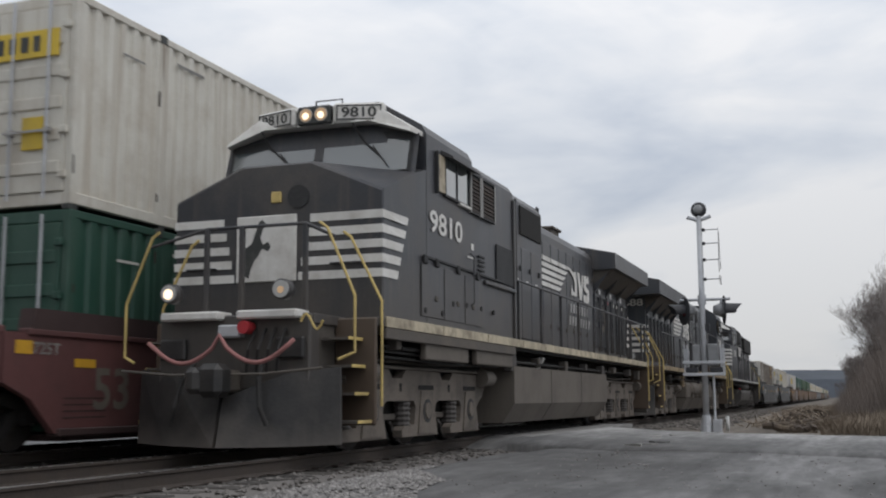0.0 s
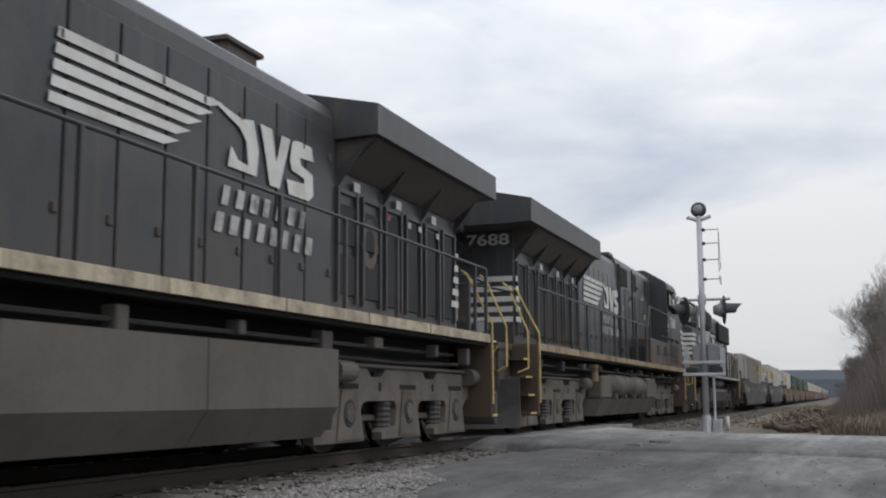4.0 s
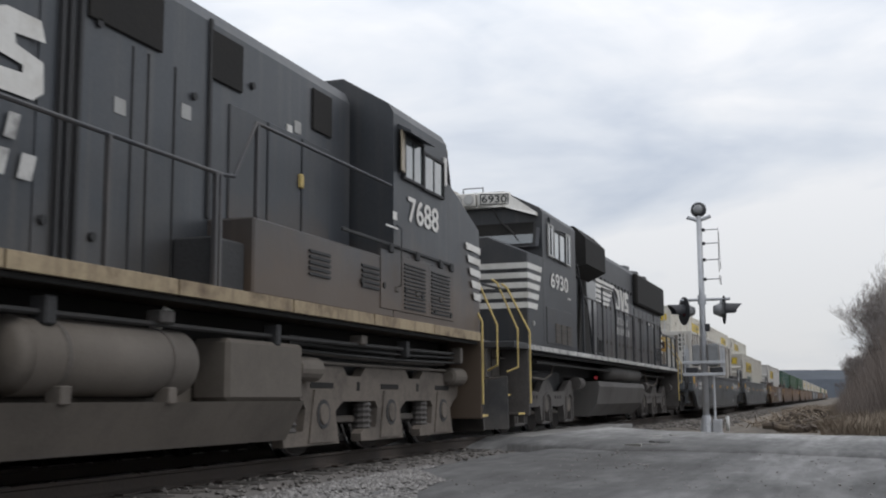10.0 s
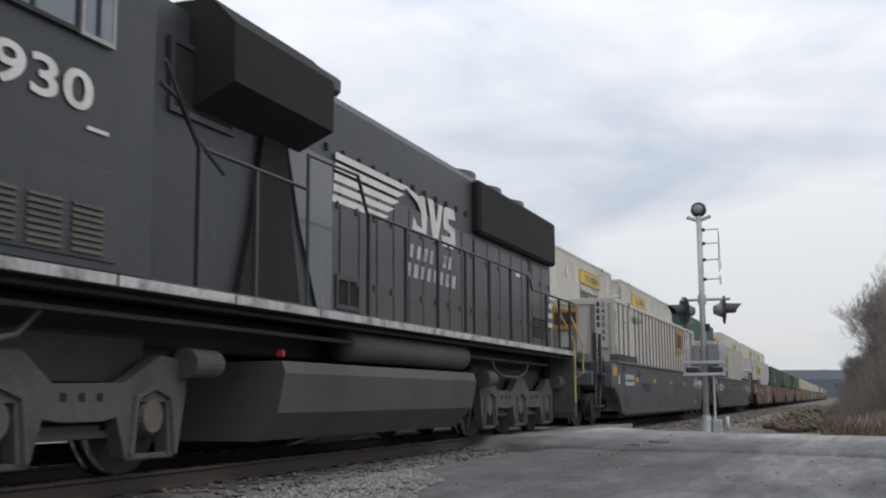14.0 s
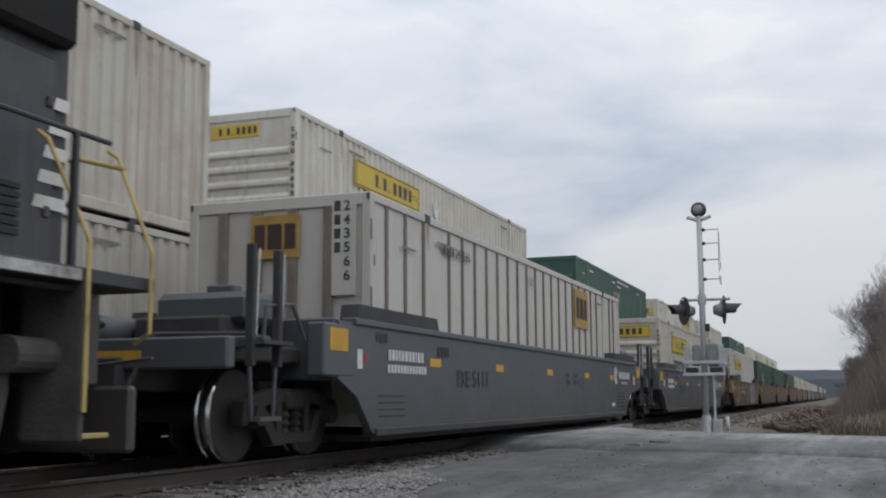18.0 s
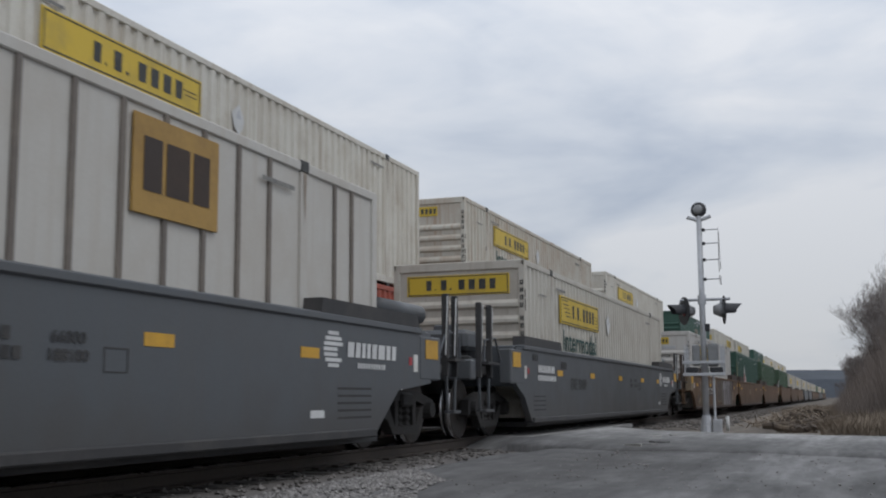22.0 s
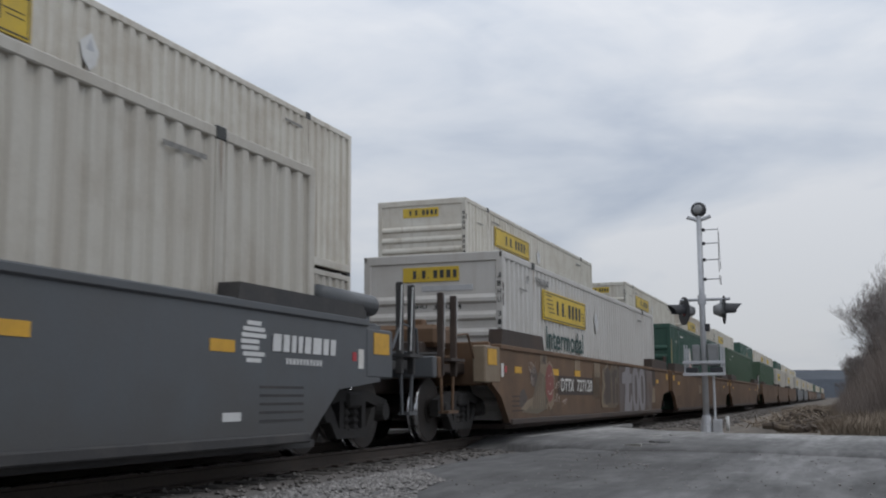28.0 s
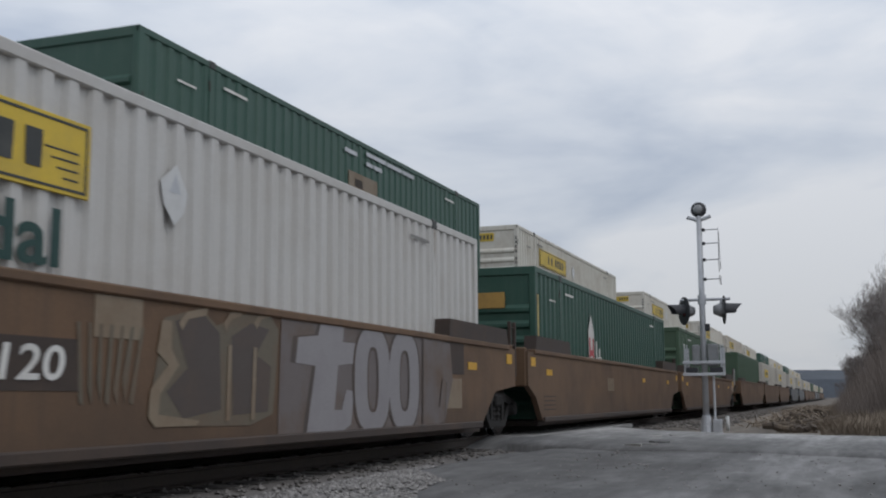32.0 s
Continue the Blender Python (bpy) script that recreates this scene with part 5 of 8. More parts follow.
def well_car(name, label, paint, deck, near_end=True, far_end=True, style="fxe", light=False):
    """One well; local x = 0 at the near end of its container. near_end / far_end: a full platform with its own truck, or a drawbar joint."""
    moving = []
    t = thing(name, label, "well car")
    p, d = M[paint], M[deck]
    xa, xb = -1.35, LEN + 1.35
    top, rise = (1.50, 0.21) if style == "fxe" else (1.455, 0.30)
    for s in (-1, 1):
        y0, y1 = s * 1.40, s * 1.50
        poly = [(xa, top), (xb, top), (xb, 0.84), (xb - 1.15, 0.74), (xb - 1.85, 0.24), (xa + 0.95, 0.24), (xa + 0.5, 0.66), (xa, 0.86)]
        part("side_wall", Shape().prism(poly, "y", y0, y1), p, t)
        part("top_chord", sbox(xa + 0.4, xb - 0.4, s * 1.36, s * 1.535, top - 0.03, top + 0.055, c=0.015), p, t)
        part("bottom_chord", sbox(xa + 1.0, xb - 1.9, s * 1.34, s * 1.54, 0.20, 0.30, c=0.015), d, t)
        for x0, x1 in ((xa + 0.45, xa + 3.2), (xb - 3.4, xb - 0.45)):
            hp = [(x0, top), (x0 + 0.05, top + rise), (x1 - 0.12, top + rise), (x1, top)]
            part("end_chord_cover", Shape().prism(hp, "y", s * 1.30, s * 1.528), d, t, "dark raised top chord")
    part("well_floor", sbox(0.0, LEN, -1.30, 1.30, 0.13, 0.213), d, t)
    for sgn, x0, full in ((-1, xa, near_end), (1, xb, far_end)):
        X = lambda a: x0 + sgn * a
        part("bulkhead", sbox(X(0), X(-1.25), -1.38, 1.38, 0.86, 1.45, c=0.02), d, t)
        part("end_plate", sbox(X(0.02), X(-0.08), -1.46, 1.46, 0.84, 1.53, c=0.02), p, t)
        if full:
            part("end_platform", sbox(X(0), X(2.15), -1.05, 1.05, 1.02, 1.20, c=0.02), d, t)
            part("end_sill", sbox(X(2.05), X(2.2), -1.42, 1.42, 0.92, 1.22, c=0.02), p, t)
            part("center_sill", sbox(X(0), X(2.3), -0.3, 0.3, 0.72, 1.04, c=0.02), d, t)
            part("coupler", sbox(X(2.2), X(2.62), -0.10, 0.10, 0.76, 0.98, c=0.04).box(X(2.55), X(2.72), -0.17, 0.17, 0.72, 1.02, c=0.05), M["wheel"], t)
            part("equipment_box", sbox(X(0.35), X(1.2), -0.75, 0.3, 1.2, 1.5, c=0.03), d, t)
            part("air_tank", Shape().cyl((X(0.75), 0.5, 1.36), (X(1.75), 0.5, 1.36), 0.15, 14), p, t, "", True)
            if style == "fxe" and sgn > 0:
                part("long_reservoir", Shape().cyl((X(-0.55), -0.92, 1.84), (X(1.0), -0.92, 1.84), 0.14, 14), p, t, "round-ended grey air reservoir", True)
                part("reservoir_cradle", sbox(X(-0.2), X(-0.1), -1.05, -0.79, 1.40, 1.74), d, t)
                part("reservoir_cradle", sbox(X(0.5), X(0.6), -1.05, -0.79, 1.18, 1.74), d, t)
            part("brake_reservoir", sbox(X(0.15), X(1.0), -0.95, 0.2, 1.42, 1.76, c=0.07), p, t, "rounded grey reservoir on the platform" if style == "fxe" else "rounded reservoir on the platform")
            if light:
                freight_truck(t, X(0.19), 0.85, 0.48, moving)
                continue
            part("hand_brake_post", sbox(X(0.55), X(0.75), -0.62, -0.28, 1.2, 1.86, c=0.02), p, t)
            part("platform_beam", sbox(X(1.3), X(1.45), -1.38, 1.38, 1.14, 1.26, c=0.015), p, t)
            part("train_line", Shape().tube([(X(0.3), -0.9, 1.24), (X(1.1), -1.0, 1.3), (X(2.0), -0.5, 1.26), (X(2.3), -0.4, 0.7)], 0.03, 6), M["hose"], t)
            for s in (-1, 1):
                y = s * 1.40
                pa, pb = (1.30, 0.90) if sgn > 0 and style == "fxe" else (1.78, 1.25) if style == "fxe" else (2.12, 1.58)
                for px in (pa, pb):
                    part("grab_post", sbox(X(px), X(px - 0.07), y - 0.045, y + 0.045, 0.95, 2.12, c=0.01), d, t, "tall handrail post")
                for px in (pa - 0.10, pb - 0.08):
                    part("grab_iron", Shape().tube([(X(px), y - 0.02, 1.25), (X(px), y - 0.05, 2.08)], 0.010, 6), M["sig_white"], t, "pale grab iron")
                part("side_step", Shape().tube([(X(pa - 0.02), y, 0.95), (X(pa - 0.07), y, 0.45), (X(pb + 0.04), y, 0.45), (X(pb), y, 0.95)], 0.022, 6).box(X(pa - 0.07), X(pb + 0.04), y - 0.1, y + 0.05, 0.43, 0.47), p, t)
                part("hand_rail", Shape().tube([(X(1.5), y, 1.2), (X(1.45), y, 1.55), (X(0.9), y, 1.6), (X(0.6), y, 1.25)], 0.018, 6), p, t)
                part("cross_step", sbox(X(pa - 0.02), X(pb - 0.08), y - 0.16, y + 0.12, 1.16, 1.20), d, t)
                part("apron", sbox(X(0.37), X(-0.42), s * 1.30, s * 1.508, 0.88, 1.46, c=0.02), M["spray_tan"] if style == "ttx" else p, t)
                part("reflector", sbox(X(0.24), X(-0.22), s * 1.516, s * 1.504, 1.16, 1.41), M["amber"], t, "square amber reflector")
                part("data_plate", sbox(X(-0.64), X(-0.50), s * 1.506, s * 1.5, 0.98, 1.2), M["white"], t, "white data plate")
                part("red_plate", sbox(X(-0.70), X(-0.80), s * 1.506, s * 1.5, 1.06, 1.16), M["red"], t)
            part("platform_stripe", sbox(X(2.205), X(2.2), -0.5, 0.2, 1.0, 1.1), M["amber"], t)
            freight_truck(t, X(0.19), 0.85, 0.48, moving)
        else:
            part("drawbar", sbox(X(0), X(1.85), -0.16, 0.16, 0.72, 1.0, c=0.03), d, t)
            part("end_deck", sbox(X(0), X(0.75), -1.1, 1.1, 1.02, 1.2, c=0.02), d, t)
            for s in (() if light else (-1, 1)):
                part("grab_post", sbox(X(0.3), X(0.24), s * 1.3, s * 1.36, 1.0, 1.95, c=0.01), d, t)
                for z in (0.95, 1.25, 1.55, 1.85):
                    part("ladder_rung", Shape().cyl((X(0.27), s * 1.33, z), (X(0.62), s * 1.33, z), 0.014, 6), d, t)
                part("reflector", sbox(X(-0.2), X(-0.5), s * 1.506, s * 1.5, 1.2, 1.36), M["amber"], t, "amber reflector")
            if sgn > 0:
                freight_truck(t, X(0.40), 0.85, 0.46, moving)
            else:
                part("body_bolster", sbox(X(-0.1), X(0.55), -0.6, 0.6, 0.62, 0.95, c=0.03), d, t)
    y = -1.506
    if light:
        return t, moving
    for x in ((1.52, 4.52, 7.78, 11.0, 13.7) if style == "fxe" else (-0.06, 10.5, 15.0)):
        part("reflector", sbox(x, x + 0.42, y, -1.5, 1.06, 1.17), M["amber"], t, "amber side reflector")
    for z in (0.42, 0.5, 0.58, 0.66):
        part("dirt_mark", sbox(-0.25, 0.6, y + 0.002, -1.5, z, z + 0.02), d, t)
    return t, moving
# ================= locomotives =================
def loco_truck(parent, axles, moving, r=0.53, style="ge", cast="truck", flip=False):
    """A three-axle truck with cast side frames, journal boxes, springs and brake rigging."""
    a, b = min(axles), max(axles)
    mid = (a + b) / 2
    sg = -1 if flip else 1
    for s in (-1, 1):
        y0, y1 = s * 1.00, s * 1.13
        if style == "ge":
            # pedestals flare into spring seats on one side; rounded openings lie between them
            top = [(a - 0.72, 0.72), (a - 0.80, 0.88), (a - 0.70, 1.0), (a + 0.55, 1.02), (a + 0.68, 0.91), (mid - 0.92, 0.91), (mid - 0.78, 1.02), (mid + 0.55, 1.02), (mid + 0.68, 0.91), (b - 0.92, 0.91), (b - 0.78, 1.02), (b + 0.55, 1.0), (b + 0.80, 0.86), (b + 0.66, 0.66)]
            low = [(b + 0.50, 0.60)]
            for c in (b, mid, a):
                low += [(c + 0.36, 0.50), (c + 0.47, 0.13), (c - 0.90, 0.13), (c - 0.92, 0.22), (c - 0.84, 0.27), (c - 0.46, 0.29), (c - 0.40, 0.53), (c - 0.48, 0.61)]
                if c != a:
                    low += [(c - 1.42, 0.61), (c - 1.52, 0.57)]
            prof = top + low
        else:
            prof = [(a - 0.5, 0.98), (a - 0.1, 1.02), (a + 0.5, 0.78), (mid - 0.55, 0.76), (mid - 0.2, 1.0), (mid + 0.25, 1.0), (mid + 0.6, 0.76), (b - 0.4, 0.78), (b + 0.1, 1.02), (b + 0.5, 0.98), (b + 0.5, 0.7),
                    (b + 0.38, 0.17), (b + 0.24, 0.17), (b + 0.2, 0.62), (b - 0.2, 0.62), (b - 0.24, 0.17), (b - 0.38, 0.17), (b - 0.5, 0.5), (b - 0.7, 0.47), (mid + 0.7, 0.47), (mid + 0.5, 0.5), (mid + 0.38, 0.17), (mid + 0.24, 0.17), (mid + 0.2, 0.62), (mid - 0.2, 0.62), (mid - 0.24, 0.17), (mid - 0.38, 0.17), (mid - 0.5, 0.5), (mid - 0.7, 0.47), (a + 0.7, 0.47), (a + 0.5, 0.5), (a + 0.38, 0.17), (a + 0.24, 0.17), (a + 0.2, 0.62), (a - 0.2, 0.62), (a - 0.24, 0.17), (a - 0.38, 0.17), (a - 0.5, 0.7)]
        if flip:
            prof = [(2 * mid - p, q) for p, q in prof]
        part("side_frame", Shape().prism(prof, "y", y0, y1), M[cast], parent, "dusty cast truck side frame")
        if style == "ge":
            part("frame_rib", Shape().tube([(a - 0.75, s * 1.15, 1.045), (b + 0.6, s * 1.15, 1.045)], 0.022, 6), M["tank"], parent)
        part("brake_pipe", Shape().tube([(a - 0.3, s * 1.05, 1.14), (mid, s * 1.05, 1.12), (b + 0.4, s * 1.05, 1.16)] if style == "ge" else [(a - 0.2, s * 1.2, 1.36), (a + 0.1, s * 1.2, 1.12), (a + 0.5, s * 1.2, 1.02), (mid - 0.4, s * 1.2, 1.0), (mid + 0.1, s * 1.2, 1.1), (mid + 0.35, s * 1.2, 1.3)], 0.024, 8), M["dirty"], parent, "", style != "ge")
        part("sand_pipe", Shape().tube([(a - 0.5, s * 1.1, 1.0), (a - 0.6, s * 1.0, 0.5), (a - 0.5, s * 0.9, 0.15)], 0.02, 6), M["dirty"], parent)
        # added near-black sheet: paints the shade behind the open side frame
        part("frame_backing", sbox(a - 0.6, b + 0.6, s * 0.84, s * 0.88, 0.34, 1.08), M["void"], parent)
        for ax in axles:
            if style == "ge":
                plate = [(ax - 0.34, 0.16), (ax + 0.34, 0.16), (ax + 0.22, 0.74), (ax - 0.22, 0.74)]
                part("journal_plate", Shape().prism(plate, "y", s * 1.12, s * 1.15), M[cast], parent)
                part("journal_slot", sbox(ax - 0.30, ax + 0.30, s * 1.11, s * 1.136, 0.755, 0.83, c=0.01), M["void"], parent)
                part("journal_ring", Shape().cyl((ax, s * 1.14, 0.47), (ax, s * 1.158, 0.47), 0.165, 18), M["grille"], parent)
                part("journal_cap", Shape().cyl((ax, s * 1.14, 0.47), (ax, s * 1.175, 0.47), 0.125, 18, 0.11), M[cast], parent)
                where = (ax - sg * 0.66,)
            else:
                part("pedestal_rim", Shape().tube([(ax - 0.32, s * 1.14, 0.19), (ax - 0.25, s * 1.14, 0.66), (ax, s * 1.14, 0.74), (ax + 0.25, s * 1.14, 0.66), (ax + 0.32, s * 1.14, 0.19)], 0.03, 6), M[cast], parent)
                part("pedestal_tie", sbox(ax - 0.36, ax + 0.36, s * 1.02, s * 1.12, 0.14, 0.19, c=0.01), M[cast], parent)
                part("journal_cap", Shape().cyl((ax, s * 1.02, 0.50), (ax, s * 1.14, 0.50), 0.17, 16, 0.14), M["dirty"], parent)
                where = ()
            for xx in where:
                rings = []
                for q in range(11):
                    rr = 0.125 if q % 2 else 0.105
                    rings.append([(xx + rr * math.cos(j * 0.6283), s * 1.02 + rr * math.sin(j * 0.6283), 0.26 + 0.034 * q) for j in range(10)])
                part("coil_spring", Shape().loft(rings), M["truck_dark" if style == "ge" else "dirty"], parent)
        if style != "ge":
            part("frame_strut", Shape().tube([(a - 0.2, s * 0.98, 0.36), (b + 0.2, s * 0.98, 0.36)], 0.035, 6), M["dirty"], parent)
        for ax in (a - 0.35, b + 0.6):
            part("brake_cylinder", Shape().cyl((ax - 0.24, s * 1.20, 0.96), (ax + 0.24, s * 1.20, 0.96), 0.135, 16, 0.125).cyl((ax + 0.24, s * 1.20, 0.96), (ax + 0.27, s * 1.20, 0.96), 0.125, 16, 0.08), M["tank" if style == "ge" else cast], parent, "dusty brake cylinder")
        for ax in ((a + mid) / 2, (b + mid) / 2):
            for kx in ((0.0,) if style == "ge" else (-0.22, 0.0, 0.22)):
                part("frame_slot", sbox(ax + kx - 0.045, ax + kx + 0.045, s * 1.11, s * 1.137, 0.73 if style == "ge" else 0.62, 0.85 if style == "ge" else 0.70, c=0.012), M["void"], parent)
            part("brake_beam", sbox(ax - 0.45, ax + 0.45, s * 0.93, s * 0.97, 0.36, 0.44, c=0.01), M["dirty"], parent)
    part("bolster", sbox(a - 0.2, b + 0.2, -0.9, 0.9, 0.75, 1.2, c=0.04), M["grille"], parent)
    for ax in axles:
        wheelset(parent, ax, r, r, "dirty", moving)


def end_steps(t, x, sgn, edges=4, ahead=0.0, inset=False):
    """Step well and grab rails at one end; x is the outer end of the deck, sgn points outwards."""
    X = lambda a: x + sgn * a
    G = lambda a: x + sgn * (a + ahead)
    for s in (-1, 1):
        part("step_side", sbox(G(0.0), G(0.05), s * 0.98, s * 1.52, 0.33, 1.60, c=0.02), M["truck_dark" if inset else "black_dusty"], t, "dusty step side panel")
        for k, z in enumerate((0.36, 0.68, 1.0, 1.32)):
            out = (1.42, 1.16, 1.12, 1.08)[k] if inset else 1.46 - 0.04 * k
            part("step_tread", sbox(G(0.05), G(0.45), s * (0.9 if inset else 1.0), s * out, z, z + 0.03), M["dirty"], t)
            if k < edges:
                part("step_edge", sbox(G(0.06), G(0.45), s * out, s * (out + 0.015), z - 0.005, z + 0.035, c=0.006), M["yellow"], t, "worn yellow step edge")
        part("step_back", sbox(G(0.05), G(0.5), s * 0.92, s * 0.98, 0.4, 1.55), M["dirty"], t)
        for px, top in ((0.02, 1.02), (0.80, 1.08)):
            part("grab_rail", Shape().tube([(X(px + 0.06), s * 1.35, 1.08), (X(px), s * 1.53, 1.16), (X(px), s * 1.53, 1.80), (X(px), s * (top + 0.1), 2.60), (X(px), s * top, 2.67)] if px > 0.5 else
                                             [(X(px), s * 1.53, 0.55), (X(px), s * 1.53, 1.80), (X(px), s * (top + 0.1), 2.60), (X(px), s * top, 2.67)], 0.018, 8), M["yellow"], t, "yellow grab rail")
    return X


def coupler_end(t, x, sgn, plow):
    X = lambda a: x + sgn * a
    part("end_plate", sbox(X(-0.25), X(0.0), -1.0, 1.0, 0.75, 1.62, c=0.02), M["black"], t)
    for q0, q1 in ((-0.90, -0.12), (0.12, 0.90)):
        part("anticlimber", sbox(X(-0.2), X(0.16), q0, q1, 1.56, 1.66, c=0.02), M["white"], t, "dirty white anticlimber edge")
    part("drawbar", sbox(X(0), X(0.35), -0.13, 0.13, 0.72, 0.98, c=0.03), M["dirty"], t)
    part("coupler", Shape().box(X(0.3), X(0.62), -0.2, 0.12, 0.66, 1.04, c=0.07).box(X(0.45), X(0.68), 0.05, 0.24, 0.7, 1.0, c=0.06), M["plow"], t, "worn steel knuckle coupler")
    part("uncoupling_lever", Shape().tube([(X(0.3), -1.3, 0.98), (X(0.36), -0.6, 0.92), (X(0.36), 0.6, 0.92), (X(0.3), 1.3, 0.98)], 0.016, 6), M["dirty"], t)
    if plow:
        for s in (-1, 1):
            pl = Shape().loft([[(X(0.38), s * 0.02, 0.10), (X(0.24), s * 0.02, 0.66), (X(0.20), s * 0.02, 0.66), (X(0.30), s * 0.02, 0.10)],
                               [(X(0.14), s * 0.8, 0.11), (X(0.04), s * 0.8, 0.95), (X(0.0), s * 0.8, 0.95), (X(0.08), s * 0.8, 0.11)],
                               [(X(-0.10), s * 1.34, 0.13), (X(-0.12), s * 1.32, 1.0), (X(-0.16), s * 1.32, 1.0), (X(-0.15), s * 1.34, 0.13)]])
            part("snow_plow", pl, M["plow"], t, "scuffed dark snow plow blade")
    else:
        part("pilot_plate", sbox(X(-0.05), X(0.05), -1.35, 1.35, 0.22, 0.75, c=0.03), M["black"], t)
    for s in (-1, 1):
        part("air_hose", Shape().tube([(X(0.1), s * 0.45, 1.05), (X(0.28), s * 0.5, 0.85), (X(0.34), s * 0.55, 0.55), (X(0.3), s * 0.62, 0.35)], 0.028, 8), M["hose"], t)
        part("hose_rack", sbox(X(0.0), X(0.08), s * 0.6, s * 0.95, 1.1, 1.35, c=0.02), M["plow"], t)


def side_rails(t, x0, x1, posts, drops=True, z=2.66, y=1.47):
    for s in (-1, 1):
        part("handrail", Shape().tube([(x0, s * y, z), (x1, s * y, z)], 0.021, 8), M["black"], t, "long dark handrail")
        for x in posts:
            part("stanchion", sbox(x - 0.022, x + 0.022, s * (y - 0.025), s * (y + 0.025), 1.52, z, c=0.006), M["black"], t)


def hood_doors(t, x0, x1, n, y, z0, z1, mat="black", latches=True):
    w = (x1 - x0) / n
    for s in (-1, 1):
        for k in range(n):
            d = part("hood_door", sbox(x0 + k * w + 0.02, x0 + (k + 1) * w - 0.02, s * y, s * (y + 0.03), z0, z1, c=0.01), M[mat], t)
            if latches:
                for z in (z0 + 0.35, z1 - 0.4):
                    part("latch", sbox(x0 + (k + 1) * w - 0.12, x0 + (k + 1) * w - 0.06, s * (y + 0.028), s * (y + 0.055), z, z + 0.09, c=0.008), M["dirty"], d)


def stripes(t, side, x0, x1, z0, z1, n, y, slant=0.1, flip=False):
    """White speed stripes on a side wall."""
    h = (z1 - z0) / (2 * n - 1)
    for k in range(n):
        za = z0 + 2 * k * h
        sh0, sh1 = slant * (za - z0), slant * (za + h - z0)
        a = -1 if flip else 1
        q = [(x0, side * y, za), (x1 + a * sh0, side * y, za), (x1 + a * sh1, side * y, za + h), (x0, side * y, za + h)]
        part("stripe", Shape().add(q, [(0, 1, 2, 3)]), M["white"], t, "white stripe")


def road_logo(t, side, x0, z0, y, flip=False, pull=0.0):
    """Hood mark: five white speed bars running into a dark blot and three block shapes, with two rows of blocks below."""
    sg = side
    f = (lambda x: x0 + x) if not flip else (lambda x: x0 - x)
    Y = sg * y
    for k in range(5):
        za = z0 + 0.135 * k
        q = [(f(0.02 * k), Y, za), (f(1.55 + 0.19 * k), Y, za), (f(1.80 + 0.19 * k), Y, za + 0.085), (f(0.02 * k + 0.015), Y, za + 0.09)]
        part("speed_bar", Shape().add(q, [(0, 1, 2, 3)]), M["white"], t, "white speed bar")
    q = [(2.3, 0.64), (2.62, 0.60), (2.92, 0.56), (3.16, 0.60), (3.28, 0.30), (3.24, 0.02), (2.98, 0.02), (2.66, 0.02), (2.72, 0.24), (2.86, 0.12), (3.06, 0.10), (3.02, 0.34), (2.88, 0.46), (2.6, 0.54)]
    part("mark_block", Shape().add([(f(a - pull), Y, z0 + b) for a, b in q], [tuple(range(len(q)))]), M["white"], t, "white block of the hood mark")
    q = [(3.30, 0.60), (3.56, 0.60), (3.66, 0.26), (3.78, 0.58), (3.98, 0.58), (3.74, -0.02), (3.52, -0.02), (3.42, 0.30)]
    part("mark_block", Shape().add([(f(a - pull), Y, z0 + b) for a, b in q], [tuple(range(len(q)))]), M["white"], t, "white block of the hood mark")
    q = [(4.02, 0.56), (4.12, 0.60), (4.50, 0.60), (4.56, 0.44), (4.22, 0.42), (4.24, 0.34), (4.54, 0.28), (4.56, 0.04), (4.44, -0.04), (3.96, -0.04), (3.90, 0.12), (4.32, 0.14), (4.32, 0.20), (4.02, 0.24), (3.98, 0.34)]
    part("mark_block", Shape().add([(f(a - pull), Y, z0 + b) for a, b in q], [tuple(range(len(q)))]), M["white"], t, "white block of the hood mark")
    for row, (cnt, za) in enumerate(((7, z0 - 0.38), (8, z0 - 0.66))):
        for k in range(cnt):
            a = 2.55 - 1.2 * pull + 0.275 * k - 0.12 * row
            w = 0.17 + 0.05 * ((k * 7 + row) % 3) / 2
            q = [(f(a), Y, za), (f(a + w * 0.72), Y, za), (f(a + w * 0.72 + 0.05), Y, za + 0.2), (f(a + 0.05), Y, za + 0.2)]
            part("name_block", Shape().add(q, [(0, 1, 2, 3)]), M["white_worn"], t)


def window(t, x0, x1, z0, z1, y, side, boxed=0.04, kind="glass"):
    w = new("window")
    w.parent = t
    a, b = side * y, side * (y + boxed)
    e = 0.035
    fr = Shape().box(x0 - e, x1 + e, a, b, z1, z1 + e).box(x0 - e, x1 + e, a, b, z0 - e, z0).box(x0 - e, x0, a, b, z0, z1).box(x1, x1 + e, a, b, z0, z1)
    part("window_frame", fr, M["grille" if kind != "pale" else "frame_grey"], w, "dark metal window frame" if kind != "pale" else "pale metal window frame")
    if kind == "shutter":
        part("shutter_post", sbox(x0 - 0.07, x0 - 0.02, a, side * (y + 0.06), z0 - 0.04, z1 + 0.02, c=0.008), M["frame_grey"], w, "pale post beside the shutter")
        part("shutter_post", sbox(x1 + 0.02, x1 + 0.05, a, side * (y + 0.05), z0 - 0.04, z1 + 0.02, c=0.008), M["frame_grey"], w)
        part("shutter_back", sbox(x0, x1, side * (y + 0.004), side * (y + 0.012), z0, z1), M["grille"], w)
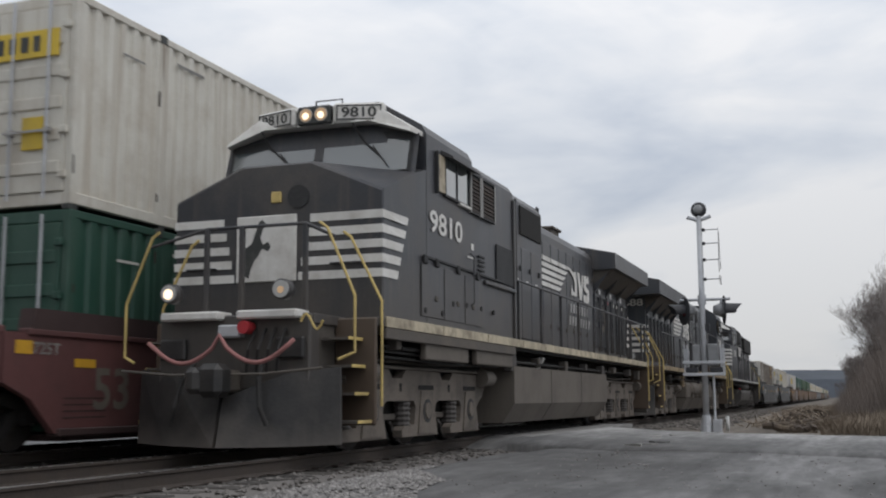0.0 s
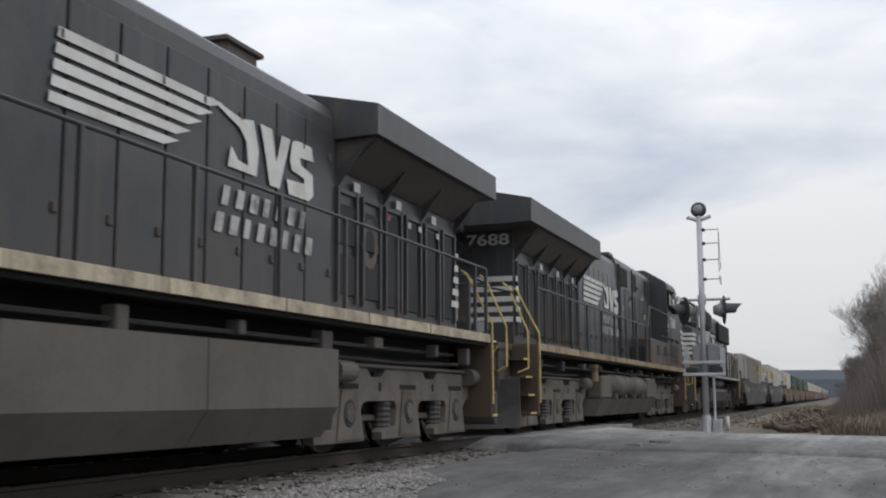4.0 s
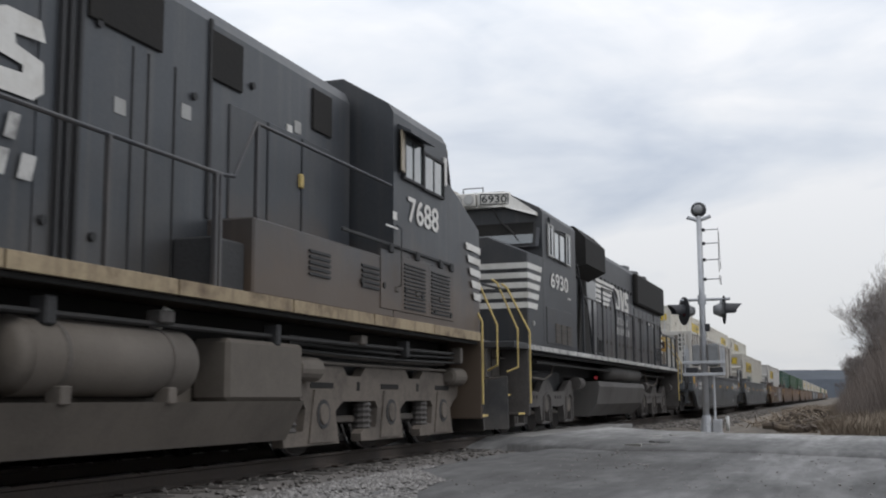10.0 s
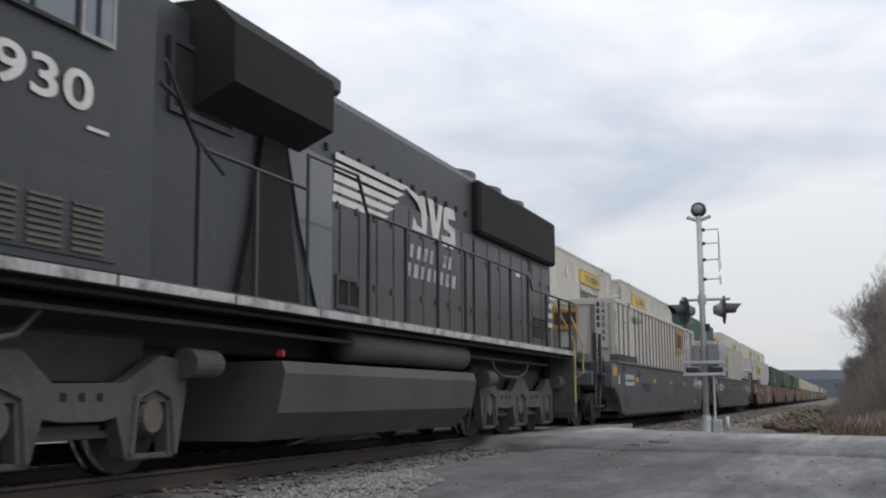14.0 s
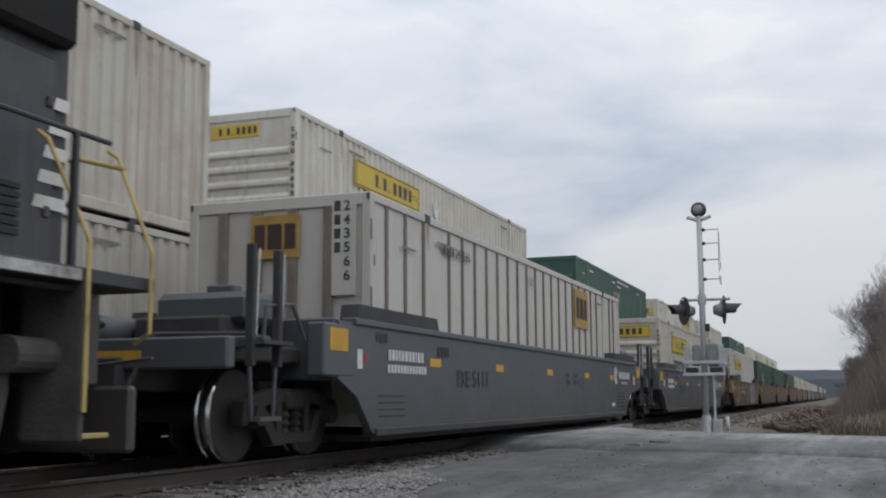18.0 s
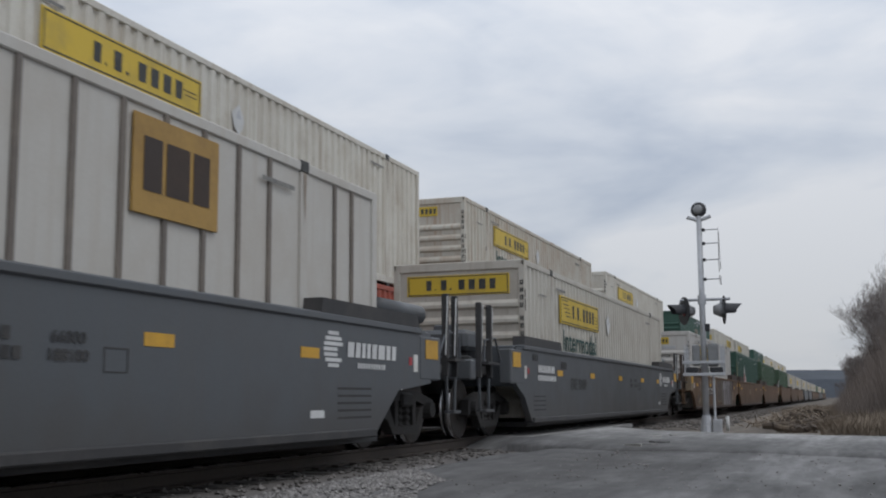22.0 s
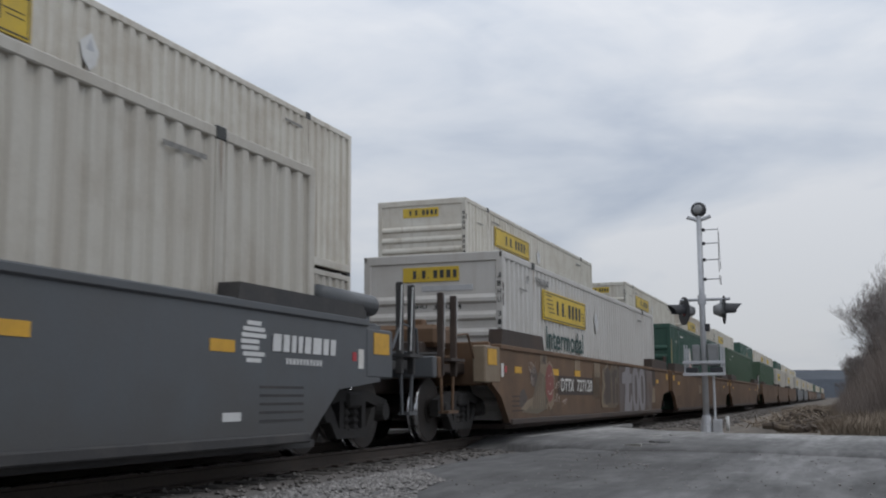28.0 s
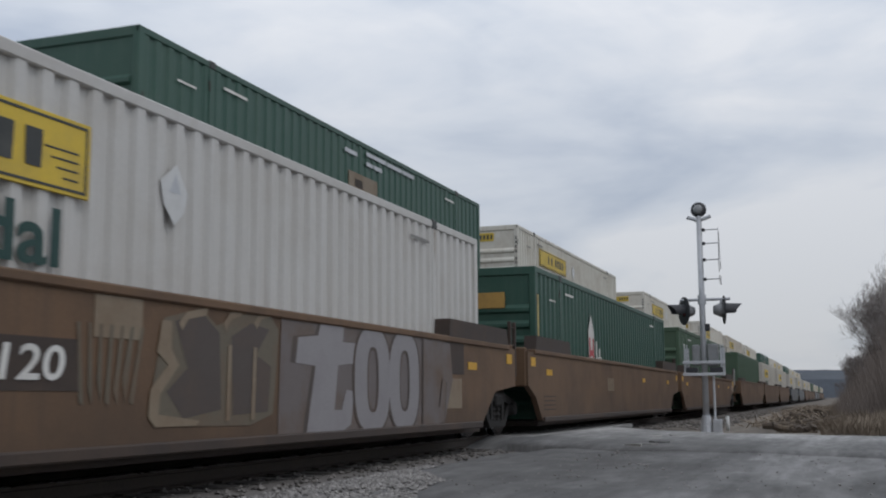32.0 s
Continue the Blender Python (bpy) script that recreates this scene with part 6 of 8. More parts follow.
        for k in range(int((z1 - z0) / 0.06)):
            part("shutter_slat", sbox(x0, x1, side * (y + 0.012), side * (y + 0.035), z0 + 0.06 * k + 0.008, z0 + 0.06 * k + 0.04), M["ttx_dark"], w)
        return
    xm = (x0 + x1) / 2
    part("pane", sbox(x0, xm - 0.012, side * (y + 0.008), side * (y + 0.018), z0, z1), M["glass"], w, "dark cab glass")
    part("pane", sbox(xm + 0.012, x1, side * (y + 0.014), side * (y + 0.024), z0, z1), M["glass"], w, "dark cab glass")
    part("window_divider", sbox(xm - 0.018, xm + 0.018, a, side * (y + 0.03), z0, z1), M["grille"], w)


def cab_front(t, u_face, u_base, u_roof, zbase, lit, number, roofpeak=4.72, peakw=0.8, eave=4.25, hw=1.46, board_w=0.72, reflect_from=None):
    """Windshield, roof brow with number boards and headlights, on the cab's front."""
    # slanted front wall between the nose top and the roof
    lo = [(u_base, y, zbase) for y in (-hw, -0.75, 0.75, hw)]
    hi = [(u_roof, -hw, eave - 0.02), (u_roof, -0.75, eave + 0.16), (u_roof, 0.75, eave + 0.16), (u_roof, hw, eave - 0.02)]
    part("windshield_wall", Shape().add(lo + hi, [(0, 1, 5, 4), (1, 2, 6, 5), (2, 3, 7, 6)]), M["black"], t)
    for y0, y1, top0, top1 in ((-1.34, -0.07, 0.98, 1.16), (0.07, 1.34, 1.16, 0.98)):
        def P(y, a):
            return (u_base + (u_roof - u_base) * a - 0.03, y, zbase + (eave - zbase) * a)
        part("windshield_seal", Shape().add([tuple(Vector(p) + Vector((0.01, dy, dz))) for p, dy, dz in ((P(y0, 0.10), -0.05, -0.04), (P(y1, 0.10), 0.05, -0.04), (P(y1, top1 - 0.05), 0.05, 0.05), (P(y0, top0 - 0.05), -0.05, 0.05))], [(0, 1, 2, 3)]), M["grille"], t)
        part("windshield", Shape().add([P(y0, 0.10), P(y1, 0.10), P(y1, top1 - 0.05), P(y0, top0 - 0.05)], [(0, 1, 2, 3)]), M["glass"], t, "dark windshield glass")
        # dark reflection on the upper glass, painted as a black band
        if reflect_from:
            part("tint_band", Shape().add([tuple(Vector(P(y, a)) - Vector((0.005, 0, 0))) for y, a in ((y0, reflect_from), (y1, reflect_from), (y1, top1 - 0.05), (y0, top0 - 0.05))], [(0, 1, 2, 3)]), M["void"], t, "dark reflection painted across the upper windshield")
        ym = (y0 + y1) / 2
        part("wiper", Shape().tube([(u_roof - 0.2, ym + 0.15, eave + 0.16), (P(ym, 0.9)[0] - 0.06, ym + 0.05, P(ym, 0.9)[2]), (P(ym, 0.45)[0] - 0.05, ym - 0.25, P(ym, 0.45)[2])], 0.014, 5), M["hose"], t)
        part("wiper_blade", Shape().tube([(P(ym, 0.7)[0] - 0.05, ym - 0.12, P(ym, 0.72)[2]), (P(ym, 0.25)[0] - 0.05, ym - 0.36, P(ym, 0.22)[2])], 0.012, 5), M["hose"], t)
    brow = Shape().loft([[(u_roof - 0.22, -1.40, eave - 0.03), (u_roof - 0.22, -peakw, eave + 0.17), (u_roof - 0.22, peakw, eave + 0.17), (u_roof - 0.22, 1.40, eave - 0.03), (u_roof - 0.18, 1.40, eave + 0.03), (u_roof - 0.1, peakw, roofpeak), (u_roof - 0.1, -peakw, roofpeak), (u_roof - 0.18, -1.40, eave + 0.03)],
                         [(u_roof + 0.2, -1.46, eave - 0.03), (u_roof + 0.2, -peakw, eave + 0.17), (u_roof + 0.2, peakw, eave + 0.17), (u_roof + 0.2, 1.46, eave - 0.03), (u_roof + 0.2, 1.46, eave + 0.03), (u_roof + 0.2, peakw, roofpeak), (u_roof + 0.2, -peakw, roofpeak), (u_roof + 0.2, -1.46, eave + 0.03)]])
    part("roof_brow", brow, M["white"], t, "off-white brow over the windshield")
    zc = (eave + 0.17 + roofpeak) / 2
    uf = u_roof - 0.20
    for s in (-1, 1):
        yc = s * board_w / 2
        nb = new("number_board")
        nb.parent = t
        nb.matrix_basis = pose(uf, s * 0.27, zc, 0, 0, -16 * s)
        part("board_frame", sbox(-0.10, 0.06, yc - board_w / 2, yc + board_w / 2, -0.14, 0.14, c=0.035), M["white"], nb)
        bd = Shape()
        y0, y1, z0, z1 = yc - board_w / 2 + 0.05, yc + board_w / 2 - 0.05, -0.105, 0.105
        for q in ((y0, y1, z0, z0 + 0.018), (y0, y1, z1 - 0.018, z1), (y0, y0 + 0.018, z0, z1), (y1 - 0.018, y1, z0, z1)):
            bd.box(-0.108, -0.098, q[0], q[1], q[2], q[3])
        part("board_outline", bd, M["ink"], nb)
        lettering(number, 0.145, M["ink"], nb, on_end(-0.106, yc + 0.24, -0.072), 0.48)
    part("headlight_box", sbox(uf - 0.08, uf + 0.06, -0.25, 0.25, zc - 0.13, zc + 0.13, c=0.02), M["ink" if lit else "white"], t)
    for s in (-1, 1):
        part("headlight_rim", Shape().cyl((uf - 0.06, s * 0.115, zc), (uf - 0.095, s * 0.115, zc), 0.105, 18, 0.10), M["frame_grey"], t)
        part("headlight_reflector", Shape().cyl((uf - 0.095, s * 0.115, zc), (uf - 0.10, s * 0.115, zc), 0.088, 18), M["lamp_dim" if lit else "lens"], t)
        part("headlight", Shape().cyl((uf - 0.10, s * 0.115, zc - 0.012), (uf - 0.106, s * 0.115, zc - 0.012), 0.05 if lit else 0.06, 14), M["lamp_warm" if lit else "lens"], t, "lit warm headlight" if lit else "unlit round headlight")
    part("roof_rail", Shape().tube([(uf + 0.1, -0.35, roofpeak), (uf + 0.1, -0.35, roofpeak + 0.1), (uf + 0.1, 0.05, roofpeak + 0.1), (uf + 0.1, 0.05, roofpeak)], 0.014, 6), M["black"], t)


def horse_door(t, u, z0, z1):
    """Nose door with a dark rearing shape on white."""
    d = part("nose_door", sbox(u - 0.03, u + 0.02, -0.30, 0.55, z0, z1, c=0.012), M["white"], t, "white nose door with a dark blot")
    pts = [(0.52, 0.10), (0.57, 0.22), (0.50, 0.34), (0.56, 0.42), (0.50, 0.52), (0.36, 0.58), (0.28, 0.74), (0.20, 0.90), (0.12, 0.94), (0.02, 0.86), (0.10, 0.80), (0.16, 0.66), (0.10, 0.56), (-0.02, 0.60), (-0.08, 0.52), (-0.02, 0.46), (0.12, 0.50), (0.20, 0.40), (0.30, 0.32), (0.38, 0.18), (0.42, 0.06)]
    h = z1 - z0
    part("mark_blot", Shape().add([(u - 0.034, 0.1 + 0.62 * a, z0 + h * b) for a, b in pts], [tuple(range(len(pts)))]), M["ink"], d)


def ditch_lights(t, u, z, half, lit, sgn=-1):
    for s in (-1, 1):
        part("ditch_light", Shape().cyl((u - sgn * 0.12, s * half, z), (u, s * half, z), 0.12, 16), M["black"], t, "", True)
        part("ditch_lens", Shape().cyl((u, s * half, z), (u + sgn * 0.02, s * half, z), 0.10, 16), M["lens"], t, "dull round ditch light lens")
        if lit:
            part("ditch_bulb", Shape().cyl((u + sgn * 0.02, s * half, z - 0.01), (u + sgn * 0.026, s * half, z - 0.01), 0.062 if s > 0 else 0.042, 14), M["lamp_warm" if s > 0 else "lamp_dim"], t, "lit warm ditch light")


def ge_loco(name, label, number, wing, hood_end, length, side, lit, tanks, logo_u, cab_windows, nu=1.26, newer=False):
    """A wide-cab road unit; local x = 0 at the front of its deck, growing to the rear. side: which wall faces the camera."""
    moving = []
    t = thing(name, label, "locomotive")
    B, L = M["black_dusty" if newer else "black"], length
    H = M["black_hood" if newer else "black"]
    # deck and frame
    # shade under the deck is put into the underframe's near-black colour
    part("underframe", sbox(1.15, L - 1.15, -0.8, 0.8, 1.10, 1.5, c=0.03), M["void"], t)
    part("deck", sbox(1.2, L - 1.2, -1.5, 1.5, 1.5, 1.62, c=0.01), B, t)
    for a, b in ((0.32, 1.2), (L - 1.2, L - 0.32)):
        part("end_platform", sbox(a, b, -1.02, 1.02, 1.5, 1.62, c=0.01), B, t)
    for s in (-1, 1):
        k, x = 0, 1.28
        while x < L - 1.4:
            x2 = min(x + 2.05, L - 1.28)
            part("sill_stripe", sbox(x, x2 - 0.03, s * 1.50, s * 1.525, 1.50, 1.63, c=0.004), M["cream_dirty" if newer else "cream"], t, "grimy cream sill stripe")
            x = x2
        # near-black sill strips paint the shaded gap below the stripe
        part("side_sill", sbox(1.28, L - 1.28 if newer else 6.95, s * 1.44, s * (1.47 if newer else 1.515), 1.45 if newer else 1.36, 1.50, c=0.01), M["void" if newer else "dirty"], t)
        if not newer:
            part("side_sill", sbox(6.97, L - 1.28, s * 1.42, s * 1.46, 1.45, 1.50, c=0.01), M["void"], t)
        for k, (a, b) in enumerate(((2.75, 4.55), (4.95, 6.9)) if not newer else ()):
            part("sill_box", sbox(a, b, s * 1.38, s * 1.47, 1.15, 1.37, c=0.015), M["tank"], t, "dusty skirt box below the sill")
        rnd = random.Random(7 if newer else 9)
        for k in range(11):
            x = 1.9 + (L - 3.8) * k / 10 + rnd.uniform(-0.3, 0.3)
            w, h = rnd.uniform(0.08, 0.3), rnd.uniform(0.06, 0.26)
            part("under_bracket", sbox(x, x + w, s * 1.25, s * 1.41, 1.34 - h, 1.38, c=0.015), M[rnd.choice(["dirty", "grille", "hose", "truck_dark"])], t)
        for k in range(3):
            pz = 1.30 - 0.07 * k
            part("brake_line", Shape().tube([(1.6, s * 1.3, pz), (4.2, s * 1.31, pz - 0.03), (6.9, s * 1.2, pz)], 0.016, 6), M["hose"], t)
    # nose
    z0 = 1.62
    sec = lambda u, w, zs, wc, zc: [(u, -w, z0), (u, w, z0), (u, w, zs), (u, wc, zc), (u, -wc, zc), (u, -w, zs)]
    part("nose", Shape().loft([sec(nu, 1.46, 3.18, 0.48, 3.60), sec(nu + 0.04, 1.47, 3.22, 0.5, 3.63), sec(2.3, 1.49, 3.60, 0.75, 3.72), sec(2.95, 1.5, 3.78, 0.8, 3.84)]), B, t)
    horse_door(t, nu, 2.11, 2.96)
    for k in range(5):
        za = 2.115 + 0.182 * k
        for s in (-1, 1):
            a0 = 0.33 if s < 0 else 0.58
            uf = nu - 0.012
            e = nu + 0.40 + 0.085 * k
            part("nose_stripe", Shape().add([(uf, s * (a0 + 0.04 * k), za), (uf, s * 1.478, za), (uf, s * 1.478, za + 0.105), (uf, s * (a0 + 0.04 * k), za + 0.105)], [(0, 1, 2, 3)])
                 .add([(uf, s * 1.478, za), (nu + 0.45, s * 1.503, za), (e, s * 1.506, za), (e + 0.04, s * 1.506, za + 0.105), (uf, s * 1.478, za + 0.105)], [(0, 1, 2, 3, 4)]), M["white"], t, "white nose stripe")
    part("door_plate", sbox(nu - 0.03, nu + 0.01, -0.08, 0.06, 3.12, 3.26, c=0.01), M["yellow"], t, "small yellow plate")
    part("nose_window", Shape().cyl((nu + 0.01, -0.32, 3.18), (nu - 0.02, -0.32, 3.18), 0.15, 16), M["grille"], t)
    for yy in (-1.0, 1.05):
        part("nose_grab", Shape().tube([(nu, yy - 0.2, 2.3), (nu - 0.07, yy - 0.2, 2.3), (nu - 0.07, yy + 0.2, 2.3), (nu, yy + 0.2, 2.3)], 0.013, 6), M["black"], t)
    # cab
    prof = [(-1.5, z0), (1.5, z0), (1.5, 4.23), (1.43, 4.36), (0.8, 4.74), (-0.8, 4.74), (-1.43, 4.36), (-1.5, 4.23)]
    cr = 4.72 if newer else 4.7
    part("cab", Shape().prism(prof, "x", 2.72, cr), B, t, "black wide cab")
    cab_front(t, nu, 2.40, 2.58, 3.62, lit, number, 4.66, 0.8, 4.22)
    for s in (-1, 1):
        for a, b, za, zb, wk in cab_windows:
            window(t, a, b, za, zb, 1.50, s, 0.04, wk)
        part("window_shade", Shape().prism([(1.5, 4.12), (1.68, 4.02), (1.68, 3.99), (1.5, 4.05)], "x", cab_windows[0][0] - 0.1, cab_windows[0][1] + 0.15) if s > 0 else
             Shape().prism([(-1.5, 4.12), (-1.68, 4.02), (-1.68, 3.99), (-1.5, 4.05)], "x", cab_windows[0][0] - 0.1, cab_windows[0][1] + 0.15), B, t)
        e0, e1 = (cab_windows[0][1], cab_windows[0][1] + 0.2) if newer else (cab_windows[0][0] - 0.34, cab_windows[0][0] - 0.02)
        # deflector pane drawn opaque: cream on the older cab, tan on the newer
        part("wind_deflector", Shape().prism([(e0, s * 1.52), (e1, s * (1.52 if not newer else 1.56)), (e1, s * (1.535 if not newer else 1.575)), (e0, s * 1.545)], "z", 3.5, 4.02), M["tan_pane" if newer else "cream"], t, "buff wind deflector beside the window")
        part("deflector_hinge", sbox(e0 - 0.02, e0 + 0.02, s * 1.5, s * 1.55, 3.46, 4.06, c=0.005), M["grille"], t)
        if newer:
            part("wind_deflector", sbox(cab_windows[-1][0] - 0.14, cab_windows[-1][0] - 0.05, s * 1.51, s * 1.54, 3.62, 4.02, c=0.004), M["white"], t, "pale wind deflector beside the window")
        else:
            part("sill_ledge", sbox(4.0, 4.5, s * 1.5, s * 1.56, 3.44, 3.48, c=0.008), M["white"], t)
        part("cab_ledge", sbox(2.6, cr + 1.55, s * 1.5, s * 1.53, 2.50, 2.54, c=0.006), M["grille"], t)
        for k in range(3):
            part("cab_hatch", sbox(2.5 + 0.9 * k, 3.35 + 0.9 * k, s * 1.5, s * 1.512, 1.72, 2.44, c=0.006), B, t)
        for x in (3.0, 3.9, 4.6):
            part("step_light", sbox(x, x + 0.1, s * 1.505, s * 1.53, 1.95, 2.02, c=0.008), M["dirty"], t)
        part("data_plate", sbox(4.62, 4.74, s * 1.5, s * 1.508, 2.86, 2.96), M["white"], t)
        for x in (2.62, 3.28, 3.75, 4.35, 5.05, 5.7):
            part("side_bolt", Shape().cyl((x, s * 1.5, 1.9 + 0.1 * math.sin(9 * x)), (x, s * 1.525, 1.9 + 0.1 * math.sin(9 * x)), 0.04, 8), M["hose"], t)
        for x in (2.55, 3.0, 3.9, 4.8):
            part("ledge_hinge", sbox(x, x + 0.12, s * 1.5, s * 1.545, 2.42, 2.54, c=0.01), M["grille"], t)
        part("ladder_grab", Shape().tube([(cr - 0.12, s * 1.5, 2.0), (cr - 0.12, s * 1.56, 2.05), (cr - 0.12, s * 1.56, 2.75), (cr - 0.12, s * 1.5, 2.8)], 0.012, 6), B, t)
    if newer:
        # low wide cabinet with louvres; the recess above has its shade put into black
        part("low_cabinet", sbox(4.72, 8.2, -1.5, 1.5, z0, 2.36, c=0.02), B, t)
        part("recess_hood", Shape().prism([(-0.86, 2.36), (0.86, 2.36), (0.86, 4.3), (0.66, 4.5), (-0.66, 4.5), (-0.86, 4.3)], "x", 4.72, 4.95), M["grille"], t, "recessed hood behind the cab, its shade painted black")
        part("upper_hood", Shape().prism([(-0.99, z0), (0.99, z0), (0.99, 4.33), (0.93, 4.47), (0.7, 4.60), (-0.7, 4.60), (-0.93, 4.47), (-0.99, 4.33)], "x", 4.93, 10.65), H, t)
        part("roof_lip", sbox(10.2, 10.75, -0.85, 0.85, 4.48, 4.61, c=0.03), B, t)
        for s in (-1, 1):
            for a, b in ((9.05, 10.1), (7.62, 8.24), (5.5, 6.0)):
                part("intake_grille", sbox(a, b, s * 0.985, s * 1.02, 3.76, 4.26, c=0.01), M["void"], t, "black intake screen")
            for a in (5.2, 6.55):
                lv = new("louvre_panel")
                lv.parent = t
                for q in range(5):
                    part("louvre", sbox(a, a + 0.5, s * 1.5, s * 1.52, 1.92 + 0.06 * q, 1.95 + 0.06 * q), M["grille"], lv)
            part("raised_handrail", Shape().tube([(8.75, s * 1.47, 2.66), (8.55, s * 1.48, 2.68), (8.15, s * 1.48, 3.28), (4.75, s * 1.48, 3.28)], 0.021, 8), M["black"], t)
            part("stanchion", sbox(8.10, 8.15, s * 1.455, s * 1.50, 2.36, 3.28, c=0.006), M["black"], t)
            for a, b in ((5.55, 6.25), (6.3, 7.05), (7.1, 7.85)):
                part("hood_door", sbox(a, b, s * 0.985, s * 1.012, 2.42, 3.6, c=0.01), B, t)
            part("door_latch", sbox(6.28, 6.36, s * 1.0, s * 1.05, 3.0, 3.16, c=0.01), M["yellow"], t, "yellow door latch")
            part("hood_seam", sbox(8.2, 8.25, s * 0.985, s * 1.02, 2.36, 4.36, c=0.008), M["grille"], t)
            for x in (8.8, 9.22, 9.45, 10.18, 10.3, 10.4):
                part("hood_seam", sbox(x, x + (0.02 if x < 10 else 0.04), s * 0.985, s * (1.0 if x < 10 else 1.03), 1.66, 3.7 if x < 10 else 4.3), M["grille"], t)
            for x, z in ((9.63, 3.12), (8.62, 3.32), (6.35, 3.7)):
                part("warning_plate", sbox(x - 0.08, x + 0.08, s * 0.99, s * 0.997, z - 0.07, z + 0.07), M["frame_grey"], t, "small pale warning plate")
            for x, z in ((9.95, 3.75), (9.95, 1.95), (8.5, 3.5), (10.55, 2.0), (8.5, 1.85), (7.4, 3.9)):
                part("hood_latch", Shape().cyl((x, s * 0.98, z), (x, s * 1.02, z), 0.04, 8), M["grille"], t)
            part("data_plate", sbox(6.5, 6.62, s * 0.99, s * 1.004, 3.55, 3.68), M["white"], t)
            part("battery_box", sbox(8.22, 8.8, s * 1.0, s * 1.42, 1.62, 2.1, c=0.02), M["grille"], t)
    else:
        prof = [(-1.49, z0), (1.49, z0), (1.49, 4.12), (1.41, 4.23), (0.75, 4.54), (-0.75, 4.54), (-1.41, 4.23), (-1.49, 4.12)]
        part("equipment_cabinet", Shape().prism(prof, "x", 4.7, 6.95), B, t)
        prof = [(-1.2, z0), (1.2, z0), (1.2, 4.24), (1.1, 4.37), (0.8, 4.50), (-0.8, 4.50), (-1.1, 4.37), (-1.2, 4.24)]
        part("brake_grid_housing", Shape().prism(prof, "x", 6.95, 9.98), B, t)
        for s in (-1, 1):
            part("intake_grille", sbox(8.38, 9.88, s * 1.195, s * 1.23, 3.64, 4.18, c=0.01), M["void"], t, "black intake screen")
            part("vent_panel", sbox(5.9, 6.85, s * 1.5, s * 1.515, 2.50, 3.12, c=0.01), M["grille"], t, "dark screened vent")
            part("vent_ledge", sbox(5.2, 6.95, s * 1.5, s * 1.55, 2.40, 2.46, c=0.01), B, t)
            lv = new("louvre_panel")
            lv.parent = t
            for q in range(4):
                part("louvre", sbox(4.95, 5.25, s * 1.5, s * 1.52, 2.58 + 0.07 * q, 2.61 + 0.07 * q), M["grille"], lv)
            part("lifting_eye", Shape().tube([(9.9, s * 1.12, 4.25), (9.94, s * 1.13, 4.39), (10.04, s * 1.13, 4.39), (10.06, s * 1.12, 4.29), (9.98, s * 1.12, 4.25)], 0.022, 6), B, t)
            part("drain_pipe", Shape().tube([(7.02, s * 1.52, 4.05), (7.02, s * 1.52, 2.85), (7.15, s * 1.48, 2.66)], 0.022, 6), M["black"], t)
            part("corner_trim", sbox(6.9, 6.99, s * 1.49, s * 1.53, 1.64, 4.0, c=0.01), M["black"], t)
            hp = 7.1
            for k in range(4):
                part("hood_door", sbox(hp + 0.67 * k, hp + 0.64 + 0.67 * k, s * 1.2, s * 1.222, 1.72, 3.4, c=0.01), B, t)
                part("door_latch", sbox(hp + 0.50 + 0.67 * k, hp + 0.56 + 0.67 * k, s * 1.222, s * 1.25, 2.95, 3.05, c=0.01), M["grille"], t)
                part("warning_plate", sbox(hp + 0.28 + 0.67 * k, hp + 0.42 + 0.67 * k, s * 1.223, s * 1.228, 2.75, 2.80), M["white"], t)
    # long hood
    h0 = 10.65 if newer else 9.98
    prof = [(-0.98, z0), (0.98, z0), (0.98, 4.02), (0.92, 4.16), (0.80, 4.25), (0.6, 4.30), (-0.6, 4.30), (-0.80, 4.25), (-0.92, 4.16), (-0.98, 4.02)]
    if newer:
        prof = [(a, b if b < 2 else b + 0.19 - 0.06 * (b > 4.2)) for a, b in prof]
    part("long_hood", Shape().prism(prof, "x", h0, hood_end), H, t, "black long hood")
    hood_doors(t, h0 + 0.1, wing[0] - 0.1, 8, 0.98, 1.72, 3.86, "black_hood" if newer else "black")
    part("exhaust_outlet", sbox(14.25, 15.0, -0.35, 0.35, 4.25, 4.60 if newer else 4.68, c=0.04).box(14.2, 15.05, -0.4, 0.4, 4.58 if newer else 4.64, 4.62 if newer else 4.70, c=0.01), M["dirty"], t)
    part("roof_hatch", sbox(10.1, 11.6, -0.5, 0.5, 4.28, 4.36, c=0.03), B, t)
    if newer:
        part("roof_step", Shape().prism([(-0.99, 3.9), (0.99, 3.9), (0.99, 4.26), (0.92, 4.39), (0.7, 4.46), (-0.7, 4.46), (-0.92, 4.39), (-0.99, 4.26)], "x", 13.55, wing[0] + 0.02), H, t, "raised roof section ahead of the radiators")
    part("horn", Shape().cyl((10.9, 0.3, 4.42), (10.4, 0.3, 4.44), 0.03, 8, 0.09), M["steel"], t, "", True)
    # radiator wings
    w0, w1 = wing
    zt = 4.22 if newer else 4.18
    prof = [(-1.57, 3.80), (-1.57, zt), (-0.45, zt + 0.24), (0.45, zt + 0.24), (1.57, zt), (1.57, 3.80), (0.98, 3.78), (-0.98, 3.78)]
    part("radiator_housing", Shape().prism(prof, "x", w0, w1), B, t, "overhanging radiator housing")
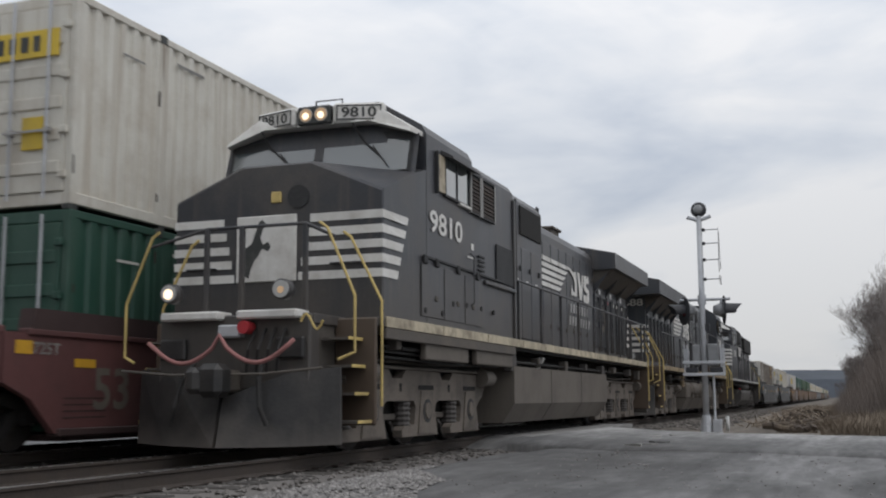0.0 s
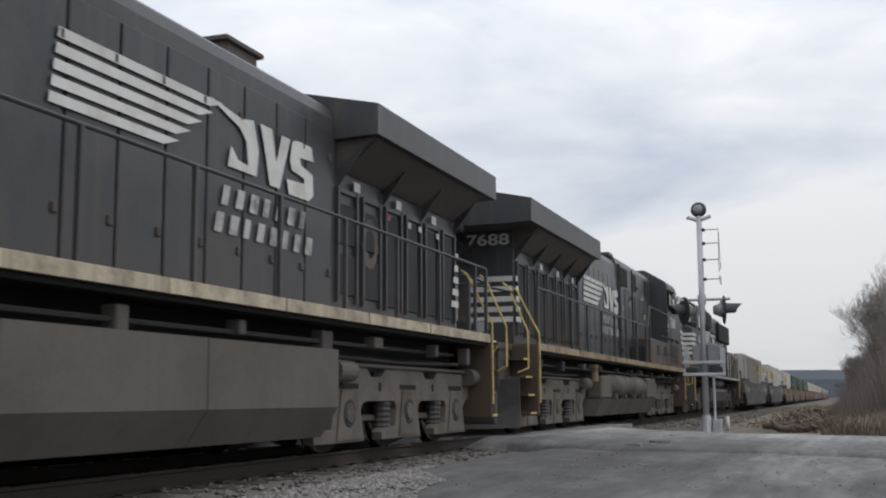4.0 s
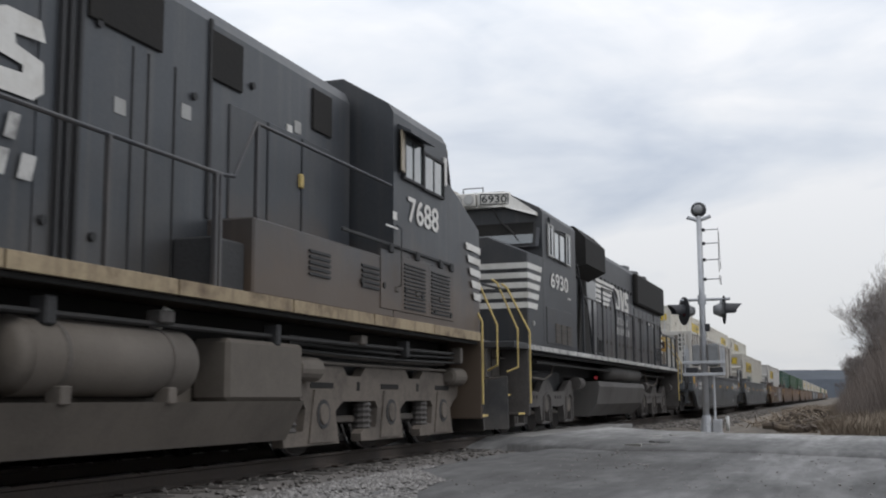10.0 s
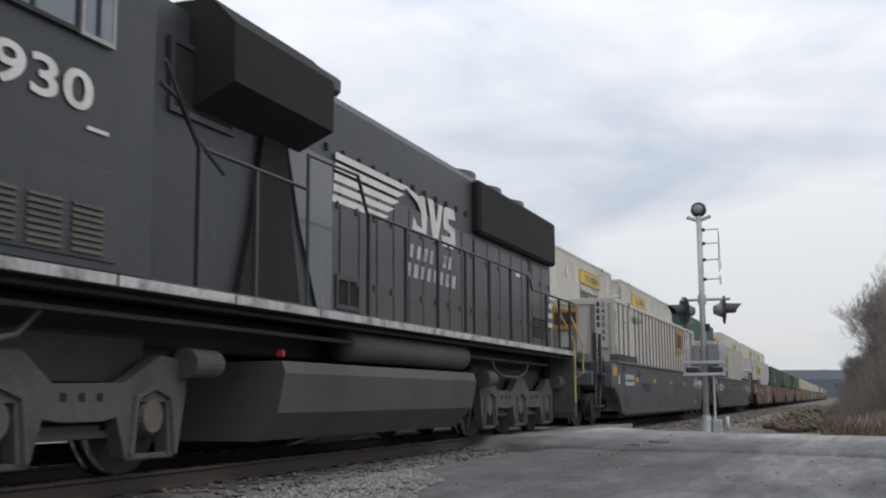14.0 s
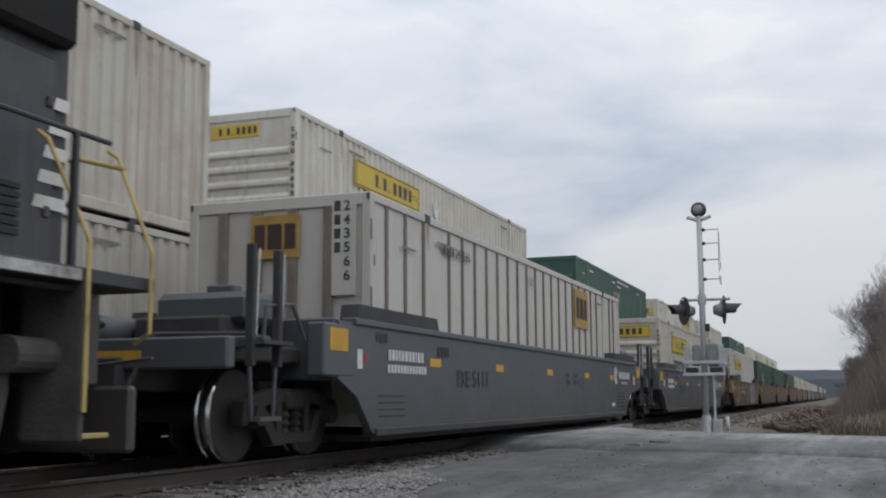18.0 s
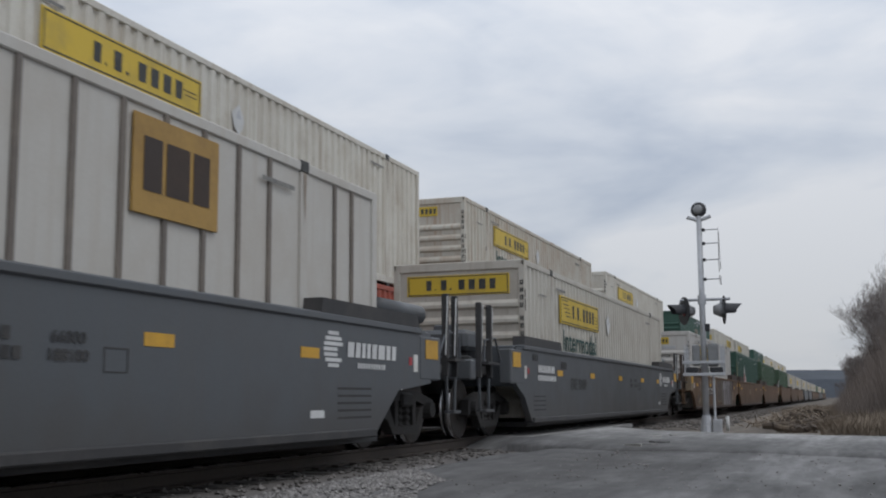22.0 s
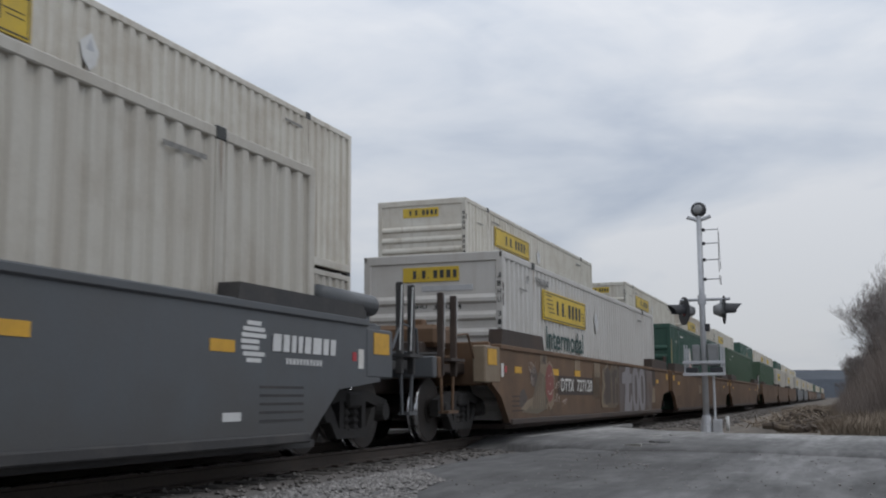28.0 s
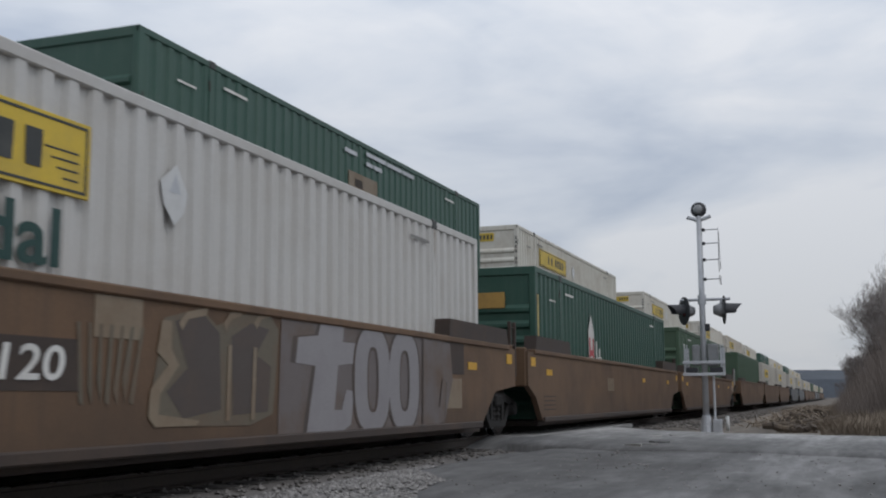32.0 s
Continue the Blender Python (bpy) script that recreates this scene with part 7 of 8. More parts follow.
    for s in (-1, 1):
        # lighter colour here brightens the wing's shaded underside
        part("radiator_slope", Shape().prism([(s * 0.97, 3.40), (s * 1.48, 3.80), (s * 0.97, 3.80)], "x", w0 + 0.1, hood_end - 0.05), M["dirty"], t)
    part("radiator_top", sbox(w0 + 0.3, w1 - 0.3, -0.4, 0.4, zt + 0.22, zt + 0.28, c=0.02), M["grille"], t)
    for s in (-1, 1):
        nb = max(2, int((w1 - w0) / 1.3))
        # screen also lightened by colour, against the shade under the wing
        part("radiator_screen", Shape().add([(w0 + 0.2, s * 1.46, 3.765), (hood_end - 0.15, s * 1.46, 3.765), (hood_end - 0.15, s * 1.02, 3.42), (w0 + 0.2, s * 1.02, 3.42)], [(0, 1, 2, 3)]), M["dirty"], t)
        for k in range(nb + 1):
            x = w0 + 0.1 + (hood_end - w0 - 0.2) * k / nb
            part("wing_brace", Shape().prism([(s * 0.99, 3.2), (s * 1.36, 3.70), (s * 0.99, 3.44)], "x", x - 0.015, x + 0.015), B, t)
        n = int((hood_end - w0) / 0.75)
        for k in range(n):
            x = w0 + 0.1 + k * 0.75
            if not newer and k < 2:
                for za in (1.9, 2.52):
                    part("filter_opening", sbox(x, x + 0.5, s * 0.98, s * 1.005, za, za + 0.5, c=0.008), M["grille"], t, "dark screened opening")
            else:
                part("filter_opening", sbox(x + 0.05, x + 0.42, s * 0.98, s * 1.005, 1.85, 3.1, c=0.008), M["grille"], t, "dark screened opening")
            part("opening_frame", Shape().box(x - 0.05, x, s * 0.98, s * 1.03, 1.8, 3.2).box(x + 0.5, x + 0.55, s * 0.98, s * 1.03, 1.8, 3.2).box(x, x + 0.5, s * 0.98, s * 1.02, 3.15, 3.2), B, t)
        for k in range(3):
            part("warning_plate", sbox(w0 + 0.5 + k * 1.4, w0 + 0.68 + k * 1.4, s * 1.03, s * 1.036, 3.22, 3.34), M["white"], t)
    if not newer:
        for x, w, m in ((w0 + 2.35, 0.09, "white"), (w0 + 2.75, 0.12, "white"), (w0 + 3.5, 0.1, "white"), (w0 + 1.6, 0.08, "red")):
            part("warning_plate", sbox(x, x + w, -1.036, -1.03, 3.02, 3.1), M[m], t)
        ring = Shape()
        P = lambda a, r: (w0 + 1.05 + r * math.cos(a), -1.012, 2.62 + 1.25 * r * math.sin(a))
        for k in range(20):
            a0, a1 = 0.314 * k, 0.314 * (k + 1)
            ring.add([P(a0, 0.15), P(a1, 0.15), P(a1, 0.24 + 0.02 * (k % 3)), P(a0, 0.24 + 0.02 * ((k + 1) % 3))], [(0, 1, 2, 3)])
        part("dust_ring", ring, M["tank"], t, "pale dusty ring on the hood door")
    # rear end of the hood
    if newer:
        plate = part("rear_mark", sbox(hood_end, hood_end + 0.012, -0.70, -0.02, 1.98, 2.98, c=0.004), M["white"], t, "white panel with a dark blot")
        pts = [(0.30, 0.04), (0.42, 0.10), (0.38, 0.30), (0.55, 0.42), (0.62, 0.62), (0.50, 0.90), (0.34, 0.96), (0.22, 0.86), (0.36, 0.80), (0.40, 0.62), (0.26, 0.60), (0.12, 0.68), (0.10, 0.56), (0.24, 0.46), (0.22, 0.26)]
        part("mark_blot", Shape().add([(hood_end + 0.016, -0.70 + 0.68 * p, 1.98 + q) for p, q in pts], [tuple(range(len(pts)))]), M["ink"], plate)
    for s in (-1, 1):
        for k in range(5):
            za = 2.05 + 0.19 * k
            i0 = 0.74 if newer and s < 0 else 0.12
            part("rear_stripe", Shape().add([(hood_end + 0.006, s * (i0 + 0.03), za), (hood_end + 0.006, s * 0.975, za), (hood_end + 0.006, s * 0.975, za + 0.10), (hood_end + 0.006, s * i0, za + 0.10)], [(0, 1, 2, 3)])
                 .add([(hood_end, s * 1.034, za), (hood_end - 0.35 + 0.05 * k, s * 1.034, za), (hood_end - 0.32 + 0.05 * k, s * 1.034, za + 0.1), (hood_end, s * 1.034, za + 0.1)], [(0, 1, 2, 3)]), M["white"], t, "white rear stripe")
    part("rear_light_box", sbox(w1 - 0.1, w1 + 0.08, 0.0, 0.28, 3.66, 4.14, c=0.03), M["grille"], t)
    part("rear_bell", Shape().cyl((hood_end, 0, 3.45), (hood_end + 0.35, 0, 3.45), 0.16, 14, 0.12), M["grille"], t)
    for z in (3.80, 4.00):
        part("rear_light", Shape().cyl((w1 + 0.07, 0.14, z), (w1 + 0.10, 0.14, z), 0.085, 16, 0.07), M["lens"], t, "unlit round rear light", True)
    lettering(number, 0.22, M["white"], t, pose(hood_end + 0.008, 0.08, 3.50, 90, 0, 90), 0.84)
    part("rear_door", sbox(hood_end, hood_end + 0.03, -0.10, 0.10, 1.7, 3.05, c=0.01), B, t)
    part("sand_filler", Shape().cyl((hood_end, 0.1, 3.25), (hood_end + 0.15, 0.1, 3.25), 0.12, 12, 0.09), M["grille"], t)
    # side number and marks on the wall that faces the camera
    yn = side * 1.512
    if side < 0:
        lettering(number, 0.31, M["white"], t, on_near_side(2.81, yn, 2.89), 1.37)
        road_logo(t, -1, logo_u, 2.92, 1.034)
        bars([0.05] * 5, 0.05, 0.02, M["white"], t, on_near_side(4.4, yn, 2.72), "number_bars")
    else:
        lettering(number, 0.34, M["white"], t, pose(4.25, yn, 2.90, 90, 0, 180), 1.14)
        road_logo(t, 1, logo_u, 2.92, 1.034, True, 0.24)
        bars([0.05] * 6, 0.05, 0.02, M["white"], t, pose(5.0, yn, 2.74, 90, 0, 180), "number_bars")
        for k in range(2):
            lv = new("louvre_panel")
            lv.parent = t
            part("panel", sbox(2.6 + 0.98 * k, 3.5 + 0.98 * k, 1.5, 1.514, 1.72, 2.42, c=0.006), B, lv)
            for q in range(12):
                part("louvre", sbox(2.68 + 0.98 * k, 3.42 + 0.98 * k, 1.514, 1.53, 1.77 + 0.05 * q, 1.79 + 0.05 * q), M["grille"], lv)
    # tank
    tp = [(-1.42, 1.18), (1.42, 1.18), (1.42, 0.55), (1.2, 0.22), (-1.2, 0.22), (-1.42, 0.55)]
    if tanks:
        part("fuel_tank", Shape().prism([(-1.0, 1.18), (1.0, 1.18), (1.0, 0.62), (1.42, 0.62), (1.2, 0.22), (-1.2, 0.22), (-1.42, 0.62), (-1.0, 0.62)], "x", 6.95, 14.8), M["tank"], t, "dusty grey fuel tank")
        for s in (-1, 1):
            part("fuel_filter", Shape().cyl((15.1, s * 1.3, 1.02), (15.1, s * 1.3, 1.32), 0.07, 12).cyl((15.27, s * 1.3, 1.02), (15.27, s * 1.3, 1.32), 0.07, 12).box(14.98, 15.4, s * 1.2, s * 1.38, 1.32, 1.40), M["cream_dirty"], t, "pair of pale filter canisters")
            for a, b in tanks:
                part("air_reservoir", Shape().cyl((a, s * 1.18, 0.95), (a + 0.1, s * 1.18, 0.95), 0.2, 18, 0.29).cyl((a + 0.1, s * 1.18, 0.95), (b - 0.1, s * 1.18, 0.95), 0.29, 36).cyl((b - 0.1, s * 1.18, 0.95), (b, s * 1.18, 0.95), 0.29, 18, 0.2), M["tank"], t, "dusty cylindrical air reservoir", True)
            part("tank_box", sbox(6.95, 8.45, s * 1.0, s * 1.4, 0.62, 1.2, c=0.04), M["tank"], t)
            for a, b in tanks:
                for x in (a + 0.45, b - 0.45):
                    part("tank_strap", Shape().cyl((x - 0.025, s * 1.18, 0.95), (x + 0.025, s * 1.18, 0.95), 0.296, 36), M["dirty"], t)
                    part("tank_bracket", sbox(x - 0.06, x + 0.06, s * 1.30, s * 1.45, 0.60, 0.74, c=0.01), M["tank"], t)
            part("tank_box", sbox(13.68, 14.8, s * 1.0, s * 1.4, 0.62, 1.16, c=0.04), M["tank"], t)
    else:
        part("fuel_tank", Shape().prism(tp, "x", 7.15, 15.0), M["tank"], t, "dusty grey fuel tank")
        for x in (9.7, 12.3):
            part("tank_strap", Shape().prism([(a * 1.006, b) for a, b in tp], "x", x, x + 0.03), M["dirty"], t)
    for s in (-1, 1):
        part("filler_pipe", Shape().tube([(9.4, s * 1.2, 1.16), (9.35, s * 1.35, 1.4)], 0.05, 8), M["white"], t)
        part("under_pipe", Shape().tube([(2.2, s * 1.34, 1.28), (7.0, s * 1.34, 1.26), (15.0, s * 1.34, 1.26), (L - 2.2, s * 1.2, 1.28)], 0.025, 6), M["hose"], t)
    a0, sp = (1.95, 2.0) if newer else (1.72, 1.93)
    loco_truck(t, [a0, a0 + sp, a0 + 2 * sp], moving, flip=newer)
    a0 = 2.05 if newer else 1.9
    loco_truck(t, [L - a0 - 2 * sp, L - a0 - sp, L - a0], moving, flip=newer)
    side_rails(t, 8.75 if newer else 7.15, L - 1.35, [8.78 if newer else 7.3, 8.85, 10.4, 11.95, 13.5, 15.05, 16.6, 18.15, L - 1.9, L - 1.35])
    end_steps(t, 1.24 if newer else 1.12, -1, 1 if newer else 4, 0.0 if newer else 0.12)
    end_steps(t, L - 1.24, 1, 4 if newer else 1)
    coupler_end(t, 0.45 if newer else 0.26, -1, True)
    coupler_end(t, L - 0.45, 1, newer)
    ditch_lights(t, 0.2 if newer else 0.04, 1.88, 0.74, lit)
    ditch_lights(t, L - 0.2, 1.88, 0.74, False, 1)
    if lit:
        part("marker_lamp", Shape().cyl((0.24, -0.24, 1.46), (0.06, -0.24, 1.46), 0.075, 14), M["red"], t, "unlit red marker lamp")
    for u, sg in ((0.4, -1), (L - 0.4, 1)):
        for y in (-0.86, -0.02, 0.46):
            part("end_post", sbox(u - 0.03, u + 0.03, y - 0.03, y + 0.03, 1.62, 2.68, c=0.006), M["black"], t)
        part("end_handrail", Shape().tube([(u, -1.25, 2.5), (u, -0.86, 2.68), (u, 0.46, 2.68), (u, 1.25, 2.5)], 0.021, 8), M["black"], t)
        part("mu_hose", Shape().tube([(u + sg * (0.28 if newer else 0.44), 0.95 - 0.095 * k, (1.37 if k == 10 else 1.30) - 0.25 * abs(math.sin(math.pi * k / 10))) for k in range(21)], 0.026, 8), M["hose" if newer else "red_hose"], t, "black loop of hose" if newer else "faded red loop of hose", True)
        part("jumper_cable", Shape().tube([(u + sg * 0.34, -0.98 - 0.035 * k, 1.50 + 0.09 * math.sin(0.8 * k)) for k in range(9)], 0.014, 6), M["yellow"], t, "looped yellow jumper cable")
        for k in range(4):
            part("air_line", Shape().tube([(u + sg * 0.16, -0.7 + 0.13 * k, 1.45), (u + sg * 0.3, -0.68 + 0.13 * k, 1.2), (u + sg * 0.22, -0.62 + 0.13 * k, 0.95)], 0.018, 6), M["hose"], t)
        part("receptacle", sbox(u + sg * 0.1, u + sg * 0.25, -0.15, 0.15, 1.35, 1.5, c=0.02), M["metal_grey"], t)
    return t, moving


def emd_loco(name, label, number):
    """An older wide-cab unit; local x = 0 at the front of its deck."""
    moving = []
    t = thing(name, label, "locomotive")
    B, L, z0 = M["black_deep"], 20.7, 1.60
    # near-black underframe, coloured to look like the shade below the deck
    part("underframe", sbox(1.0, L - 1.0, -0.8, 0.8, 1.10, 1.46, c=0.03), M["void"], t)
    part("deck", sbox(0.1, L - 0.1, -1.5, 1.5, 1.49, 1.60, c=0.01), B, t)
    for s in (-1, 1):
        x = 0.95
        while x < L - 1.1:
            x2 = min(x + 1.75, L - 1.0)
            part("sill_stripe", sbox(x, x2 - 0.04, s * 1.5, s * 1.522, 1.495, 1.58, c=0.004), M["white_worn"], t, "scuffed white sill stripe")
            x = x2
        # black strip painting the shade under the white sill
        part("side_sill", sbox(0.95, L - 1.0, s * 1.40, s * 1.44, 1.42, 1.46, c=0.01), M["void"], t)
    # nose and cab
    sec = lambda u, w, zt, wc, zs: [(u, -w, z0), (u, w, z0), (u, w, zs), (u, wc, zt), (u, -wc, zt), (u, -w, zs)]
    part("nose", Shape().loft([sec(1.08, 1.47, 3.535, 0.74, 3.22), sec(1.14, 1.48, 3.56, 0.75, 3.235), sec(2.2, 1.5, 3.50, 0.9, 3.255)]), B, t)
    horse_door(t, 1.08, 2.12, 3.0)
    for k in range(5):
        za = 2.235 + 0.178 * k
        for s in (-1, 1):
            a0 = 0.33 if s < 0 else 0.58
            e = 1.62 + 0.085 * k
            part("nose_stripe", Shape().add([(1.068, s * (a0 + 0.05 * k), za), (1.068, s * 1.488, za), (1.068, s * 1.488, za + 0.105), (1.068, s * (a0 + 0.05 * k), za + 0.105)], [(0, 1, 2, 3)])
                 .add([(1.068, s * 1.488, za), (e, s * 1.507, za), (e + 0.05, s * 1.507, za + 0.105), (1.068, s * 1.488, za + 0.105)], [(0, 1, 2, 3)]), M["white"], t, "white nose stripe")
    for z in (2.55, 2.92):
        part("nose_grab", Shape().tube([(1.07, -0.75, z), (1.0, -0.75, z), (1.0, -1.2, z), (1.07, -1.2, z)], 0.013, 6), M["black_deep"], t)
    part("door_plate", sbox(1.04, 1.09, -0.05, 0.07, 3.14, 3.32, c=0.01), M["amber"], t, "small yellow lamp bracket")
    prof = [(-1.5, z0), (1.5, z0), (1.5, 4.13), (1.44, 4.22), (0.74, 4.57), (-0.74, 4.57), (-1.44, 4.22), (-1.5, 4.13)]
    part("cab", Shape().prism(prof, "x", 2.1, 4.85), B, t, "black wide cab")
    cab_front(t, 1.08, 1.98, 2.18, 3.46, False, number, 4.56, 0.78, 4.08, board_w=0.64, reflect_from=0.40)
    for s in (-1, 1):
        window(t, 2.9, 3.82, 3.34, 3.86, 1.5, s)
        window(t, 2.47, 2.82, 3.36, 3.92, 1.51, s, 0.03, "pale")
        window(t, 3.9, 4.24, 3.34, 3.92, 1.51, s, 0.03, "pale")
        part("window_shade", Shape().prism([(2.55, 4.08), (4.3, 4.08), (4.3, 3.98), (2.9, 3.90), (2.75, 3.72)], "y", s * 1.5, s * 1.53), B, t)
        part("cab_hatch", sbox(2.3, 4.4, s * 1.5, s * 1.514, 1.66, 2.35, c=0.008), B, t)
        lv = new("louvre_panel")
        lv.parent = t
        for k in range(3):
            for q in range(8):
                part("louvre", sbox(2.92 + 0.47 * k, 3.28 + 0.47 * k, s * 1.514, s * 1.534, 1.70 + 0.048 * q, 1.725 + 0.048 * q), M["tank"], lv)
        part("side_lamp", sbox(1.36, 1.46, s * 1.48, s * 1.51, 1.93, 2.02, c=0.01), M["frame_grey"], t)
    lettering(number, 0.31, M["white"], t, on_near_side(2.64, -1.512, 2.74), 1.42)
    bars([0.05] * 4, 0.06, 0.02, M["white"], t, on_near_side(4.0, -1.512, 2.62), "number_bars")
    # dark equipment niche behind the cab with the intake box above
    part("short_hood", Shape().prism([(-0.95, z0), (0.95, z0), (0.95, 3.5), (0.9, 4.36), (0.6, 4.5), (-0.6, 4.5), (-0.9, 4.36), (-0.95, 3.5)], "x", 4.85, 9.0), B, t)
    for s in (-1, 1):
        part("framed_opening", sbox(5.9, 7.0, s * 0.94, s * 0.965, 3.34, 3.95, c=0.006), M["void"], t, "dark framed opening")
        part("opening_frame", Shape().box(5.84, 5.9, s * 0.94, s * 0.99, 3.28, 4.0).box(5.9, 7.0, s * 0.94, s * 0.99, 3.28, 3.34).box(5.9, 7.0, s * 0.94, s * 0.98, 3.95, 4.0), B, t)
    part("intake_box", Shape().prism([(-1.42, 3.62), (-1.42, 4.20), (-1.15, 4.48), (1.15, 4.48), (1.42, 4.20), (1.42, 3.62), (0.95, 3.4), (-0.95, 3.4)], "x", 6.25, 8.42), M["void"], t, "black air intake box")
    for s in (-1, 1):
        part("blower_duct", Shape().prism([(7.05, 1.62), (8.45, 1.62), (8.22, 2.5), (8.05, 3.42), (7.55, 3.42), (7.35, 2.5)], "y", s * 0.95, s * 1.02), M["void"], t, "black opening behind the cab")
        part("slant_panel", Shape().prism([(8.95, 1.62), (9.3, 1.62), (9.3, 3.5), (8.12, 3.5), (8.45, 2.6)], "y", s * 0.94, s * 0.99), M["black_gloss"], t, "glossy black side panel")
        part("access_frame", Shape().box(9.45, 10.15, s * 0.93, s * 0.985, 1.72, 1.78).box(9.45, 10.15, s * 0.93, s * 0.985, 2.08, 2.14).box(9.45, 9.5, s * 0.93, s * 0.985, 1.78, 2.08).box(9.78, 9.82, s * 0.93, s * 0.985, 1.78, 2.08).box(10.1, 10.15, s * 0.93, s * 0.985, 1.78, 2.08), B, t)
        part("access_opening", sbox(9.5, 10.1, s * 0.93, s * 0.967, 1.78, 2.08), M["void"], t, "small dark opening low on the hood")
        part("drain_pipe", Shape().tube([(5.0, s * 1.5, 3.45), (5.5, s * 1.48, 2.9), (6.0, s * 1.48, 2.66)], 0.02, 6), B, t)
    prof = [(-0.93, z0), (0.93, z0), (0.93, 4.28), (0.86, 4.40), (0.6, 4.46), (-0.6, 4.46), (-0.86, 4.40), (-0.93, 4.28)]
    part("long_hood", Shape().prism(prof, "x", 8.9, 20.15), B, t, "black long hood")
    part("dynamic_brake_hatch", sbox(8.3, 9.55, -1.0, 1.0, 4.36, 4.60, c=0.05), B, t)
    hood_doors(t, 9.0, 14.8, 10, 0.93, 1.68, 3.35)
    hood_doors(t, 14.9, 20.0, 7, 0.93, 1.68, 3.30)
    for s in (-1, 1):
        part("radiator_grille", sbox(14.9, 20.1, s * 0.90, s * 1.08, 3.40, 4.32, c=0.05), M["void"], t, "black radiator intake grille")
        for k in range(12):
            x = 9.2 + k * 0.48
            part("hood_bolt", sbox(x, x + 0.07, s * 0.93, s * 0.965, 3.62, 3.72, c=0.01), M["grille"], t)
        for k in range(5):
            za = 2.1 + 0.2 * k
            part("rear_stripe", Shape().add([(20.16, s * 0.1, za), (20.16, s * 0.92, za), (20.16, s * 0.92, za + 0.1), (20.16, s * 0.1, za + 0.1)], [(0, 1, 2, 3)])
                 .add([(20.14, s * 0.966, za), (19.75 + 0.05 * k, s * 0.966, za), (19.78 + 0.05 * k, s * 0.966, za + 0.1), (20.14, s * 0.966, za + 0.1)], [(0, 1, 2, 3)]), M["white"], t, "white rear stripe")
        for q in range(6):
            part("louvre", sbox(18.6, 19.6, s * 0.962, s * 0.985, 1.85 + 0.07 * q, 1.89 + 0.07 * q), M["grille"], t)
    for k in range(3):
        part("radiator_fan", Shape().cyl((15.8 + 1.6 * k, 0, 4.42), (15.8 + 1.6 * k, 0, 4.64), 0.68, 20), B, t, "", True)
    part("exhaust_outlet", sbox(11.2, 11.9, -0.3, 0.3, 4.40, 4.60, c=0.04), M["dirty"], t)
    road_logo(t, -1, 9.35, 3.02, 0.966)
    part("fuel_tank", Shape().prism([(-1.40, 1.02), (1.40, 1.02), (1.44, 0.9), (1.36, 0.5), (1.1, 0.22), (-1.1, 0.22), (-1.36, 0.5), (-1.44, 0.9)], "x", 7.3, 13.45), M["tank_grey"], t, "dusty grey fuel tank")
    for s in (-1, 1):
        part("air_reservoir", Shape().cyl((9.2, s * 1.18, 1.26), (13.4, s * 1.18, 1.26), 0.19, 16), M["tank_grey"], t, "dusty long air reservoir", True)
        part("under_pipe", Shape().tube([(2.0, s * 1.36, 1.3), (L - 2.0, s * 1.2, 1.28)], 0.025, 6), M["hose"], t)
        part("tank_marker", sbox(7.36, 7.40, s * 1.3, s * 1.38, 1.06, 1.13, c=0.008), M["red"], t)
    loco_truck(t, [1.72, 3.62, 5.5], moving, 0.52, "emd", "truck_dark")
    loco_truck(t, [L - 5.6, L - 3.7, L - 1.8], moving, 0.52, "emd", "truck_dark")
    for s in (-1, 1):
        y = s * 1.47
        part("handrail", Shape().tube([(4.98, y, 3.25), (5.25, y, 3.18), (5.58, y, 2.83), (7.66, y, 2.83)], 0.021, 8), B, t, "bent dark handrail")
        part("handrail", Shape().tube([(7.7, y, 1.6), (7.7, y, 3.2), (8.97, y, 3.22), (9.25, y, 2.82), (16.43, y, 2.82), (16.69, y, 2.59), (20.0, y, 2.59)], 0.021, 8), B, t, "long dark handrail with a step down")
        for x in (5.6, 6.6, 9.3, 10.5, 11.7, 12.9, 14.1, 15.3, 16.4, 17.7, 18.7, 19.6):
            part("stanchion", sbox(x - 0.024, x + 0.024, y - 0.025, y + 0.025, 1.5, 2.82 if x < 16.5 else 2.59, c=0.006), B, t)
        part("warning_plate", sbox(17.4, 17.72, s * 0.96, s * 0.966, 2.93, 2.99), M["white"], t)
        part("warning_plate", sbox(18.26, 18.4, s * 0.96, s * 0.966, 2.88, 3.04), M["white"], t)
        part("screened_opening", sbox(18.28, 18.58, s * 0.955, s * 0.968, 3.1, 3.36, c=0.004), M["hose"], t)
        spill = [(18.48 + 0.16 * math.cos(0.4488 * k) * (1 + 0.3 * math.sin(5 * k)), s * 0.966, 2.66 + 0.24 * math.sin(0.4488 * k) * (1 + 0.25 * math.cos(3 * k))) for k in range(14)]
        part("spill_stain", Shape().add(spill, [tuple(range(14))]), M["tank"], t, "pale dried spill on the hood door")
    end_steps(t, 1.0, -1, 2, inset=True)
    end_steps(t, L - 1.0, 1, 1, inset=True)
    coupler_end(t, 0.12, -1, True)
    coupler_end(t, L - 0.12, 1, False)
    ditch_lights(t, 0.3, 1.86, 0.62, False)
    for u, sg in ((0.2, -1), (L - 0.2, 1)):
        for y in (-0.75, -0.3, 0.5):
            part("end_post", sbox(u - 0.03, u + 0.03, y - 0.03, y + 0.03, 1.6, 2.62, c=0.006), M["black_deep"], t)
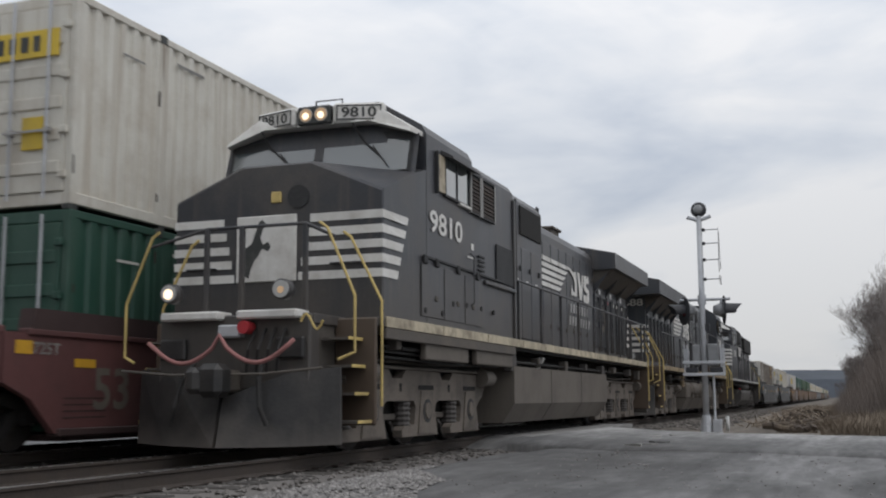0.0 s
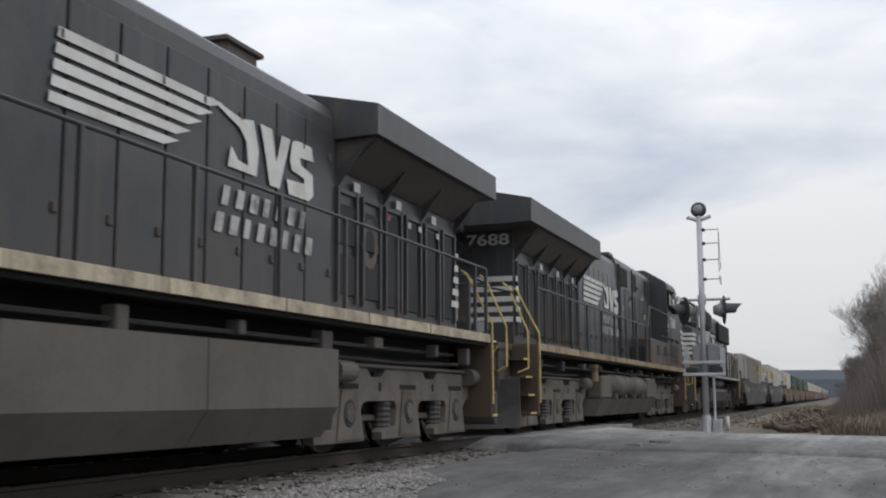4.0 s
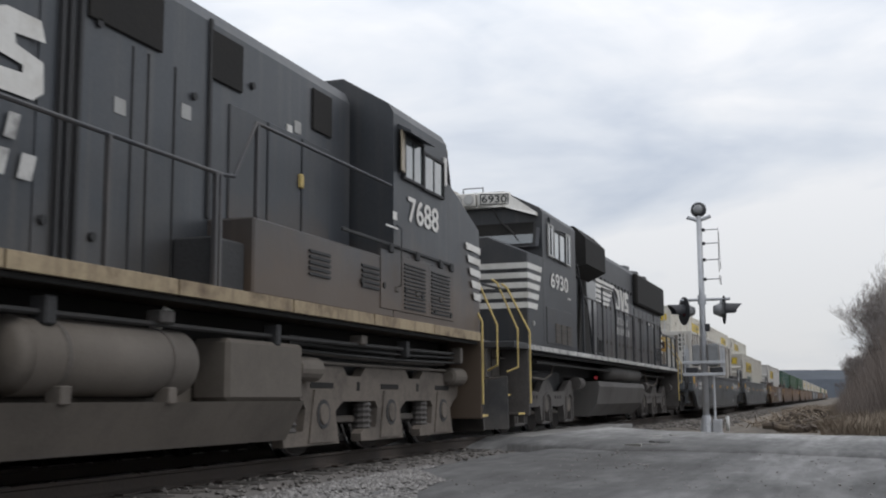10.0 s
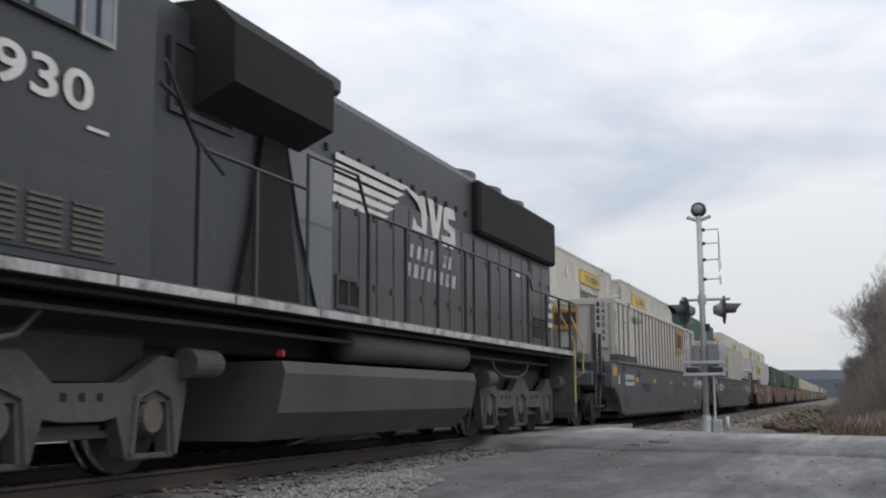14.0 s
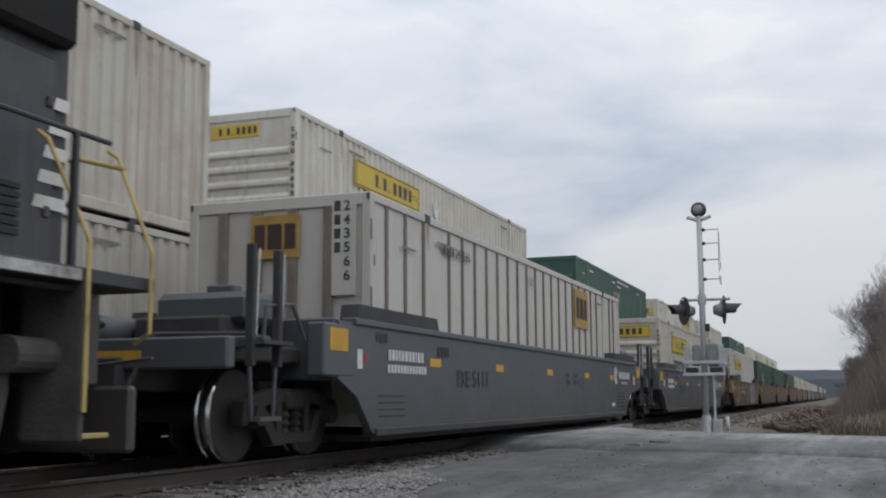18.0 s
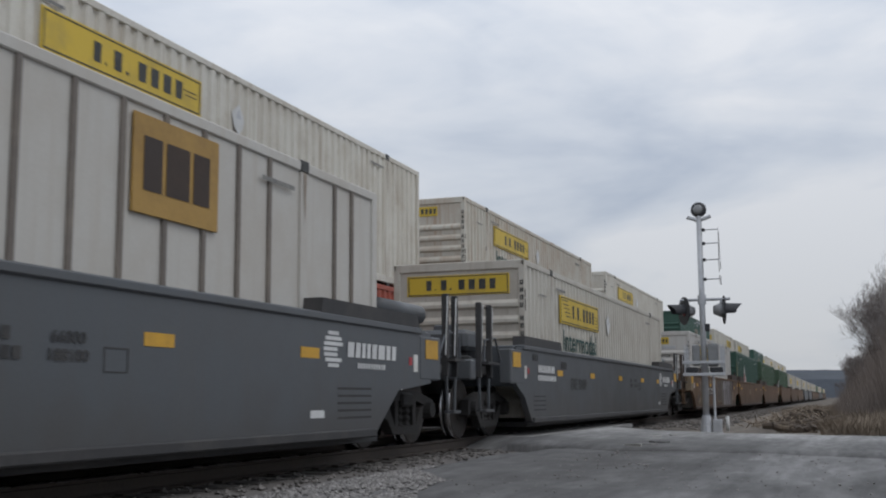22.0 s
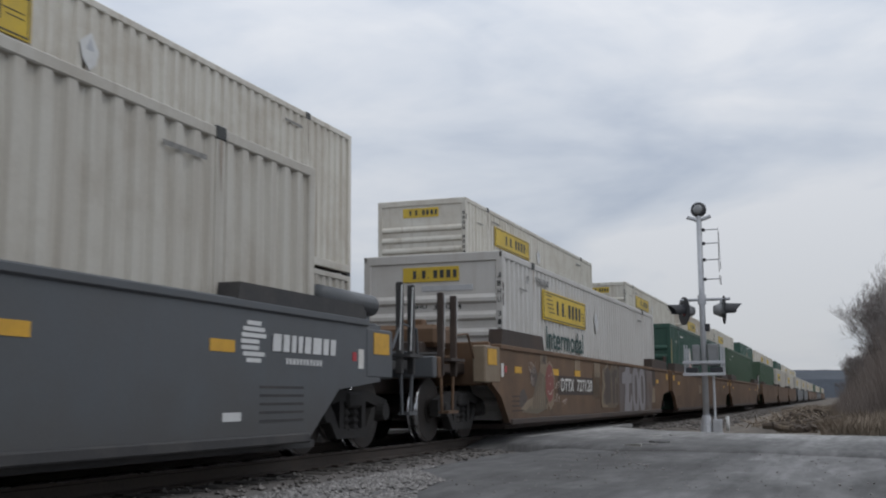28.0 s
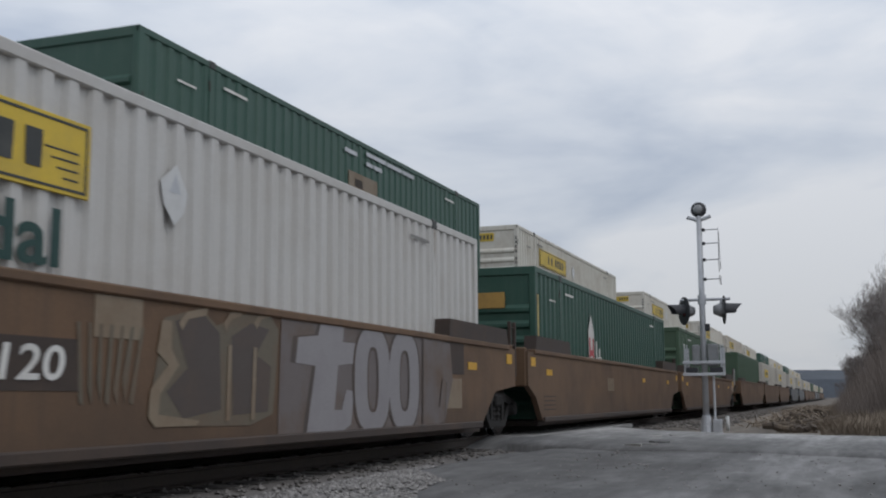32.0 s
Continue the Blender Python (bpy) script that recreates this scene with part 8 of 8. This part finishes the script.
        part("end_handrail", Shape().tube([(u, -1.25, 2.5), (u, -0.8, 2.62), (u, 0.5, 2.62), (u, 1.25, 2.5)], 0.021, 8), M["yellow"] if sg > 0 else M["black_deep"], t)
        part("mu_hose", Shape().tube([(u + sg * 0.25, 0.9 - 0.18 * k, 1.25 + 0.18 * abs(math.sin(math.pi * k / 5))) for k in range(11)], 0.03, 8), M["hose"], t)
    return t, moving
# ================= the two trains =================
# distance run by each train, metres, every two seconds; the nearer one comes, the farther one goes
NEAR_RUN = [0.17, -7.26, -14.7, -22.33, -30.15, -37.87, -45.5, -53.14, -60.92, -68.8, -76.78, -84.75, -92.81, -100.98, -109.49, -118.15, -127.03]
FAR_RUN = [0.0, 14.8, 29.55, 44.29, 58.98, 73.66, 88.3, 102.92, 117.5, 132.06, 146.58, 161.1, 175.58, 190.04, 204.46, 218.86, 233.22]
FAR_Y = 4.0
near_things, far_things, near_wheels = [], [], []


def near(ob, x, z=0.0, turn=0):
    near_things.append((ob, x, z, turn))
    return ob


def far(ob, x, z=0.0):
    far_things.append((ob, x, z))
    return ob


lead, mv = ge_loco("locomotive", "black wide-cab diesel locomotive with white nose stripes, headlights lit", "9810", (15.75, 20.6), 20.25, 21.65, -1, True, None, 10.55,
                   [(3.42, 4.45, 3.5, 4.06, "glass"), (4.55, 4.97, 3.45, 4.02, "shutter"), (5.1, 5.72, 3.45, 4.02, "shutter")])
near(lead, 10.9)
near_wheels += mv
second, mv = ge_loco("locomotive", "black diesel locomotive running long hood first, dusty below", "7688", (15.45, 21.55), 20.75, 22.2, 1, False, [(8.95, 11.2), (11.5, 13.7)], 14.95,
                     [(3.75, 4.42, 3.46, 3.98, "glass"), (2.95, 3.68, 3.44, 3.9, "glass")], 1.12, True)
near(second, 55.2, 0, 180)
near_wheels += [(w, -x, z, -r) for w, x, z, r in mv]
third, mv = emd_loco("locomotive", "black wide-cab diesel locomotive with unlit headlights and white sill stripe", "6930")
near(third, 55.75)
near_wheels += mv
for L3 in (lead, second, third):
    L3["group"] = "locomotives of the nearer train"

# prototypes
jb_a = container("container", "cream-white corrugated container with yellow side panel in a well", "jb_white", "jb", "front", wide=True)
jb_b = container("container", "clean white corrugated container with yellow side panel in a well", "jb_clean", "jb", "front", serial="310754")
emp = container("container", "white smooth-sided container with rust-brown upright posts", "emp_white", "emp", "front", False)
hub = container("container", "dark green corrugated container with a white wedge mark", "hub_green", "hub", "front", False, 0.34)
moss = container("container", "green corrugated container with small white lettering", "moss_green", "plain", "front", False, 0.34)
fx_car, mv1 = well_car("well_car", "blue-grey well car with amber reflectors, one container aboard", "fxe", "fxe_dark")
fx_car2, mv2 = well_car("well_car", "blue-grey well car with amber reflectors, one container aboard", "fxe", "fxe_dark")
tt_car, mv3 = well_car("well_car", "faded brown well car with graffiti along its side", "ttx", "ttx_dark", True, False, "ttx")
tt_mid, mv4 = well_car("well_car", "faded brown middle well of a drawbar-linked car", "ttx", "ttx_dark", False, False, "ttx")
near_wheels += mv1 + mv2 + mv3 + mv4
Y = -1.506


def dress_grey(t, number):
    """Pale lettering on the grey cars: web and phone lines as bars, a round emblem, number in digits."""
    w = M["sig_white"]
    bars([0.08, 0.09, 0.07, 0.06, 0.09, 0.1, 0.09, 0.09, 0.04, 0.1, 0.08], 0.13, 0.03, w, t, on_near_side(0.06, Y, 1.10), "lettering_bar")
    bars([0.075] * 13, 0.10, 0.028, w, t, on_near_side(0.04, Y, 0.95), "lettering_bar")
    lettering("FXE", 0.24, M["ink"], t, on_near_side(2.62, Y, 0.80), 0.56)
    lettering(number, 0.24, M["ink"], t, on_near_side(3.32, Y, 0.80), 0.74)
    for k in range(7):
        z = 0.98 + 0.058 * k
        half = 0.24 * math.sqrt(max(0.05, 1 - ((k - 3) / 3.6) ** 2))
        part("emblem_bar", sbox(14.47 - half, 14.47 + half * (0.4 if k in (2, 3) else 1), Y, -1.5, z, z + 0.04), w, t, "pale bar of a round emblem")
    bars([0.17, 0.13, 0.10, 0.10, 0.14, 0.2, 0.13, 0.13], 0.17, 0.045, w, t, on_near_side(14.82, Y, 1.10), "lettering_bar", 0.1)
    bars([0.05] * 11, 0.06, 0.025, w, t, on_near_side(15.1, Y, 0.98), "lettering_bar")
    part("white_plate", sbox(13.93, 14.25, Y, -1.5, 0.44, 0.52), w, t)
    bars([0.09, 0.09, 0.09], 0.12, 0.03, M["fxe_dark"], t, on_near_side(-0.3, Y, 1.3), "lettering_bar")
    bars([0.09, 0.09, 0.09, 0.09], 0.14, 0.03, M["fxe_dark"], t, on_near_side(1.8, Y, 1.2), "lettering_bar")
    for q in range(5):
        part("stencil_bar", sbox(14.6, 15.5, Y + 0.002, -1.5, 0.42 + 0.08 * q, 0.445 + 0.08 * q), M["fxe_dark"], t)


for car in (fx_car, fx_car2):
    bars([0.08, 0.08], 0.09, 0.03, M["fxe_dark"], car, on_near_side(9.3, Y, 1.04), "lettering_bar")
    lettering("66000", 0.09, M["fxe_dark"], car, on_near_side(9.9, Y, 1.04), 0.38)
    bars([0.08, 0.08, 0.08], 0.09, 0.03, M["fxe_dark"], car, on_near_side(9.3, Y, 0.91), "lettering_bar")
    lettering("188100", 0.09, M["fxe_dark"], car, on_near_side(9.88, Y, 0.91), 0.44)
    part("stencil_box", Shape().box(10.5, 10.8, Y + 0.001, -1.5, 1.02, 1.03).box(10.5, 10.8, Y + 0.001, -1.5, 0.84, 0.85).box(10.5, 10.51, Y + 0.001, -1.5, 0.85, 1.02).box(10.79, 10.8, Y + 0.001, -1.5, 0.85, 1.02), M["fxe_dark"], car)
dress_grey(fx_car, "5111")
dress_grey(fx_car2, "5109")


def dress_brown(t):
    """Graffiti and car number on the brown well."""
    w = M["white"]
    slanted = Matrix(((1, 0.16, 0, 0), (0, 1, 0, 0), (0, 0, 1, 0), (0, 0, 0, 1)))
    lettering("DTTX", 0.25, w, t, on_near_side(3.16, Y - 0.004, 0.77) @ slanted, 1.08)
    lettering("727120", 0.25, w, t, on_near_side(4.51, Y - 0.004, 0.77) @ slanted, 1.45)

    def blob(x, z, rx, rz, m, seed, y, n=18):
        r = random.Random(seed)
        pts = [(x + rx * math.cos(2 * math.pi * k / n) * r.uniform(0.7, 1.15), y, z + rz * math.sin(2 * math.pi * k / n) * r.uniform(0.75, 1.1)) for k in range(n)]
        part("spray_patch", Shape().add(pts, [tuple(range(n))]), M[m], t)

    def stroke(pts, m, y, label=""):
        part("spray_stroke", Shape().add([(a, y, b) for a, b in pts], [tuple(range(len(pts)))]), M[m], t, label)

    # dark repainted panel behind the number, tan patches, a paler sooty area towards the end
    part("dark_panel", sbox(2.95, 6.15, Y + 0.001, -1.5, 0.70, 1.07), M["ttx_dark"], t, "dark repainted panel behind the number")
    part("reflector", sbox(2.55, 3.0, Y, -1.5, 1.07, 1.19), M["amber"], t, "faded amber side reflector")
    part("faded_patch", sbox(6.3, 6.9, Y, -1.5, 1.10, 1.42), M["spray_tan"], t, "faded tan paint patch")
    part("faded_patch", sbox(13.98, 14.8, Y, -1.5, 0.98, 1.44), M["ttx_dark"], t, "dark patch of older paint")
    part("faded_patch", sbox(14.05, 14.7, Y, -1.5, 0.50, 0.92), M["spray_tan"], t, "faded tan paint patch")
    # olive striped slope with a tan block above it, and a dark red round with a pale rim
    stroke([(0.30, 0.40), (0.95, 0.56), (1.62, 1.22), (2.10, 1.24), (2.02, 0.9), (2.06, 0.45), (1.37, 0.36)], "spray_olive", Y, "olive spray-painted slope")
    stroke([(1.58, 1.12), (1.62, 1.49), (2.08, 1.49), (2.13, 1.2), (1.88, 1.04)], "spray_tan", Y - 0.002, "tan spray-painted block")
    lettering("140", 0.17, M["spray_dark"], t, on_near_side(1.70, Y - 0.005, 1.25), 0.30)
    stroke([(0.27, 0.46), (0.67, 0.60), (1.12, 0.66), (0.97, 0.52), (0.57, 0.42)], "spray_tan", Y - 0.003)
    for k in range(7):
        stroke([(0.92 + 0.15 * k, 0.44), (0.98 + 0.15 * k, 0.46), (1.04 + 0.15 * k, 0.58 + 0.09 * k), (0.99 + 0.15 * k, 0.58 + 0.09 * k)], "spray_tan", Y - 0.004)
    oval = [(2.27 + (0.36 + 0.035 * math.sin(1.9 * k)) * math.cos(0.2618 * k), 0.92 + 0.40 * math.sin(0.2618 * k) * (1 + 0.05 * math.sin(2.3 * k))) for k in range(24)]
    stroke([(1.98, 0.50), (2.05, 0.40), (2.12, 0.52), (2.3, 0.42), (2.55, 0.52), (2.6, 0.8), (2.4, 0.7)], "spray_tan", Y - 0.0045)
    stroke(oval, "spray_tan", Y - 0.005, "pale rim of a sprayed round")
    stroke([(2.25 + (a - 2.27) * 0.86, 0.92 + (b - 0.92) * 0.88) for a, b in oval], "spray_red", Y - 0.008, "dark red sprayed round")
    stroke([(2.10, 0.76), (2.2, 0.70), (2.34, 0.70), (2.46, 0.78), (2.46, 0.81), (2.33, 0.735), (2.2, 0.735), (2.11, 0.79)], "spray_pale", Y - 0.010)
    for x, z in ((2.18, 1.05), (2.36, 1.07), (2.27, 0.90)):
        blob(x, z, 0.03, 0.03, "spray_pale", 50, Y - 0.010, 8)
    blob(0.42, 0.62, 0.30, 0.18, "spray_dark", 12, Y + 0.002)
    blob(1.17, 1.0, 0.28, 0.2, "spray_dark", 14, Y + 0.002)

    def scrawl(x, z, n, h, seed):
        """A thin looping pale tag that cannot be read."""
        r = random.Random(seed)
        for k in range(n):
            x0, x1 = x + 0.09 * k, x + 0.09 * k + r.uniform(-0.03, 0.08)
            za, zb = z + r.uniform(-0.02, 0.03), z + h * r.uniform(0.6, 1.1)
            stroke([(x0, za), (x0 + 0.022, za), (x1 + 0.022, zb), (x1, zb)], "spray_pale", Y - 0.006)
            if k % 2:
                stroke([(x1 - 0.03, zb), (x1 + 0.08, zb - 0.02), (x1 + 0.08, zb - 0.04), (x1 - 0.03, zb - 0.025)], "spray_pale", Y - 0.007)
            elif k % 3 == 0:
                stroke([(x0, za + 0.02), (x0 + 0.10, za + 0.05), (x0 + 0.10, za + 0.03), (x0, za)], "spray_pale", Y - 0.007)

    scrawl(2.66, 0.80, 6, 0.20, 3)
    scrawl(2.62, 0.56, 5, 0.16, 5)
    scrawl(3.25, 0.52, 4, 0.14, 8)
    # broad dark olive piece: three upright letters with pale caps and a pale left edge
    stroke([(7.0, 0.52), (7.2, 1.30), (7.75, 1.42), (8.0, 1.28), (8.35, 1.40), (8.95, 1.46), (9.15, 1.3), (9.05, 0.5), (8.6, 0.40), (7.3, 0.42)], "spray_olive", Y, "dark olive spray-painted letters")
    stroke([(7.35, 1.28), (7.75, 1.38), (8.05, 1.22), (8.1, 0.55), (7.5, 0.48), (7.25, 0.7), (7.55, 0.9)], "spray_dark", Y - 0.002)
    stroke([(8.25, 1.2), (8.6, 1.34), (8.95, 1.3), (8.7, 1.05), (9.0, 0.95), (8.95, 0.52), (8.3, 0.5)], "spray_dark", Y - 0.003)
    stroke([(7.0, 0.5), (7.02, 0.72), (7.26, 0.92), (7.10, 1.02), (7.16, 1.28), (7.30, 1.28), (7.30, 1.05), (7.42, 0.92), (7.16, 0.68), (7.14, 0.52), (7.75, 0.46), (7.7, 0.42), (7.1, 0.42)], "spray_tan", Y - 0.006)
    for k, (x0, x1) in enumerate(((7.40, 7.85), (8.1, 8.45), (8.65, 9.1))):
        z = 1.33 + 0.04 * k
        stroke([(x0, z - 0.06), (x0 + 0.12, z + 0.04), (x1, z + 0.10), (x1 - 0.03, z + 0.03), (x0 + 0.14, z - 0.02), (x0 + 0.05, z - 0.12)], "spray_tan", Y - 0.006)
    for x in (8.17, 8.62):
        stroke([(x, 0.45), (x + 0.07, 0.45), (x + 0.09, 1.12), (x + 0.03, 1.12)], "spray_tan", Y - 0.007)
    # silver letters, each with a dark edge, on a lilac-grey ground
    stroke([(9.15, 0.24), (9.2, 1.46), (10.2, 1.49), (12.6, 1.49), (14.2, 1.40), (14.3, 0.9), (13.9, 0.22), (11, 0.22)], "spray_lilac", Y - 0.001, "lilac-grey spray-painted ground")
    tee = [(9.75, 0.26), (10.02, 0.24), (10.5, 0.24), (10.85, 0.36), (10.92, 0.72), (10.72, 0.74), (10.6, 0.52), (10.42, 0.52), (10.5, 1.0), (11.0, 1.04), (11.05, 1.26), (10.62, 1.26), (10.66, 1.49), (10.1, 1.49), (10.0, 1.30), (9.55, 1.26), (9.5, 1.0), (9.95, 0.98)]
    cx, cz = 10.25, 0.88
    stroke([(cx + (a - cx) * 1.08 - 0.05, cz + (b - cz) * 1.02) for a, b in tee], "spray_dark", Y - 0.003)
    stroke(tee, "spray_grey", Y - 0.006, "silver spray-painted letter")
    for cx, w in ((11.45, 0.52), (12.45, 0.50)):
        def ring(rx0, rz0, rx1, rz1, y, m):
            o = Shape()
            for k in range(28):
                a0, a1 = 2 * math.pi * k / 28, 2 * math.pi * (k + 1) / 28
                Q = lambda a, rx, rz: (cx + rx * math.copysign(abs(math.cos(a)) ** 0.75, math.cos(a)), y, 0.86 + rz * math.copysign(abs(math.sin(a)) ** 0.75, math.sin(a)))
                o.add([Q(a0, rx0, rz0), Q(a1, rx0, rz0), Q(a1, rx1, rz1), Q(a0, rx1, rz1)], [(0, 1, 2, 3)])
            part("spray_stroke", o, M[m], t)
        ring(w + 0.05, 0.635, 0.13, 0.34, Y - 0.008, "spray_dark")
        ring(w, 0.60, 0.17, 0.38, Y - 0.010, "spray_grey")
    ell = [(13.1, 0.30), (13.5, 0.26), (13.9, 0.34), (13.98, 0.86), (13.84, 0.90), (13.72, 0.52), (13.5, 0.5), (13.42, 1.4), (13.12, 1.42)]
    stroke([(13.5 + (a - 13.5) * 1.1, 0.85 + (b - 0.85) * 1.04) for a, b in ell], "spray_dark", Y - 0.012)
    stroke(ell, "spray_lilac", Y - 0.014)
    for k in range(7):
        stroke([(6.15 + 0.1 * k, 0.62 + 0.09 * (k % 3)), (6.2 + 0.1 * k, 0.60), (6.14 + 0.13 * k, 1.2), (6.1 + 0.13 * k, 1.2)], "spray_olive", Y - 0.002)
    scrawl(0.82, 1.08, 5, 0.20, 21)
    scrawl(0.90, 0.86, 3, 0.18, 23)
    part("reflector", sbox(4.4, 4.9, Y, -1.5, 1.08, 1.20), M["amber"], t, "amber side reflector")
    part("faded_patch", sbox(4.4, 4.88, Y, -1.5, 1.21, 1.47), M["spray_tan"], t, "faded tan paint patch")


dress_brown(tt_car)
bars([0.22, 0.22, 0.22], 0.30, 0.05, M["spray_tan"], tt_mid, on_near_side(5.6, Y, 0.8), "lettering_bar")

# nearer train, by the near end of each container
near(emp, 81.17, 0.305)
near(fx_car, 81.17)
near(jb_a, 104.18, 0.285)
near(fx_car2, 104.18)
near(jb_b, 127.52, 0.27)
near(tt_car, 127.52)
near(hub, 147.2, 0.245)
near(tt_mid, 147.2)
tt_last = well_car("well_car", "faded brown end well of a drawbar-linked car", "ttx", "ttx_dark", False, True, "ttx")[0]
near(moss, 166.9, 0.245)
near(tt_last, 166.9)


def again(proto, label=""):
    ob = copy_thing(proto, Matrix())
    if label:
        ob["label"] = label
    return ob


lt_grey = well_car("well_car", "blue-grey well car far down the train", "fxe", "fxe_dark", light=True)[0]
lt_brown = well_car("well_car", "brown well car far down the train", "ttx", "ttx_dark", light=True)[0]
lt_white = container("container", "white container far down the train", "jb_white", "jb", "front", light=True)
lt_green = container("container", "green container far down the train", "moss_green", "plain", "front", False, 0.34, light=True)
placed = set()


def once(proto):
    if proto.name in placed:
        return again(proto)
    placed.add(proto.name)
    return proto


tail = [(190.5, lt_brown, lt_green), (210.1, lt_brown, lt_white), (229.8, lt_brown, lt_white), (253.4, lt_grey, lt_white), (276.7, lt_grey, lt_white), (300.0, lt_brown, lt_white), (319.7, lt_brown, lt_white), (339.4, lt_brown, lt_green), (363.0, lt_grey, lt_white), (386.3, lt_grey, lt_white), (409.6, lt_brown, lt_green), (429.3, lt_brown, lt_white), (449.0, lt_brown, lt_white)]
for x, car, box in tail:
    near(once(car), x)
    near(once(box), x, 0.245)
# farther train: wells, lower and upper containers, by the near end of each stack
mr_car = well_car("well_car", "dark maroon well car on the second track, two containers stacked", "maroon", "maroon_dark", True, False, "ttx", True)[0]
mr_mid = well_car("well_car", "dark maroon middle well on the second track, two containers stacked", "maroon", "maroon_dark", False, False, "ttx", True)[0]
mr_last = well_car("well_car", "dark maroon end well on the second track, two containers stacked", "maroon", "maroon_dark", False, True, "ttx")[0]
mr_single = well_car("well_car", "dark maroon well car on the second track, two containers stacked", "maroon", "maroon_dark", True, True, "ttx", True)[0]
lettering("53", 0.55, M["tank"], mr_last, on_near_side(0.33, Y, 0.52), 0.75)
lettering("725T", 0.15, M["faint"], mr_last, on_near_side(-0.85, Y, 1.2), 0.5)
up_door = container("container", "weathered white container with yellow panel on its doors, stacked on top", "jb_pale", "jb", "doors", True, shift=7.05, stacked=True)
up_logo = container("container", "cream-white container with a yellow side panel, stacked on top", "jb_pale", "jb", "front", stacked=True)
up_stain = container("container", "rust-stained white container, stacked on top", "stained", "jb", "front", True, stacked=True)
up_green = container("container", "dark green corrugated container, stacked on top", "hub_green", "hub", "front", False, 0.34, stacked=True)
low_green = container("container", "dark green corrugated container low in its well", "hub_green", "plain", "doors", False, 0.34)
low_white = container("container", "dirty white corrugated container low in its well", "jb_white", "jb", "front", False)
low_logo = container("container", "dirty white container with a yellow side panel, low in its well", "jb_white", "jb", "front")
low_red = container("container", "orange-red corrugated container low in its well", "box_red", "plain", "front", False, light=True)
lettering("650817", 0.26, M["white"], low_green, on_end(-0.07, 0.75, 1.55), 1.0)
lettering("HGIU", 0.26, M["white"], low_green, on_end(-0.07, 0.75, 1.92), 0.7)
part("faded_panel", sbox(7.3, 8.8, -1.304, -1.29, 1.75, 2.15, c=0.004), M["spray_tan"], up_green, "faded tan lettering panel")
part("faded_block", sbox(7.6, 8.0, -1.308, -1.304, 1.85, 2.02), M["rust"], up_green)
for xx, zz, ws in ((7.1, 2.50, [0.62]), (8.2, 2.62, [1.1, 0.9, 0.7]), (8.2, 2.40, [0.35, 0.45])):
    bars(ws, 0.09, 0.05, M["metal_grey"], up_green, on_near_side(xx, -1.303, zz), "lettering_bar")
lettering("53", 0.28, M["white"], up_green, on_near_side(14.9, -1.302, 1.1), 0.36)

stack = [(31.2, "car", low_white, up_logo), (11.75, "last", low_green, up_door), (-7.4, "car", low_white, up_door), (-29.6, "mid", low_red, up_green), (-52.4, "car", low_white, up_logo), (-70.8, "mid", low_green, up_door), (-90.75, "last", low_white, up_green),
         (-114.0, "car", low_white, up_logo), (-133.15, "mid", low_white, up_stain), (-152.75, "last", low_red, up_logo), (-176.42, "single", low_green, up_logo), (-200.05, "car", low_logo, up_logo), (-220.1, "mid", low_white, up_green), (-240.0, "last", low_green, up_logo)]
cars = {"car": mr_car, "mid": mr_mid, "last": mr_last, "single": mr_single}
used = set()
for x, kind, low, up in stack:
    for proto, z in ((cars[kind], 0.0), (low, 0.245), (up, 0.245 + HGT + 0.07)):
        if proto.name in used:
            far(again(proto), x, z)
        else:
            used.add(proto.name)
            far(proto, x, z)


def run_at(table, t):
    """Smooth position between the two-second marks."""
    i = min(int(t / 2), 15)
    a = t / 2 - i
    p = [2 * table[0] - table[1]] + table + [2 * table[16] - table[15]]
    p0, p1, p2, p3 = p[i:i + 4]
    return p1 + 0.5 * a * (p2 - p0 + a * (2 * p0 - 5 * p1 + 4 * p2 - p3 + a * (3 * (p1 - p2) + p3 - p0)))


def motions():
    marks = [2.0 * k for k in range(17)]
    for ob, x, z, turn in near_things:
        walk(ob, [(t, pose(x + NEAR_RUN[k], 0, z, 0, 0, turn)) for k, t in enumerate(marks)])
    for ob, x, z in far_things:
        walk(ob, [(t, pose(x + FAR_RUN[k], FAR_Y, z)) for k, t in enumerate(marks)])
    # wheels roll with the run of their train
    ticks = [round(k * 0.1667, 4) for k in range(193)]
    for w, x, z, r in near_wheels:
        walk(w, [(min(t, 32.0), pose(abs(x) if r < 0 else x, 0, z, 0, math.degrees(run_at(NEAR_RUN, min(t, 32.0)) / r), 0)) for t in ticks])


motions()
